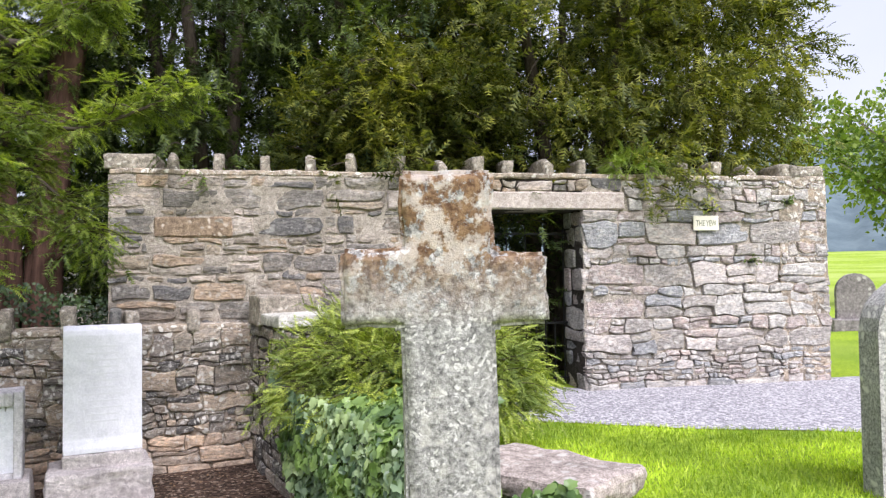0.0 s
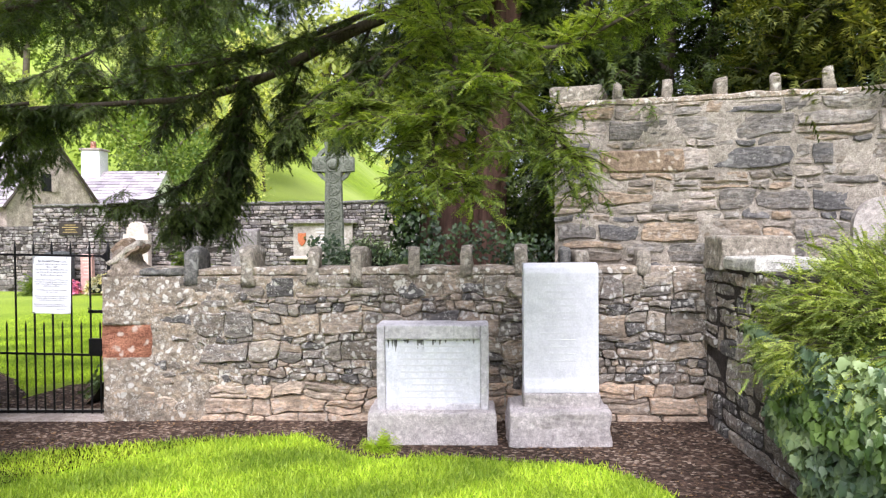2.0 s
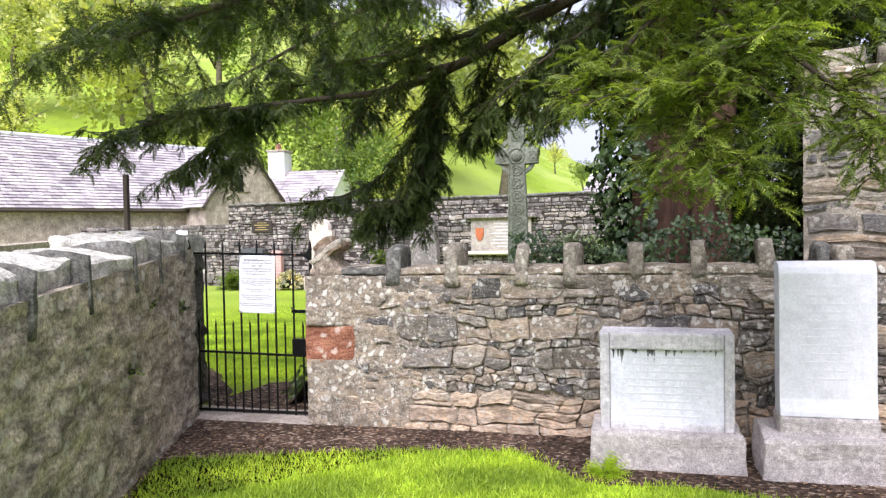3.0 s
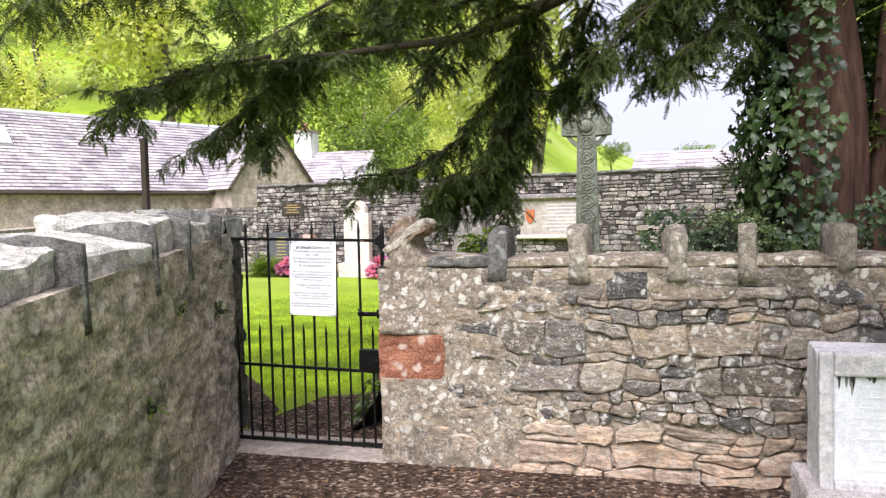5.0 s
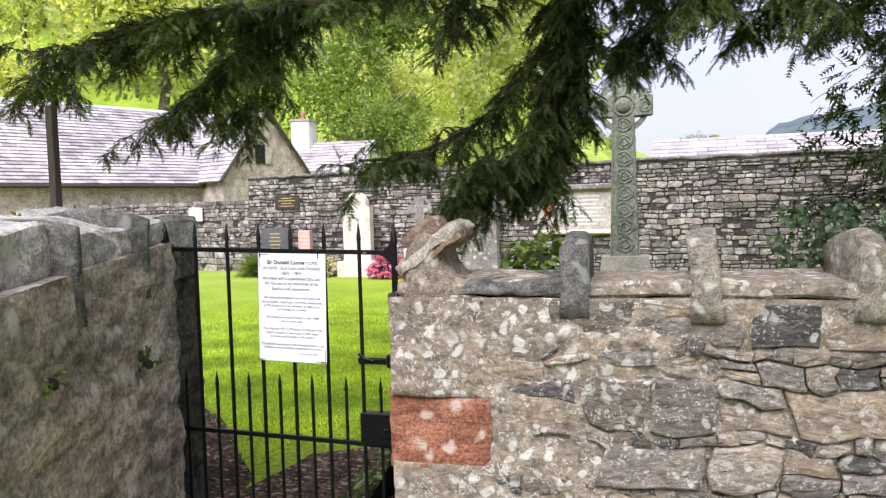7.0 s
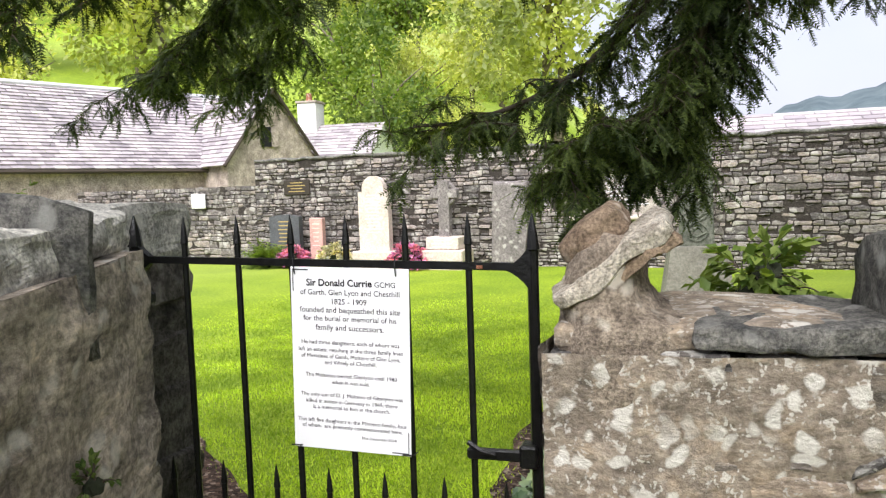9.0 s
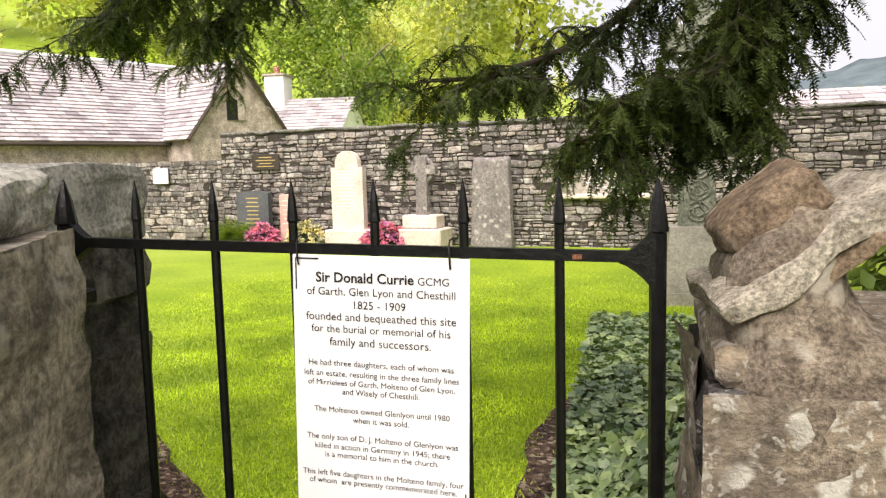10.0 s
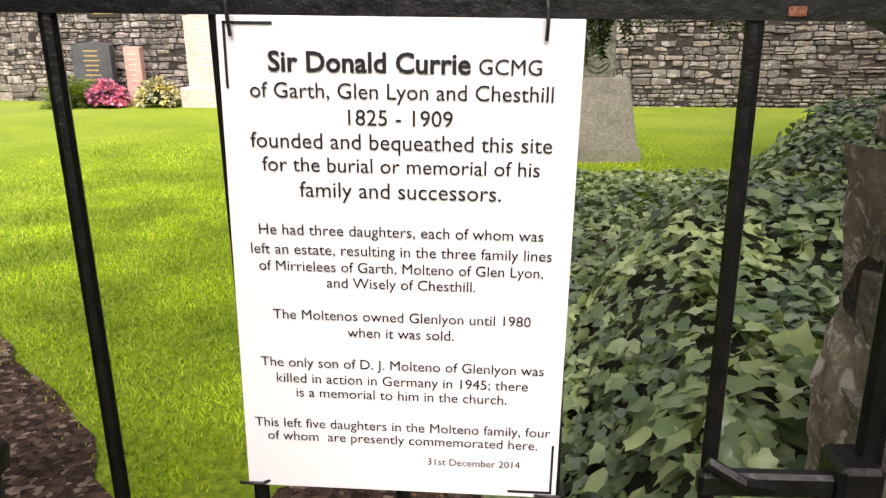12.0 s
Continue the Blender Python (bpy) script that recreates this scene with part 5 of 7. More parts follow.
part("base", box(bmesh.new(), -0.4, 0.4, -0.2, 0.2, -0.05, 0.3, 0.02), M_CREAM_STONE, w)
bars(w, -0.2, 0.2, -0.0715, 1.3, 12, 0.06, 0.016, M_CUT, 3)
d = round_headstone("dark_granite_headstone", "dark polished granite headstone with gilt lettering", 0.68, 0.12, 1.03, M_DARK_GRANITE, on_yard(-9.75, 0.3))
for v in d.children[0].data.vertices:
    if v.co.z > 0.95:
        v.co.z = 0.95 + (v.co.z - 0.95) * 0.3
    elif v.co.z > 0.6:
        v.co.x = math.copysign(0.34, v.co.x) if abs(v.co.x) > 0.2 else v.co.x
bars(d, -0.2, 0.2, -0.0615, 0.85, 7, 0.075, 0.022, M_GOLD, 4)
k = thing("pink_headstone", "small upright pink granite headstone", "gravestone", on_yard(-9.02, 0.35))
part("slab", box(bmesh.new(), -0.14, 0.14, -0.06, 0.06, -0.05, 0.9, 0.01), M_PINK_STONE, k)
bars(k, -0.09, 0.09, -0.0605, 0.8, 6, 0.08, 0.02, M_CREAM_STONE, 6)
c = thing("small_cross", "small weathered stone ring cross on a stepped base", "gravestone", on_yard(-6.4, 0.45))
part("base", box(bmesh.new(), -0.4, 0.4, -0.28, 0.28, -0.05, 0.33, 0.02), M_CREAM_STONE, c)
part("plinth", box(bmesh.new(), -0.3, 0.3, -0.2, 0.2, 0.33, 0.55, 0.02), M_CREAM_STONE, c)
part("shaft", box(box(bmesh.new(), -0.1, 0.1, -0.07, 0.07, 0.55, 1.5, 0.01), -0.25, 0.25, -0.065, 0.065, 1.2, 1.36, 0.01), M_GREY_SLAB, c)
v, f = tube([(0.19 * math.cos(t), 0, 1.28 + 0.19 * math.sin(t)) for t in np.linspace(0, 2 * math.pi, 25)], [0.04] * 25, 6, False)
part("ring", add_to(bmesh.new(), v, f), M_GREY_SLAB, c)
bars(c, -0.24, 0.24, -0.2015, 0.5, 3, 0.055, 0.016, M_CUT, 3)
s = thing("rough_slab", "rough dark lichened upright stone slab leaning on the wall", "gravestone", on_yard(-5.25, 0.3))
bm = box(bmesh.new(), -0.34, 0.34, -0.1, 0.1, -0.1, 1.45, 0.05, 2)
for v in bm.verts:
    v.co.x *= 1.05 - 0.16 * v.co.z / 1.45
part("slab", rough(bm, 4, 0.025, 4, 3), M_GREY_SLAB, s)
p = thing("bronze_plaque", "dark bronze memorial plaque fixed on the wall", "plaque", on_yard(-9.6, 0.03, 1.34))
part("plate", box(bmesh.new(), -0.3, 0.3, -0.03, 0.0, 0.0, 0.29, 0.01), M_BRONZE, p)
bars(p, -0.22, 0.22, -0.031, 0.24, 4, 0.055, 0.016, M_GOLD, 8)
p = thing("marble_plaque", "small square white plaque fixed on the low wall", "plaque", pose(-12.0, 18.06, 1.12, 0, 0, -7.4))
part("plate", box(bmesh.new(), -0.18, 0.18, -0.02, 0.02, 0, 0.3, 0.01), M_WHITEWASH, p)
mm = thing("wall_memorial", "recessed stone wall memorial with moulding and red shield", "monument", on_yard(-3.6, 0.04, 0.75))
part("panel", box(bmesh.new(), -0.62, 0.72, -0.05, 0, 0.1, 0.8), plain_stone("memorial_panel", (0.33, 0.29, 0.25), (0.5, 0.45, 0.4), 14, 0.2), mm)
part("cornice", box(bmesh.new(), -0.75, 0.85, -0.14, 0, 0.8, 0.9, 0.02), M_GREY_SLAB, mm)
part("sill", box(bmesh.new(), -0.7, 0.8, -0.1, 0, 0.02, 0.1, 0.02), M_CREAM_STONE, mm)
M_SHIELD = simple("red_painted_shield", (0.35, 0.07, 0.03), (0.5, 0.2, 0.08), 16, 0.7)
bm = bmesh.new()
pts = [(-0.09, 0.6), (0.09, 0.6), (0.09, 0.45), (0.05, 0.36), (0, 0.32), (-0.05, 0.36), (-0.09, 0.45)]
a = [bm.verts.new((x - 0.42, -0.075, z)) for x, z in pts]
b = [bm.verts.new((x - 0.42, -0.05, z)) for x, z in pts]
bm.faces.new(a)
for i in range(len(pts)):
    bm.faces.new((a[i], b[i], b[(i + 1) % len(pts)], a[(i + 1) % len(pts)]))
part("shield", bm, M_SHIELD, mm, "red and ochre heraldic shield")
bars(mm, -0.22, 0.62, -0.0515, 0.7, 8, 0.07, 0.02, M_CUT, 9)

# thin post beyond the side wall
post = thing("thin_post", "thin dark weathered post standing behind the side wall", "post", pose(-4.63, 6.2, 0))
part("post", box(bmesh.new(), -0.018, 0.018, -0.018, 0.018, 0, 1.845, 0.003), M_WOOD_POST, post)


# ---- barn and house beyond the wall ----
def slate_roof(bm_pts, rows, per, parent, name="roof", gap=0.012):
    """A slope of overlapping slates on the quad a (eave start), b (eave end), c (ridge end), d (ridge start)."""
    a, b, c, d = [Vector(p) for p in bm_pts]
    nrm = (b - a).cross(d - a).normalized()
    verts, faces = [], []
    rg = random.Random(5)
    for r in range(rows):
        f0, f1 = r / rows, min(1.0, (r + 1.25) / rows)
        s0, e0, s1, e1 = a.lerp(d, f0), b.lerp(c, f0), a.lerp(d, f1), b.lerp(c, f1)
        k = max(2, int((e0 - s0).length / per))
        off = 0.5 * (r % 2)
        for i in range(k + 1):
            u0, u1 = max(0, (i - off) / k), min(1, (i + 1 - off) / k - gap / (e0 - s0).length)
            if u1 <= u0:
                continue
            lift, j = 0.035 + rg.uniform(0, 0.012), len(verts)
            verts += [s0.lerp(e0, u0) + nrm * lift, s0.lerp(e0, u1) + nrm * lift, s1.lerp(e1, u1) + nrm * 0.004, s1.lerp(e1, u0) + nrm * 0.004, s0.lerp(e0, u0), s0.lerp(e0, u1)]
            faces += [(j, j + 1, j + 2, j + 3), (j + 4, j + 5, j + 1, j)]
    ob = part(name, py_mesh(name, verts, faces, M_SLATE_ROOF), None, parent)
    ob["kind"] = "stuff"
    return ob


barn = thing("barn", "long stone barn with grey-pink slate roof and gabled wing", "building")
ax = Vector((0.41, 0.912, 0)).normalized()          # along the main ridge, away from the viewer
side = Vector((0.912, -0.41, 0)).normalized()       # from the main ridge towards the yard
RM = Vector((-16.1, 24.6, 4.33))                    # where the wing's ridge meets the main ridge
W, EZ = 2.35, 2.1
R0, R1 = RM - ax * 13, RM + ax * 2.5
E0, E1 = [Vector((p.x + side.x * W, p.y + side.y * W, EZ)) for p in (R0, R1)]
B0, B1 = [Vector((p.x - side.x * W, p.y - side.y * W, EZ)) for p in (R0, R1)]
slate_roof((E0, E1, R1, R0), 24, 0.3, barn)
slate_roof((B1, B0, R0, R1), 8, 1.2, barn, "rear_roof")
bm = bmesh.new()
wv = [E0 - side * 0.2, E1 - side * 0.2, B1 + side * 0.2, B0 + side * 0.2]
lo = [bm.verts.new((v.x, v.y, -0.3)) for v in wv]
hi = [bm.verts.new((v.x, v.y, EZ + 0.1)) for v in wv]
for i in range(4):
    bm.faces.new((lo[i], lo[(i + 1) % 4], hi[(i + 1) % 4], hi[i]))
bm.faces.new(hi)
for a, b, r in ((0, 3, R0), (1, 2, R1)):
    bm.faces.new((hi[a], hi[b], bm.verts.new(r)))
part("wall", bm, M_BARN_WALL, barn, "pale limewashed rubble wall")
v, f = tube([E0 + Vector((0, 0, -0.05)), E1 + Vector((0, 0, -0.05))], [0.05, 0.05], 8)
part("gutter", add_to(bmesh.new(), v, f), M_WOOD_POST, barn)
v, f = tube([R0 + Vector((0, 0, 0.03)), R1 + Vector((0, 0, 0.03))], [0.07, 0.07], 8)
part("ridge", add_to(bmesh.new(), v, f), M_LEAD, barn)
# skylight in the main slope
down = (E1 - R1).normalized()
sm = Matrix(((*ax, 0), (*down, 0), (*ax.cross(down), 0), (0, 0, 0, 1))).transposed()
sky_light = part("skylight", box(bmesh.new(), -0.27, 0.27, -0.36, 0.36, -0.09, 0.09, 0.01), M_LEAD, barn, "pale skylight frame", Matrix.Translation(RM - ax * 6.85 + (E1 - R1) * 0.335) @ sm)
part("pane", box(bmesh.new(), -0.21, 0.21, -0.3, 0.3, -0.096, 0.096), M_PANE, sky_light, "pale roof glass")
# gabled wing towards the yard
GA = Vector((-13.1, 23.3, 4.2))
gl, gr = GA - ax * 1.5, GA + ax * 1.5
gl.z = gr.z = 2.35
bm = bmesh.new()
g = [bm.verts.new(p) for p in (Vector((gl.x, gl.y, -0.3)), Vector((gr.x, gr.y, -0.3)), gr, GA, gl)]
g2_ = [bm.verts.new(p.co - side * 0.4) for p in g]
bm.faces.new(g), bm.faces.new(g2_[::-1])
for i in range(5):
    bm.faces.new((g[i], g2_[i], g2_[(i + 1) % 5], g[(i + 1) % 5]))
part("gable", bm, M_BARN_WALL, barn, "pale stone gable wall")
up, fwd, over_l, over_r = Vector((0, 0, 0.06)), side * 0.12, -ax * 0.18 - Vector((0, 0, 0.22)), ax * 0.18 - Vector((0, 0, 0.22))
back = -side * 3.3
slate_roof((gl + back * 0.3 + over_l, gl + fwd + over_l, GA + fwd + up, GA + back + up), 18, 0.28, barn, "wing_roof")
slate_roof((gr + fwd + over_r, gr + back + over_r, GA + back + up, GA + fwd + up), 18, 0.28, barn, "wing_roof")
bm = bmesh.new()
w4 = [gl - side * 0.4, gl - side * 2.0]
bm.faces.new([bm.verts.new(p) for p in (Vector((w4[0].x, w4[0].y, -0.3)), Vector((w4[1].x, w4[1].y, -0.3)), w4[1], w4[0])])
part("wing_wall", bm, M_BARN_WALL, barn)
for e, o in ((gl, over_l), (gr, over_r)):
    v, f = tube([e + fwd * 1.2 + o, GA + fwd * 1.2 + up * 0.6], [0.045, 0.045], 6)
    part("bargeboard", add_to(bmesh.new(), v, f), M_WOOD_POST, barn)
v, f = tube([Vector((-14.6, 22.36, 2.16)), GA + back + Vector((0, 0, 0.1))], [0.085, 0.085], 6)
part("valley_flashing", add_to(bmesh.new(), v, f), M_LEAD, barn, "pale lead valley")
gm = Matrix(((*ax, 0), (*side, 0), (0, 0, 1, 0), (0, 0, 0, 1))).transposed()
wc = GA + ax * -0.12
win = part("window", box(bmesh.new(), -0.27, 0.27, -0.02, 0.03, 0, 0.54), M_DARK, barn, "small dark square opening", Matrix.Translation((wc.x, wc.y, 2.66)) @ gm)
part("shutter", box(bmesh.new(), 0.05, 0.27, 0.03, 0.06, 0.0, 0.54), M_BARN_WALL, win)
house = thing("white_house", "whitewashed cottage with a chimney and a pale slate roof", "building", pose(-14.1, 29.5, 0, 0, 0, 4))
bm = box(bmesh.new(), -1.9, 1.2, 0, 4.4, -0.3, 2.4)
bm.faces.new([bm.verts.new(p) for p in ((-1.9, 0, 2.4), (-1.9, 4.4, 2.4), (-1.9, 2.2, 3.95))])
bm.faces.new([bm.verts.new(p) for p in ((1.2, 0, 2.4), (1.2, 4.4, 2.4), (1.2, 2.2, 3.95))])
part("wall", bm, M_WHITEWASH, house)
slate_roof(((-1.95, -0.3, 2.2), (1.3, -0.3, 2.2), (1.3, 2.2, 3.97), (-1.95, 2.2, 3.97)), 14, 0.35, house)
slate_roof(((1.3, 4.7, 2.2), (-1.95, 4.7, 2.2), (-1.95, 2.2, 3.97), (1.3, 2.2, 3.97)), 6, 1.0, house, "rear_roof")
ch = part("chimney", box(bmesh.new(), -2.05, -1.3, 1.7, 2.6, 2.4, 4.8, 0.02), M_WHITEWASH, house)
part("chimney_cap", box(bmesh.new(), -2.1, -1.25, 1.65, 2.65, 4.8, 4.88, 0.01), M_SILL, ch)
part("chimney_pot", add_to(bmesh.new(), *tube([(-1.7, 2.1, 4.88), (-1.7, 2.1, 5.2)], [0.13, 0.1], 10)), M_RED, ch)
shed = thing("long_shed", "long low pale-roofed shed beyond the yard wall", "building", pose(1.8, 24.5, 0, 0, 0, -4))
part("wall", box(bmesh.new(), -4.0, 12, 0, 5, -0.3, 2.2), M_BARN_WALL, shed)
slate_roof(((-4.2, -0.3, 2.1), (12.2, -0.3, 2.1), (12.2, 2.5, 3.1), (-4.2, 2.5, 3.1)), 8, 0.5, shed)
slate_roof(((12.2, 5.3, 2.1), (-4.2, 5.3, 2.1), (-4.2, 2.5, 3.1), (12.2, 2.5, 3.1)), 4, 1.5, shed, "rear_roof")


# ---- foliage ----
R = np.random.default_rng(7)


def spray_template(length, pairs, needle, width, seed, droop=0.15):
    """A flat yew spray: a stem along +y with two rows of needles; triangles."""
    r = np.random.default_rng(seed)
    V, F = [], []
    for i in range(pairs):
        f = (i + 0.5) / pairs
        y, z = f * length, -droop * length * f * f
        nl = needle * (1 - 0.45 * f ** 2) * r.uniform(0.8, 1.15)
        for s in (-1, 1):
            a = radians(r.uniform(50, 72))
            tip = (s * nl * math.sin(a), y + nl * math.cos(a), z - 0.2 * nl + r.uniform(-0.15, 0.15) * nl)
            k = len(V)
            V += [(0, y - width / 2, z), (0, y + width / 2, z), tip]
            F.append((k, k + 1, k + 2))
    k = len(V)
    sw = width * 0.35
    V += [(-sw, 0, 0), (sw, 0, 0), (0, length * 1.02, -droop * length)]
    F.append((k, k + 1, k + 2))
    return np.array(V), np.array(F)


def leaf_template(size, seed):
    """A five-pointed ivy leaf, slightly folded."""
    pts = [(0, 0.0), (0.27, -0.12), (0.52, 0.06), (0.42, 0.33), (0.42, 0.56), (0.22, 0.66), (0, 0.98), (-0.22, 0.66), (-0.42, 0.56), (-0.42, 0.33), (-0.52, 0.06), (-0.27, -0.12)]
    r = np.random.default_rng(seed)
    V = [(x * size * r.uniform(0.85, 1.15), y * size, (abs(x) * 0.35 - 0.25 * y * y) * size * r.uniform(0.4, 1.4)) for x, y in pts]
    V.append((0, 0.35 * size, 0))
    F = [(12, i, (i + 1) % 12) for i in range(12)]
    return np.array(V), np.array(F)


def oval_template(size, seed):
    V = np.array([(0, 0, 0), (0.32, 0.45, 0.06), (0, 1, -0.12), (-0.32, 0.45, 0.06)]) * size
    return V, np.array([(0, 1, 2), (0, 2, 3)])


def bases(d, n):
    """Rotation matrices whose y runs along d and whose z is near n."""
    d = d / np.linalg.norm(d, axis=1, keepdims=True)
    x = np.cross(d, n)
    x /= np.linalg.norm(x, axis=1, keepdims=True) + 1e-9
    z = np.cross(x, d)
    return np.stack([x, d, z], -1)


def scatter(templates, pos, dirs, norms, scales, rng):
    """Joins many copies of small templates into one set of triangles."""
    VV, FF, base = [], [], 0
    which = rng.integers(0, len(templates), len(pos))
    M = bases(dirs, norms)
    for t, (V, F) in enumerate(templates):
        sel = np.where(which == t)[0]
        if not len(sel):
            continue
        P = np.einsum("kij,nj->kni", M[sel], V) * scales[sel][:, None, None] + pos[sel][:, None, :]
        VV.append(P.reshape(-1, 3))
        FF.append((F[None] + (np.arange(len(sel)) * len(V))[:, None, None]).reshape(-1, 3) + base)
        base += len(sel) * len(V)
    return np.concatenate(VV), np.concatenate(FF)


def unit(v):
    return v / (np.linalg.norm(v, axis=-1, keepdims=True) + 1e-9)


FINE = [spray_template(0.075, 7, 0.021, 0.0085, s) for s in range(4)]
MID = [spray_template(0.13, 7, 0.034, 0.0105, s + 10) for s in range(4)]
COARSE = [spray_template(0.16, 5, 0.052, 0.023, s + 20) for s in range(4)]


def twigs_on(path, n, length, rng, droop=0.9, up=0.1, side=1.0, spacing=0.019, lo=0.1, thick=0.006):
    """Drooping twigs along a bough; returns the twig curves and the places and ways of their sprays."""
    curve = spline(path, 40)
    curves, P, D = [], [], []
    for i in range(n):
        f = lo + (1 - lo) * rng.random()
        k = min(int(f * 39), 38)
        p, tan = curve[k], unit(curve[k + 1] - curve[k])
        h = unit(np.array([rng.normal(), rng.normal(), 0.0]))
        d = unit(tan * 0.5 + h * side + np.array([0, 0, up]))
        L = length * rng.uniform(0.25, 1.0) * (1.15 - 0.4 * f)
        m = max(4, int(L / 0.06))
        pts = [p]
        for j in range(m):
            d = unit(d + np.array([0, 0, -droop * 2.2 / m]) * (0.4 + j / m) + rng.normal(0, 0.17, 3))
            pts.append(pts[-1] + d * L / m)
        pts = np.array(pts)
        curves.append(pts)
        cnt = max(3, int(L / spacing))
        for j in range(cnt):
            g = (j + 0.6 * rng.random()) / cnt * (len(pts) - 1.01)
            a = int(g)
            q, t = pts[a] + (pts[a + 1] - pts[a]) * (g - a), unit(pts[a + 1] - pts[a])
            s = unit(np.cross(t, [0, 0, 1]) + 1e-6) * (1 if j % 2 else -1)
            P.append(q)
            D.append(unit(t * 0.85 + s * rng.uniform(0.35, 0.95) + np.array([0, 0, -0.25 * droop]) + rng.normal(0, 0.33, 3)))
        P.append(pts[-1]), D.append(d)
    return curves, np.array(P), np.array(D)


def leaf_mass(name, P, D, templates, material, parent, rng, s=(0.75, 1.25), flat=0.4):
    n = unit(np.array([0, 0, 1.0]) + rng.normal(0, flat, (len(P), 3)))
    V, F = scatter(templates, P, D, n, rng.uniform(*s, len(P)), rng)
    ob = part(name, np_mesh(name, V, F, material), None, parent)
    ob["kind"] = "stuff"
    return ob


def twig_mesh(name, curves, parent, r0=0.006, sides=3):
    verts, faces = [], []
    for c in curves:
        step = max(1, len(c) // 5)
        pts = list(c[::step])
        v, f = tube(pts, list(np.linspace(r0, r0 * 0.25, len(pts))), sides, False)
        k = len(verts)
        verts += v
        faces += [tuple(i + k for i in q) for q in f]
    ob = part(name, py_mesh(name, verts, faces, M_LIMB), None, parent)
    ob["kind"] = "stuff"
    return ob


def trunk_mesh(path, r0, r1, seed, flutes=5, sides=26, n=26):
    c = spline(path, n)
    verts, faces = [], []
    for i, p in enumerate(c):
        f = i / (n - 1)
        r = r0 + (r1 - r0) * f + r0 * 0.5 * max(0, 0.12 - f) / 0.12
        for k in range(sides):
            a = 2 * math.pi * k / sides
            w = 1 + 0.13 * math.sin(flutes * a + 2.0 * f + seed) + 0.12 * noise.noise(Vector((math.cos(a) * 2, math.sin(a) * 2, p[2] * 1.1 + seed)))
            verts.append((p[0] + math.cos(a) * r * w, p[1] + math.sin(a) * r * w, p[2]))
    for i in range(n - 1):
        for k in range(sides):
            j = (k + 1) % sides
            faces.append((i * sides + k, i * sides + j, (i + 1) * sides + j, (i + 1) * sides + k))
    return py_mesh("trunk", verts, faces, M_BARK, True)


def bough(tree, path, r0, r1, n, length, rng, templates=None, material=None, name="limb", **kw):
    c = spline(path, 30)
    v, f = tube(list(c), list(np.linspace(r0, r1, 30)), 8)
    limb = part(name, py_mesh(name, v, f, M_LIMB, True), None, tree)
    lo = kw.pop("lo", 0.1)
    kw.pop("spacing", None)
    droop = kw.pop("droop", 0.8)
    C, PP, DD = [], [], []
    for k in range(max(10, n // 4)):          # side shoots, each with its own short drooping twigs
        f = lo + (1 - lo) * (k + rng.random()) / max(10, n // 4)
        g = min(int(f * 29), 28)
        p, tan = c[g], unit(c[g + 1] - c[g])
        d = unit(tan * rng.uniform(0.1, 0.9) + unit(np.array([rng.normal(), rng.normal(), rng.normal() * 0.35])) * 0.9)
        L, pts = length * rng.uniform(0.35, 1.25), [p]
        for j in range(6):
            d = unit(d + np.array([0, 0, -0.2 * droop]) + rng.normal(0, 0.16, 3))
            pts.append(pts[-1] + d * L / 6)
        C.append(np.array(pts))
        cu, P, D = twigs_on(pts, int(9 + 22 * L), 0.17, rng, droop=droop * 0.8, spacing=0.022 if templates is None else 0.034, lo=0.0)
        C += cu
        PP.append(P), DD.append(D)
    twig_mesh("twig_tangle", C, limb, 0.004)
    leaf_mass("needles", np.concatenate(PP), np.concatenate(DD), templates or FINE, material or M_YEW, limb, rng)
    return limb


# old yew beside the low wall, its boughs over the gate and the graves
yew = thing("yew_tree", "old spreading yew with reddish trunks, ivy and long drooping boughs", "tree", pose(0, 0, 0))
part("trunk", trunk_mesh([(-0.72, 7.45, -0.2), (-0.66, 7.4, 0.8), (-0.6, 7.4, 1.8), (-0.7, 7.5, 3.0), (-0.85, 7.7, 5.0)], 0.24, 0.17, 1), None, yew, "reddish fluted trunk clad in ivy")
part("trunk", trunk_mesh([(-0.2, 7.45, -0.2), (-0.2, 7.4, 0.8), (-0.18, 7.42, 1.8), (-0.05, 7.5, 3.2), (0.2, 7.6, 5.0)], 0.16, 0.13, 4), None, yew, "bare reddish trunk")
YP = np.random.default_rng(21)
# main bough over the gate
bough(yew, [(-0.7, 7.5, 3.5), (-1.5, 7.6, 3.2), (-2.25, 7.75, 2.87), (-2.9, 7.8, 2.68), (-3.6, 7.75, 2.62), (-4.5, 7.6, 2.55), (-5.4, 7.4, 2.45)], 0.06, 0.012, 110, 0.5, YP, lo=0.7, droop=0.7)
bough(yew, [(-2.5, 7.76, 2.8), (-2.62, 7.85, 2.5), (-2.85, 7.95, 2.15), (-3.2, 8.0, 1.85), (-3.6, 7.9, 1.68), (-3.9, 7.85, 1.66)], 0.03, 0.006, 120, 0.4, YP, lo=0.05, droop=0.8)
bough(yew, [(-2.4, 7.7, 2.85), (-2.55, 7.75, 2.45), (-2.65, 7.8, 2.05), (-2.75, 7.75, 1.7), (-3.0, 7.7, 1.6), (-3.25, 7.65, 1.5)], 0.03, 0.006, 135, 0.36, YP, lo=0.05, droop=0.9)
bough(yew, [(-2.6, 7.8, 2.2), (-2.75, 7.9, 1.9), (-2.9, 7.9, 1.65), (-3.15, 7.95, 1.5), (-3.3, 7.95, 1.42)], 0.018, 0.005, 90, 0.3, YP, lo=0.0, droop=0.9)
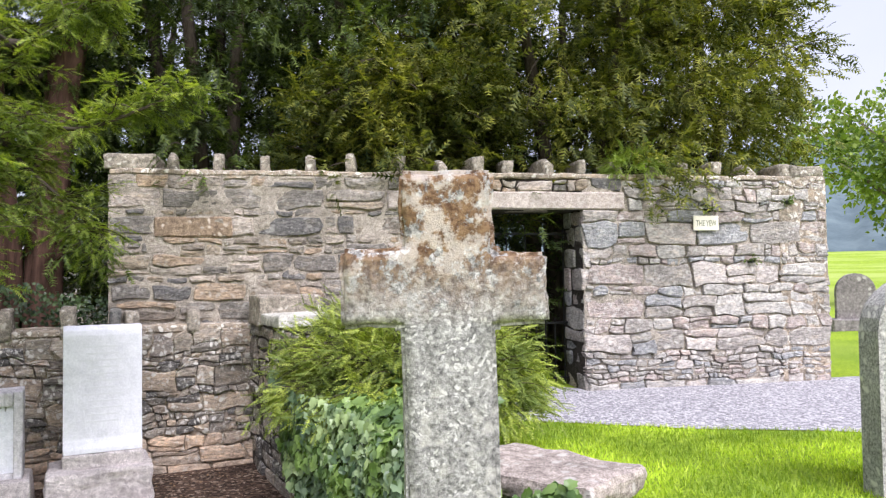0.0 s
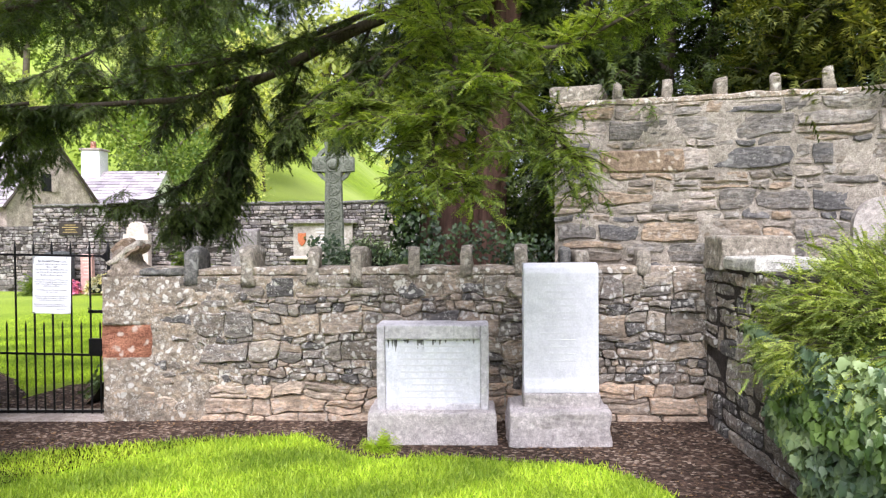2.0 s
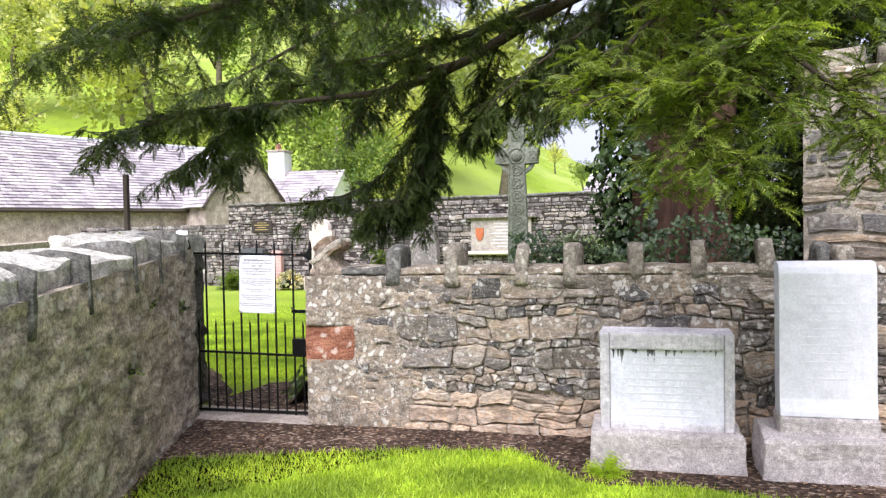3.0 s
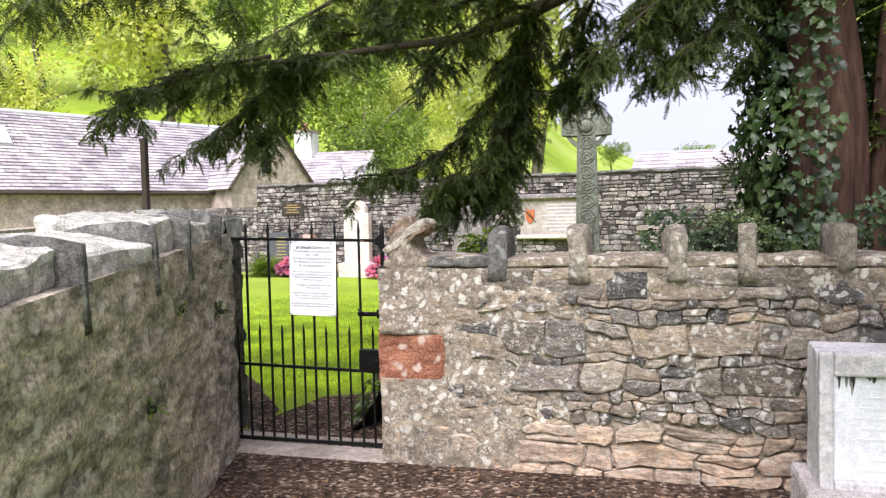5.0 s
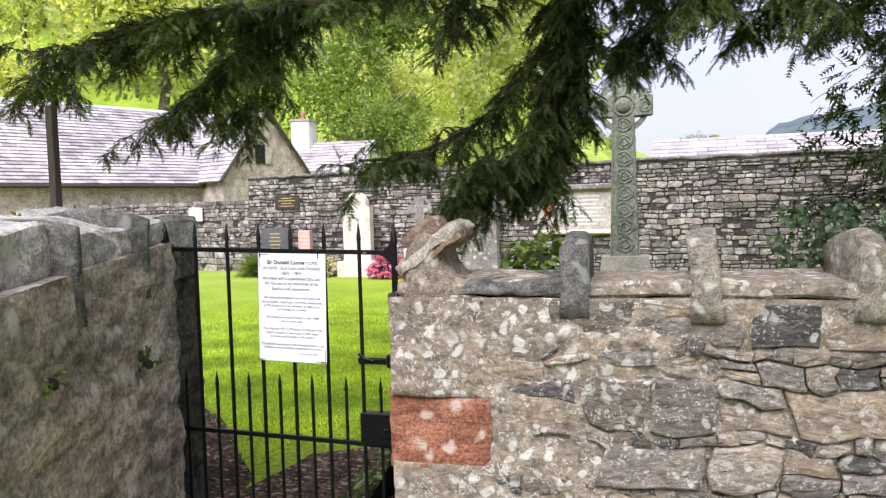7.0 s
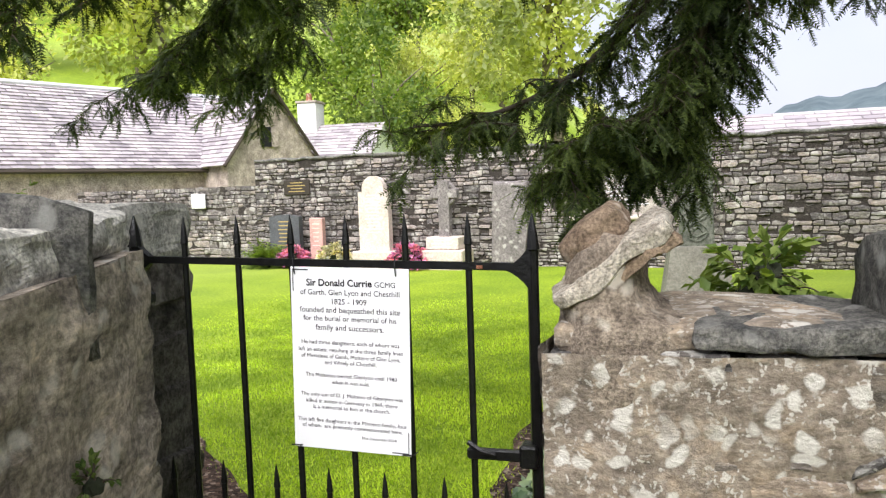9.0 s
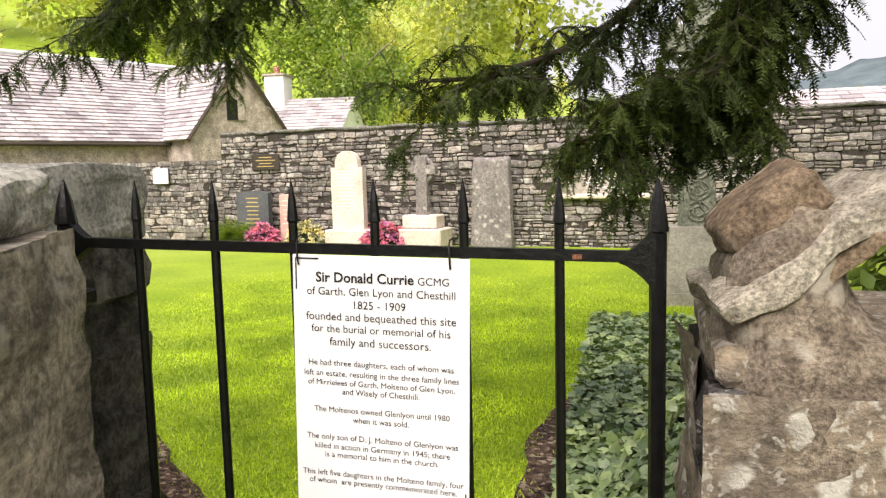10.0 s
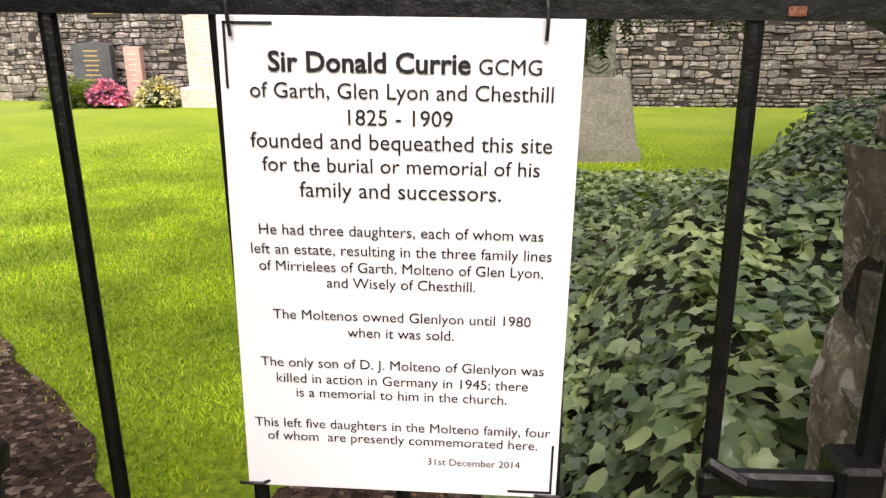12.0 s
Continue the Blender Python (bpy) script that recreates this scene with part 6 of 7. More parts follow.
bough(yew, [(-4.2, 7.65, 2.6), (-4.7, 7.8, 2.35), (-5.1, 7.95, 2.15), (-5.5, 8.05, 2.0)], 0.02, 0.005, 95, 0.36, YP, lo=0.0, droop=0.9)
bough(yew, [(-1.2, 7.55, 3.4), (-1.4, 7.7, 3.05), (-1.5, 7.8, 2.8), (-1.6, 7.8, 2.6)], 0.02, 0.005, 68, 0.36, YP, lo=0.2, droop=0.9)
bough(yew, [(-2.5, 7.85, 2.4), (-2.65, 7.9, 2.05), (-2.75, 7.92, 1.75), (-2.85, 7.92, 1.5)], 0.018, 0.005, 120, 0.3, YP, lo=0.0, droop=0.9)
bough(yew, [(-0.75, 7.4, 3.2), (-1.2, 7.25, 2.9), (-1.65, 7.2, 2.6), (-1.95, 7.2, 2.35)], 0.018, 0.004, 66, 0.32, YP, lo=0.15, droop=0.9)
bough(yew, [(-0.7, 7.35, 3.0), (-1.0, 7.2, 2.7), (-1.25, 7.15, 2.45), (-1.45, 7.15, 2.2)], 0.018, 0.004, 66, 0.3, YP, lo=0.15, droop=0.9)
# sprays that dangle against the sky beside the wheel cross
bough(yew, [(-0.75, 7.55, 3.4), (-1.2, 7.8, 3.0), (-1.7, 8.0, 2.68), (-2.1, 8.1, 2.42), (-2.4, 8.1, 2.25)], 0.02, 0.004, 84, 0.34, YP, lo=0.2, droop=0.9)
bough(yew, [(-0.7, 7.6, 3.1), (-1.0, 7.9, 2.8), (-1.4, 8.1, 2.5), (-1.65, 8.2, 2.33)], 0.018, 0.004, 60, 0.3, YP, lo=0.2, droop=0.9)
bough(yew, [(-1.9, 7.7, 3.05), (-2.1, 8.0, 2.8), (-2.2, 8.2, 2.55), (-2.35, 8.3, 2.3)], 0.018, 0.004, 76, 0.36, YP, lo=0.1, droop=0.9)
# denser skirts over the gate
bough(yew, [(-4.1, 7.7, 2.6), (-4.7, 8.2, 2.5), (-5.1, 8.8, 2.3), (-5.5, 9.2, 2.1)], 0.02, 0.005, 110, 0.42, YP, lo=0.25, droop=0.7)
bough(yew, [(-4.5, 7.6, 2.6), (-4.9, 7.4, 2.5), (-5.4, 7.3, 2.35), (-5.8, 7.3, 2.2)], 0.02, 0.005, 90, 0.4, YP, lo=0.15, droop=0.7)
bough(yew, [(-2.3, 7.75, 2.87), (-2.7, 7.6, 2.75), (-3.0, 7.5, 2.55), (-3.2, 7.5, 2.35)], 0.02, 0.005, 60, 0.34, YP, lo=0.1, droop=0.7)
# foliage over the long limb
bough(yew, [(-1.2, 7.8, 3.5), (-2.0, 7.95, 3.25), (-2.8, 8.05, 3.05), (-3.6, 8.1, 2.9), (-4.2, 8.1, 2.8)], 0.03, 0.006, 150, 0.45, YP, lo=0.1, droop=0.45)
bough(yew, [(-1.4, 7.5, 3.25), (-2.0, 7.45, 3.05), (-2.7, 7.4, 2.92), (-3.3, 7.35, 2.85)], 0.02, 0.005, 90, 0.3, YP, lo=0.1, droop=0.35)
# high boughs added out of view, only to shade the side wall and pier
bough(yew, [(-0.8, 7.6, 4.6), (-1.9, 6.4, 4.2), (-2.9, 5.2, 3.85), (-3.9, 4.2, 3.55), (-4.6, 3.6, 3.4)], 0.05, 0.01, 170, 0.6, YP, templates=MID, lo=0.25, droop=0.25)
bough(yew, [(-0.9, 7.6, 4.4), (-2.4, 6.8, 4.0), (-3.6, 5.7, 3.65), (-4.6, 5.0, 3.4), (-5.2, 4.5, 3.25)], 0.05, 0.01, 170, 0.6, YP, templates=MID, lo=0.25, droop=0.25)
# higher boughs out to the same side
bough(yew, [(-0.8, 7.6, 4.3), (-2.0, 7.5, 3.95), (-3.3, 7.3, 3.6), (-4.6, 7.0, 3.3), (-5.8, 6.7, 3.0)], 0.07, 0.012, 202, 0.8, YP, templates=MID, lo=0.15, droop=0.7, spacing=0.03)
bough(yew, [(-0.8, 7.6, 4.0), (-1.6, 6.9, 3.7), (-2.6, 6.4, 3.35), (-3.6, 6.1, 3.05), (-4.4, 6.0, 2.85)], 0.05, 0.01, 110, 0.5, YP, templates=MID, lo=0.15, droop=0.5, spacing=0.03)
bough(yew, [(-0.8, 7.7, 4.8), (-1.8, 8.4, 4.4), (-3.2, 9.0, 4.0), (-4.8, 9.6, 3.6), (-6.0, 9.8, 3.2)], 0.06, 0.01, 182, 0.9, YP, templates=MID, lo=0.1, droop=0.7, spacing=0.032)
# boughs reaching back over the burial ground
bough(yew, [(-0.75, 7.6, 3.7), (-0.9, 8.6, 3.6), (-1.3, 9.8, 3.7), (-1.6, 10.6, 3.65), (-1.8, 11.0, 3.55)], 0.05, 0.01, 141, 0.55, YP, lo=0.15, droop=0.9)
bough(yew, [(-0.6, 7.7, 3.6), (-0.2, 8.6, 3.4), (-0.3, 9.8, 3.1), (-0.7, 11.0, 2.8)], 0.05, 0.01, 162, 0.6, YP, lo=0.1, droop=0.8)
bough(yew, [(-0.7, 7.6, 3.2), (-1.1, 8.2, 3.2), (-1.4, 8.7, 3.1), (-1.6, 9.0, 3.0)], 0.03, 0.008, 90, 0.45, YP, lo=0.1, droop=0.8)
# dense dark heart above the trunks
for dz, dx, dy in ((3.2, 0.9, 0.2), (3.6, -0.2, -0.7), (4.2, 0.9, -0.7), (4.6, -0.9, -0.5), (3.5, 0.5, 0.9)):
    bough(yew, [(-0.5, 7.5, dz), (-0.5 + dx * 0.5, 7.5 + dy * 0.5, dz + 0.15), (-0.5 + dx, 7.5 + dy, dz + 0.1), (-0.5 + dx * 1.6, 7.5 + dy * 1.6, dz - 0.1)], 0.05, 0.012, 121, 0.75, YP, templates=MID, lo=0.05, spacing=0.032)
# the sunlit bough that hangs before the graves, sunlight put in its needle colour
LP = np.random.default_rng(5)
bough(yew, [(-0.3, 7.4, 3.5), (-0.4, 6.4, 3.25), (-0.5, 5.4, 2.9), (-0.5, 4.8, 2.55), (-0.45, 4.3, 2.15), (-0.5, 4.0, 1.85)], 0.04, 0.008, 145, 0.5, LP, material=M_YEW_SUNLIT, lo=0.4, droop=0.22)
bough(yew, [(-0.5, 5.2, 2.75), (-0.3, 4.7, 2.45), (0.0, 4.3, 2.25), (0.33, 4.2, 2.36), (0.62, 4.2, 2.52)], 0.02, 0.005, 72, 0.26, LP, material=M_YEW_SUNLIT, lo=0.25, droop=0.22)
bough(yew, [(-0.5, 4.7, 2.45), (-0.75, 4.4, 2.2), (-0.9, 4.3, 2.0), (-1.1, 4.25, 1.9)], 0.015, 0.004, 27, 0.24, LP, material=M_YEW_SUNLIT, lo=0.1, droop=0.22)
bough(yew, [(-0.45, 4.6, 2.35), (-0.2, 4.35, 2.05), (0.0, 4.3, 1.85), (0.15, 4.3, 1.7)], 0.015, 0.004, 60, 0.26, LP, material=M_YEW_SUNLIT, lo=0.1, droop=0.22)
bough(yew, [(-0.5, 4.5, 2.3), (-0.55, 4.25, 1.95), (-0.55, 4.1, 1.7), (-0.5, 4.05, 1.55)], 0.015, 0.004, 66, 0.3, LP, material=M_YEW_SUNLIT, lo=0.1, droop=0.22)
bough(yew, [(-0.4, 6.0, 3.15), (-0.55, 5.0, 3.0), (-0.6, 4.2, 2.85), (-0.55, 3.7, 2.65)], 0.02, 0.005, 84, 0.4, LP, material=M_YEW_SUNLIT, lo=0.35, droop=0.22)
bough(yew, [(-0.2, 6.2, 3.3), (-0.1, 5.3, 3.2), (0.0, 4.6, 3.05), (0.1, 4.2, 2.9)], 0.02, 0.005, 72, 0.4, LP, material=M_YEW_SUNLIT, lo=0.35, droop=0.22)
bough(yew, [(-0.5, 6.2, 3.0), (-1.0, 5.4, 3.0), (-1.6, 4.9, 3.0), (-2.2, 4.6, 2.95)], 0.02, 0.005, 84, 0.45, LP, material=M_YEW, lo=0.2, droop=0.22)


# ancient yews behind the high wall
def crown_yew(x, y, radius, z_lo, z_hi, n, material, seed, stems=5):
    rng = np.random.default_rng(seed)
    t = thing("enclosure_yew", "dense dark yew crown rising behind the high wall", "tree", pose(0, 0, 0), group="yews in the enclosure")
    ends = []
    for k in range(stems):
        a = 2 * math.pi * k / stems + rng.uniform(-0.4, 0.4)
        e = (x + math.cos(a) * radius * 0.7, y + math.sin(a) * radius * 0.6, z_hi * rng.uniform(0.75, 0.95))
        mid = (x + math.cos(a) * radius * 0.3, y + math.sin(a) * radius * 0.3, z_hi * 0.45)
        b = (x + math.cos(a) * 0.25, y + math.sin(a) * 0.25, 0.2)
        tm = trunk_mesh([b, mid, e], 0.11, 0.035, seed + k, sides=12, n=14)
        tm.materials[0] = M_LIMB
        part("trunk", tm, None, t)
        ends.append((mid, e))
    P, D, curves = [], [], []
    for k in range(n):
        a = rng.uniform(0, 2 * math.pi)
        f = rng.random()
        z = z_lo + (z_hi - z_lo) * f
        lump = 0.8 + 0.75 * noise.noise(Vector((math.cos(a) * 3.4 + seed, math.sin(a) * 3.4, z * 1.7)))
        rr = radius * lump * math.sqrt(max(0.05, 1 - (max(0, f - 0.45) / 0.62) ** 2)) * rng.uniform(0.72, 1.08)
        out = np.array([math.cos(a), math.sin(a), 0.1])
        p = np.array([x, y, z]) + out * rr * np.array([1, 1, 0])
        m = 7
        d = unit(out + rng.normal(0, 0.35, 3) + np.array([0, 0, 0.25]))
        pts = [p]
        for j in range(4):
            d = unit(d + np.array([0, 0, -0.2]))
            pts.append(pts[-1] + d * 0.11)
        curves.append(np.array(pts))
        for j in range(m):
            g = rng.random() * 3.9
            q = pts[int(g)] + (pts[int(g) + 1] - pts[int(g)]) * (g - int(g)) + rng.normal(0, 0.05, 3)
            P.append(q), D.append(unit(d + rng.normal(0, 0.55, 3)))
    twig_mesh("twig_tangle", curves[:300], t, 0.008)
    leaf_mass("crown", np.array(P), np.array(D), COARSE, material, t, rng, (0.85, 1.4))
    return t


crown_yew(1.5, 8.6, 1.9, 1.2, 6.6, 2100, M_YEW, 61)
crown_yew(3.4, 8.3, 2.0, 0.6, 6.8, 2200, M_YEW, 62)
crown_yew(5.0, 6.9, 1.75, 2.2, 6.0, 2000, M_YEW_GOLD, 63)
crown_yew(6.4, 6.5, 1.2, 2.5, 5.4, 1100, M_YEW_GOLD, 67, 3)
crown_yew(3.0, 6.9, 0.95, 2.3, 3.6, 800, M_YEW_GOLD, 64, 3)
crown_yew(0.9, 10.4, 1.6, 1.2, 6.5, 1200, M_YEW, 65)
crown_yew(4.6, 10.0, 2.0, 0.6, 6.0, 1100, M_YEW, 66)


# ---- shrub and ivy on the return wall ----
def heap(name, label, category, centre, radii, n, templates, material, seed, arch=0.35, s=(0.7, 1.3), per=9):
    """A shrub: arching shoots set thick with leaves over an uneven mound."""
    rng = np.random.default_rng(seed)
    t = thing(name, label, category, pose(*centre))
    P, D, curves = [], [], []
    c = np.array(radii)
    for i in range(n):
        o = unit(rng.normal(0, 1, 3))
        o[2] = abs(o[2]) * 1.1 - 0.15
        lump = 0.82 + 0.25 * noise.noise(Vector(o * 2.3) + Vector((seed, 0, 0)))
        p = o * c * lump * rng.uniform(0.72, 0.98)
        d = unit(o + np.array([rng.normal(0, 0.4), rng.normal(0, 0.4), 0.35]))
        L, pts = arch * rng.uniform(0.4, 1.1), [p]
        for j in range(5):
            d = unit(d + np.array([0, 0, -0.22]) + rng.normal(0, 0.06, 3))
            pts.append(pts[-1] + d * L / 5)
        curves.append(np.array(pts))
        for j in range(per):
            g = rng.random() * 4.9
            k = int(g)
            P.append(pts[k] + (pts[k + 1] - pts[k]) * (g - k))
            D.append(unit(d + rng.normal(0, 0.4, 3) + np.array([0, 0, 0.25])))
    twig_mesh("twig_tangle", curves[::2], t, 0.003)
    leaf_mass("leaves", np.array(P), np.array(D), templates, material, t, rng, s)
    # near-black ball inside the shrub, painted as the shade between its leaves
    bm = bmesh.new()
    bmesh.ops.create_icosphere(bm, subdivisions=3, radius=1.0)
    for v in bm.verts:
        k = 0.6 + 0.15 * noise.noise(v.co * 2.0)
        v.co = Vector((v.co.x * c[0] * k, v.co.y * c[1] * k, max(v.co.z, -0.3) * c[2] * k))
    part("inner_growth", bm, M_LEAF_SHADE, t)
    return t


SMALL = [oval_template(0.03, s) for s in range(2)]
FROND = [spray_template(0.085, 7, 0.017, 0.0085, s + 50, 0.1) for s in range(3)]
heap("golden_shrub", "sprawling yellow-green shrub spilling over the return wall", "shrub", (1.8, 4.15, 0.82), (0.82, 1.15, 0.56), 2500, FROND, M_BUSH, 3, 0.26, (0.7, 1.25), per=6)

IVY = [leaf_template(0.05, s) for s in range(5)]
IVY_BIG = [leaf_template(0.06, s + 9) for s in range(5)]


def ivy_on(name, label, surface, n, templates, material, seed, parent=None, s=(0.6, 1.25), lift=(0.0, 0.06), hang=0.6):
    """Ivy: overlapping leaves on a surface given as place and normal for two random numbers."""
    rng = np.random.default_rng(seed)
    P, D, N = [], [], []
    for i in range(n):
        p, nn = surface(rng.random(), rng.random(), rng)
        nn = unit(np.array(nn, float))
        P.append(np.array(p) + nn * rng.uniform(*lift))
        t = np.array([rng.normal(0, 0.6), rng.normal(0, 0.6), -hang])
        t = t - nn * (t @ nn) * 0.8
        D.append(unit(t + nn * 0.25))
        N.append(unit(nn + rng.normal(0, 0.5, 3) + np.array([0, 0, 0.25])))
    V, F = scatter(templates, np.array(P), np.array(D), np.array(N), rng.uniform(*s, n), rng)
    me = np_mesh(name, V, F, material)
    if parent is not None:
        ob = part(name, me, None, parent)
        ob["kind"] = "stuff"
        return ob
    return tagged(new(name, me), label, "ivy", kind="stuff")


def return_wall_ivy(a, b, rng):
    z = 0.04 + 0.8 * b
    edge = 5.15 - 0.75 * (1 - b) - 0.35 * noise.noise(Vector((b * 4, 2, 3)))
    y = edge - (edge - 2.6) * a
    bulge = 0.03 + 0.2 * smooth(0, 0.9, (edge - y)) * (0.6 + 0.5 * noise.noise(Vector((y * 2.5, z * 3, 1))))
    return (1.3 - bulge, y, z), (-1, -0.25 + rng.normal(0, 0.2), 0.35)


ivy_on("wall_ivy", "glossy dark ivy hanging over the return wall", return_wall_ivy, 4200, IVY, M_IVY, 11)


def ivy_shoulder(a, b, rng):
    y = 2.75 + 1.7 * a
    t = b * 1.9
    r = 0.36 + 0.1 * noise.noise(Vector((y * 2, t * 2, 5)))
    return (1.5 - r * math.cos(t) * 1.0, y, 0.5 + r * math.sin(t) * 1.1), (-math.cos(t), -0.2, math.sin(t))


ivy_on("terrace_ivy", "fresh green ivy mounded over the wall end", ivy_shoulder, 4200, IVY, M_IVY_BRIGHT, 12)
# near-black core under the ivy leaves, shade given as colour
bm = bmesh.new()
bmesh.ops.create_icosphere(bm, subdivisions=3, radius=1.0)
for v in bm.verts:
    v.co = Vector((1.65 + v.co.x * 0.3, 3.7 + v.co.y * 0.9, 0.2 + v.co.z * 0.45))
mound = part("ivy_core", bm, M_LEAF_SHADE, None)
tagged(mound, "near-black core painted as the shade under the ivy", "ivy", kind="stuff")


def path_ivy(a, b, rng):
    y = 1.6 + 1.9 * a
    z = 0.02 + 0.8 * b * (0.8 + 0.3 * noise.noise(Vector((y * 3, 1, 1))))
    return (1.32 + 0.22 * b + 0.1 * noise.noise(Vector((y * 3, z * 3, 4))) + 0.25 * (2.6 - y) * 0.3, y, z), (-1, -0.35, 0.5)


ivy_on("verge_ivy", "fresh green ivy creeping below the tomb slab", path_ivy, 4200, IVY, M_IVY_BRIGHT, 17)


# ivy on the yew's trunk
def trunk_ivy(a, b, rng):
    t, z = a * 2 * math.pi, 0.05 + 3.3 * b
    r = 0.25 + 0.13 * max(0, 0.5 + noise.noise(Vector((math.cos(t) * 1.5, math.sin(t) * 1.5, z * 1.4)))) + 0.22 * max(0, 0.9 - z) * rng.random()
    cx = -0.68 + 0.02 * z
    if math.cos(t - 2.6) < -0.55 and z > 0.9:
        t += 2.2
    return (cx + math.cos(t) * r, 7.4 + math.sin(t) * r, z), (math.cos(t), math.sin(t), 0.2)


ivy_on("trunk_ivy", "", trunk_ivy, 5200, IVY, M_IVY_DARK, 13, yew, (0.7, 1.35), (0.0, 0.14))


def wall_top_ivy(a, b, rng):
    x = -1.7 + 2.9 * a
    h = 0.34 * (0.5 + 0.8 * noise.noise(Vector((x * 1.7, 4, 2)))) * (0.4 if -1.4 < x < -0.9 else 1)
    z = 0.55 + (0.62 + max(0, h)) * b ** 0.6
    return (x, 6.62 + 0.4 * (1 - b) + rng.normal(0, 0.08), z), (rng.normal(0, 0.4), -1, 0.6)


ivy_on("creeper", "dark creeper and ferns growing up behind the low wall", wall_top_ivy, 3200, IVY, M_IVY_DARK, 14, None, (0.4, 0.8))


# low ivy mound inside the gate
def mound_z(x, y):
    return 0.58 * smooth(-3.42, -2.95, x + 0.12 * np.sin(y * 2.3)) * (1 - smooth(7.7, 9.3, y - 2.0 * (x + 2.75) + 0.2 * np.sin(x * 3))) * (0.85 + 0.2 * np.sin(x * 2.1 + y * 1.3) * np.cos(y * 1.7)) + 0.02


def mound_ivy(a, b, rng):
    x, y = -3.42 + 3.4 * a ** 1.3, 6.45 + 5.0 * b
    e = 0.03
    z = float(mound_z(x, y))
    n = (-(float(mound_z(x + e, y)) - z) / e, -(float(mound_z(x, y + e)) - z) / e, 1.0)
    return (x, y, z), n


ivy_on("ivy_mound", "thick dark green ivy mound beside the lawn", mound_ivy, 15000, IVY, M_IVY, 15, None, (0.65, 1.35), (0.0, 0.07), 0.3)


def wall_end_ivy(a, b, rng):
    x, y = -3.12 + 0.07 * a, 6.34 + 0.28 * rng.random()
    return (x, y, 0.02 + 0.66 * b * (0.85 + 0.3 * noise.noise(Vector((x * 6, 2, 1))))), (-0.5, -1, 0.45)


ivy_on("corner_ivy", "dark green ivy climbing the back of the wall end", wall_end_ivy, 420, IVY, M_IVY, 19, None, (0.55, 1.1), (0.0, 0.04))
# near-black sheet just below the mound's leaves, standing in for their shade
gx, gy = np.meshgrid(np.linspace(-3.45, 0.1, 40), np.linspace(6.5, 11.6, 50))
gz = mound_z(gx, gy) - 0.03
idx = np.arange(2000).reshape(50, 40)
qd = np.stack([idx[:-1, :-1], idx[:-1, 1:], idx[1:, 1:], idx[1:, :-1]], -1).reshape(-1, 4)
tagged(new("ivy_mound_core", np_mesh("ivy_mound_core", np.stack([gx, gy, gz], -1).reshape(-1, 3), qd, M_LEAF_SHADE, True)), "near-black sheet painted as the shade under the ivy mound", "ivy", kind="stuff")

# azaleas and flowers by the far memorials
FLOWER = [oval_template(0.05, s) for s in range(2)]
for x, dy, r, mt, lb in ((-9.35, 0.75, 0.32, M_PINK, "low pink azalea in flower by the headstones"), (-7.0, 0.75, 0.42, M_PINK, "round bright pink azalea bush in flower"), (-8.55, 0.6, 0.38, M_PALE_FLOWER, "pale cream flowering heather clump")):
    m_ = on_yard(x, dy).translation
    heap("azalea" if mt is M_PINK else "heather", lb, "shrub", (m_.x, m_.y, 0.12), (r, r * 0.8, r * 0.95), 260, FLOWER, mt, int(-x * 10), 0.1, (0.8, 1.5))
m_ = on_yard(-9.95, 0.7).translation
GRASSY = [spray_template(0.3, 5, 0.12, 0.02, 70, 0.05)]
heap("daffodil_clump", "clump of green daffodil leaves with yellow blooms", "plant", (m_.x, m_.y, 0.05), (0.22, 0.2, 0.25), 60, GRASSY, M_SPRING_DARK, 31, 0.15)
# weeds on the wall tops
for x, y, z, r, sd in ((-4.35, 6.05, 1.3, 0.08, 1), (-4.2, 5.6, 1.28, 0.05, 2)):
    heap("wall_weed", "small green weed rooted in the wall head", "plant", (x, y, z), (r, r, r), 40, SMALL, M_SPRING_DARK, sd + 40, 0.1, (0.5, 0.9))
for t_, z, sd in ((3.1, 0.62, 4), (3.5, 0.95, 5), (4.2, 0.85, 6)):
    p = LEFT @ Vector((t_, 0.03, z))
    heap("wall_fern", "small fern growing out of the damp wall", "plant", tuple(p), (0.03, 0.03, 0.04), 14, SMALL, M_SPRING_DARK, sd + 50, 0.05, (0.4, 0.7))
heap("grass_tuft", "pale green tuft of long grass before the gravestone", "plant", (-0.95, 5.33, 0.01), (0.07, 0.05, 0.03), 26, GRASSY, M_BLADE, 77, 0.03, (0.2, 0.4))


p = HIGH @ Vector((4.55, -0.22, 2.4))
heap("fern_clump", "bright green ferns growing along the high wall head", "fern", tuple(p), (0.42, 0.22, 0.13), 150, FROND, M_SPRING_DARK, 91, 0.2, (0.8, 1.4))
for u_, z_, sd in ((5.15, 2.02, 1), (5.95, 2.1, 2), (5.55, 1.55, 3)):
    heap("wall_fern", "small fern growing out of the wall face", "plant", tuple(HIGH @ Vector((u_, 0.03, z_))), (0.05, 0.04, 0.05), 18, SMALL, M_SPRING_DARK, sd + 95, 0.06, (0.5, 0.9))
heap("cotoneaster", "dense small-leaved dark green shrub behind the coping", "shrub", (-1.2, 6.68, 1.12), (0.3, 0.18, 0.24), 420, SMALL, M_IVY, 93, 0.08, (0.4, 0.8), per=7)
heap("nettle_clump", "fresh green nettles behind the low wall", "plant", (-2.6, 6.58, 1.0), (0.12, 0.12, 0.3), 70, SMALL, M_SPRING_DARK, 94, 0.1, (1.0, 1.8))


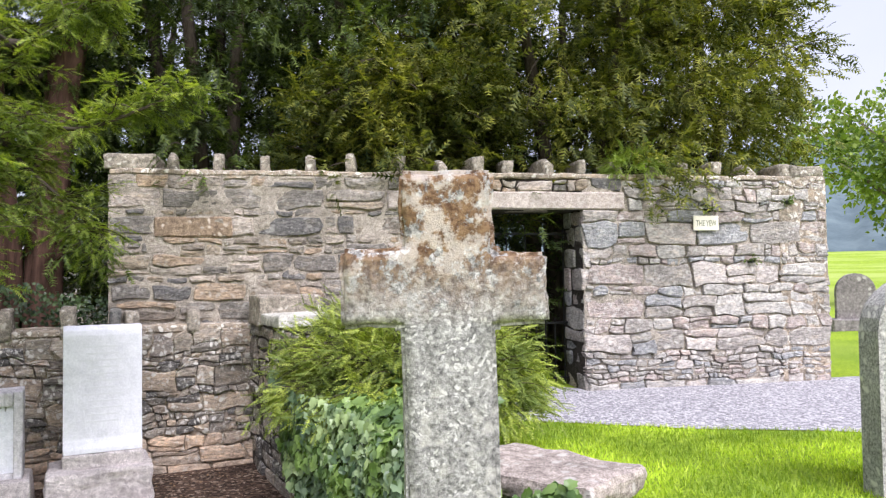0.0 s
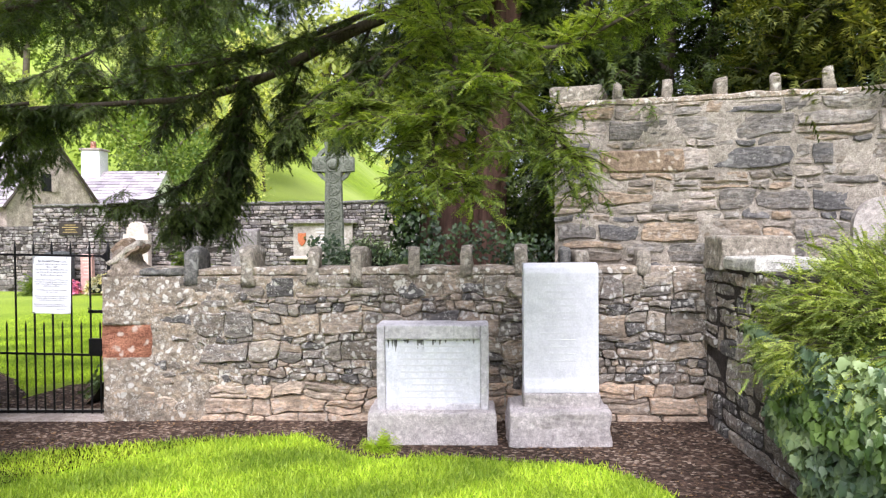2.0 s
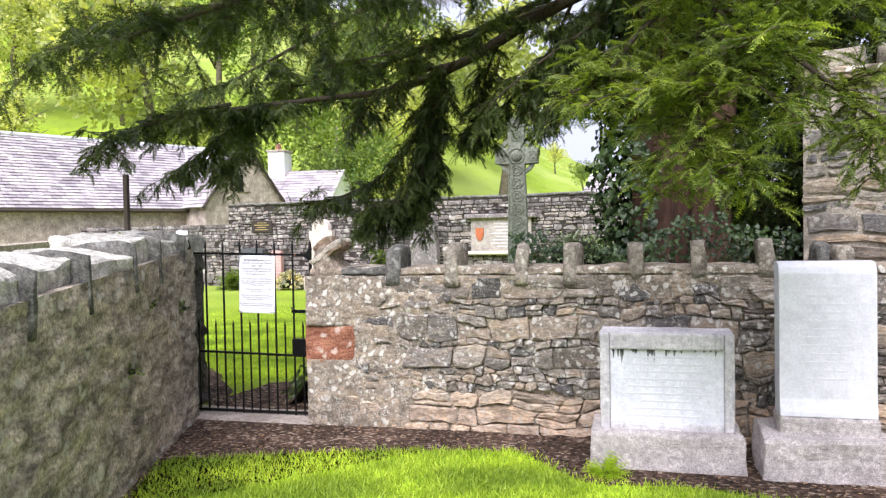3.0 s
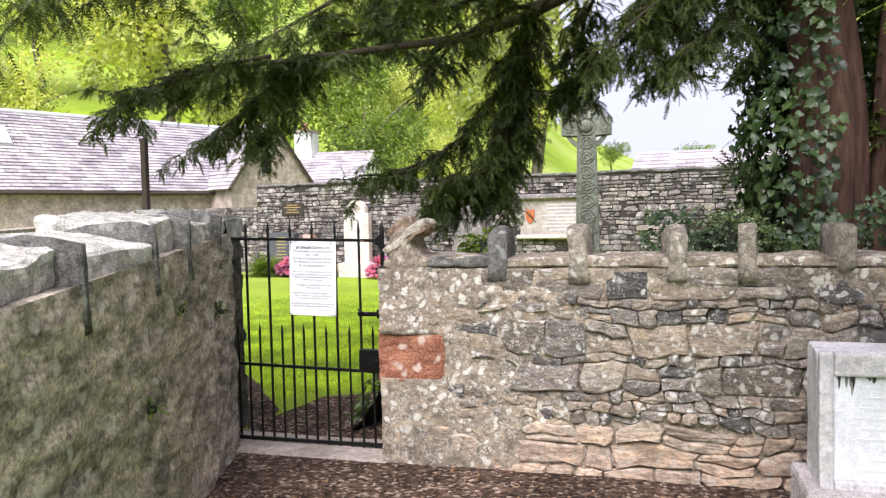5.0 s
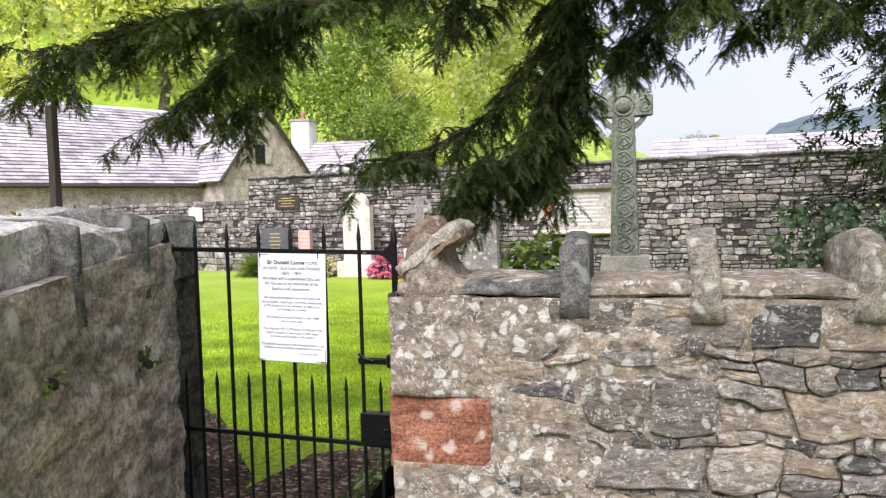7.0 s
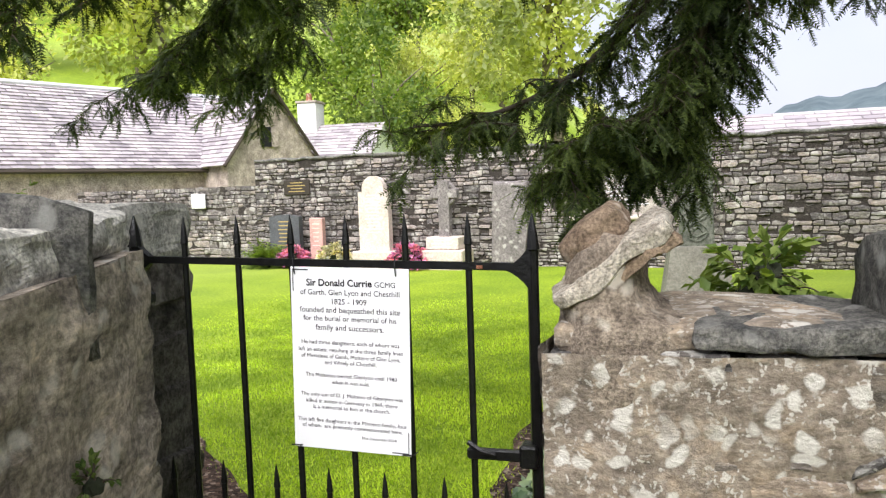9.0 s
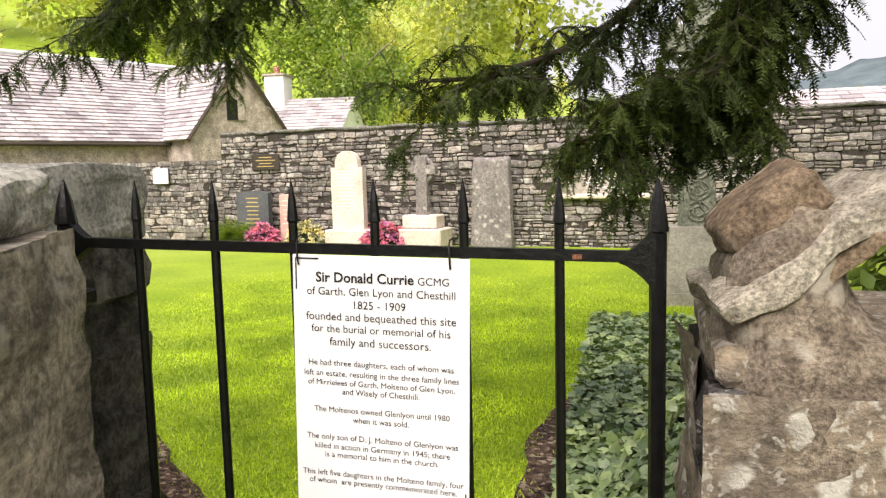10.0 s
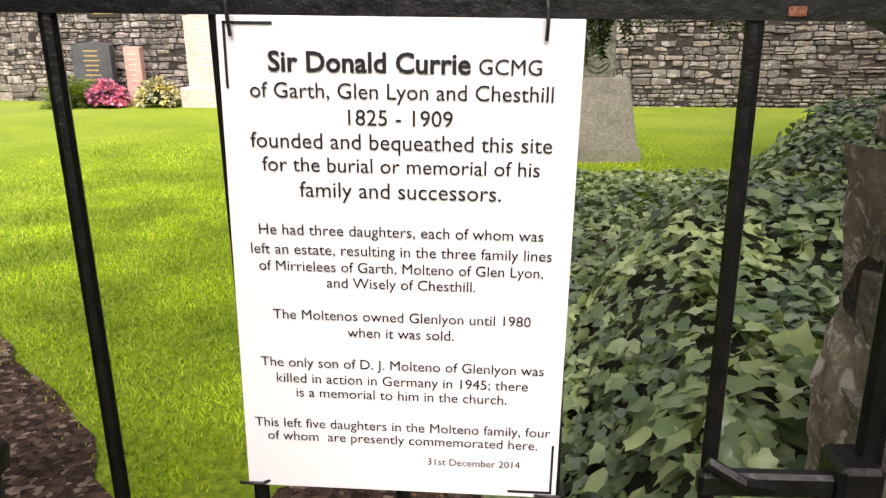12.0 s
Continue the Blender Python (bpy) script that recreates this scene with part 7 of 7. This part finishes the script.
# ---- grass blades on the near lawns ----
def in_poly(x, y, poly):
    inside = np.zeros(len(x), bool)
    for (x0, y0), (x1, y1) in zip(poly, poly[1:] + poly[:1]):
        c = ((y0 > y) != (y1 > y)) & (x < (x1 - x0) * (y - y0) / (y1 - y0 + 1e-12) + x0)
        inside ^= c
    return inside


def lawn(name, label, region, n, seed, height_, avoid=(), fade=None):
    rng = np.random.default_rng(seed)
    x = rng.uniform(region[0], region[1], n)
    y = rng.uniform(region[2], region[3], n)
    keep = np.ones(n, bool)
    for poly in avoid:
        shifted = [(a, b) for a, b in poly]
        keep &= ~in_poly(x + rng.normal(0, 0.04, n), y + rng.normal(0, 0.04, n), shifted)
    if fade:
        keep &= rng.random(n) > np.maximum(smooth(fade[0], fade[1], y), smooth(-fade[2], -fade[3], -x))
    x, y = x[keep], y[keep]
    n = len(x)
    z = height(x, y)
    a, h = rng.uniform(0, 2 * math.pi, n), height_ * rng.uniform(0.5, 1.4, n)
    w = 0.0035 + 0.002 * rng.random(n)
    lean = rng.normal(0, 0.45, (n, 2)) * h[:, None]
    b0 = np.stack([x - np.cos(a) * w, y - np.sin(a) * w, z], -1)
    b1 = np.stack([x + np.cos(a) * w, y + np.sin(a) * w, z], -1)
    tp = np.stack([x + lean[:, 0], y + lean[:, 1], z + h], -1)
    V = np.stack([b0, b1, tp], 1).reshape(-1, 3)
    me = np_mesh(name, V, np.arange(3 * n).reshape(-1, 3), M_BLADE)
    return tagged(new(name, me), label, "grass", kind="stuff")


YARD_AVOID = [(-3.5, 6.5), (-3.55, 7.6), (-3.6, 8.8), (-3.3, 9.9), (-2.6, 10.2), (-1, 10.2), (-1, 6.5)]
GATE_EARTH = [(-4.4, 6.0), (-4.25, 7.4), (-3.9, 7.5), (-3.4, 7.5), (-3.0, 6.0)]
PIER_SOIL = [(-3.95, 6.5), (-4.12, 6.9), (-4.38, 7.25), (-4.7, 7.6), (-5.2, 8.05), (-5.6, 8.3), (-5.2, 7.5), (-4.9, 6.6)]
lawn("lawn_grass", "short bright green grass before the low wall", (-3.6, 1.2, 2.2, 5.75), 130000, 3, 0.03, [BED])
lawn("yard_grass", "bright mown lawn of the burial ground", (-8.0, -1.8, 6.9, 15.0), 270000, 4, 0.022, [YARD_AVOID, GATE_EARTH, PIER_SOIL], (8.5, 14.5, -5.5, -8.0))
lawn("terrace_grass", "bright mown grass on the terrace", (1.9, 6.5, 1.0, 4.8), 70000, 5, 0.03, [GRAVEL])


# ---- loose leaves and chips on the litter bed ----
LIT = np.random.default_rng(9)
n = 5200
x, y = LIT.uniform(-4.1, 1.3, n), LIT.uniform(4.2, 7.4, n)
k = in_poly(x, y, BED)
x, y = x[k], y[k]
P = np.stack([x, y, np.full(len(x), 0.012)], -1)
V, F = scatter([oval_template(0.022, 1), oval_template(0.014, 2)], P, unit(np.concatenate([LIT.normal(0, 1, (len(x), 2)), LIT.normal(0, 0.15, (len(x), 1))], 1)), unit(np.array([0, 0, 1.0]) + LIT.normal(0, 0.35, (len(x), 3))), LIT.uniform(0.6, 1.4, len(x)), LIT)
M_DEAD = leafy("dead_leaves", (0.06, 0.03, 0.018), (0.26, 0.17, 0.11), 0.1)
tagged(new("fallen_leaves", np_mesh("fallen_leaves", V, F, M_DEAD)), "scattered brown fallen leaves on the earth", "leaves", kind="stuff")


# ---- spring woodland on the hillside ----
def spring_tree(h, r, seed, material, n=850):
    """A broadleaf tree built at the origin: trunk, limbs, crown of many leaf clumps."""
    rng = np.random.default_rng(seed)
    t = thing("woodland_tree", "broadleaf tree in fresh yellow-green spring leaf", "tree", group="trees on the hillside")
    v, f = tube([(0, 0, -1.5), (0.05 * h * rng.normal(), 0, h * 0.35), (0.06 * h * rng.normal(), 0.03 * h, h * 0.8)], [h * 0.024, h * 0.018, h * 0.006], 7)
    part("trunk", py_mesh("trunk", v, f, M_GREY_BARK, True), None, t)
    V, F = [], []
    for k in range(7):
        a, z = rng.uniform(0, 6.28), h * rng.uniform(0.3, 0.65)
        v, f = tube([(0, 0, z), (math.cos(a) * r * 0.4, math.sin(a) * r * 0.4, z + h * 0.12), (math.cos(a) * r * 0.8, math.sin(a) * r * 0.8, z + h * 0.2)], [h * 0.009, h * 0.006, h * 0.002], 5)
        q = len(V)
        V += v
        F += [tuple(i + q for i in ff) for ff in f]
    part("limb_tangle", py_mesh("limb_tangle", V, F, M_GREY_BARK), None, t)
    lobes = [(rng.normal(0, 0.42, 3) * [r, r, h * 0.26] + [0, 0, h * 0.62], r * rng.uniform(0.35, 0.6)) for _ in range(11)]
    P, D = [], []
    for i in range(n):
        c, rr = lobes[rng.integers(0, 11)]
        o = unit(rng.normal(0, 1, 3))
        for j in range(7):
            p = c + o * rr * rng.uniform(0.75, 1.05) + rng.normal(0, 0.12 * rr, 3)
            P.append(p), D.append(unit(o + rng.normal(0, 0.7, 3)))
    P, D = np.array(P), np.array(D)
    nn = unit(rng.normal(0, 1, P.shape) + [0, 0, 0.7])
    V, F = scatter([oval_template(0.27, 1)], P, D, nn, rng.uniform(0.6, 1.3, len(P)) * h / 11, rng)
    ob = part("crown", np_mesh("crown", V, F, material), None, t)
    ob["kind"] = "stuff"
    return t


KINDS = [spring_tree(10, 3.4, 81, M_SPRING), spring_tree(12, 3.6, 82, M_SPRING_DARK), spring_tree(9, 3.0, 83, M_SPRING), spring_tree(13, 3.2, 84, M_SPRING)]
WOOD = np.random.default_rng(15)
used, spots_ = set(), []
for ring, cnt in ((44, 8), (58, 9), (76, 10), (102, 10)):
    for k in range(cnt):
        az = -62 + 52 * (k + WOOD.uniform(0.1, 0.9)) / cnt
        spots_.append((az, ring * WOOD.uniform(0.95, 1.08), WOOD.uniform(0.75, 1.2)))
spots_ += [(-22, 37, 0.62), (-18, 40, 0.6), (-15.5, 52, 0.6), (-10, 74, 0.5), (-4, 90, 0.4), (-1, 60, 0.3), (-13, 105, 0.9), (-6, 130, 0.6), (2, 150, 0.9), (7, 140, 0.8), (13, 120, 0.7), (20, 130, 0.8), (57.5, 30, 0.75), (63, 40, 0.9), (70, 60, 1.0)]
for i, (az, r, s) in enumerate(spots_):
    x, y = r * math.sin(radians(az)), r * math.cos(radians(az))
    k = i % 4 if i % 5 else 1
    m = Matrix.Translation((x, y, float(height(x, y)) - 0.1)) @ Matrix.Rotation(WOOD.uniform(0, 6.28), 4, "Z")
    if k not in used:
        used.add(k)
        t = KINDS[k]
        t.matrix_basis = m
    else:
        t = copy_thing(KINDS[k], m)
    t.scale = (s, s, s)

link_stones()
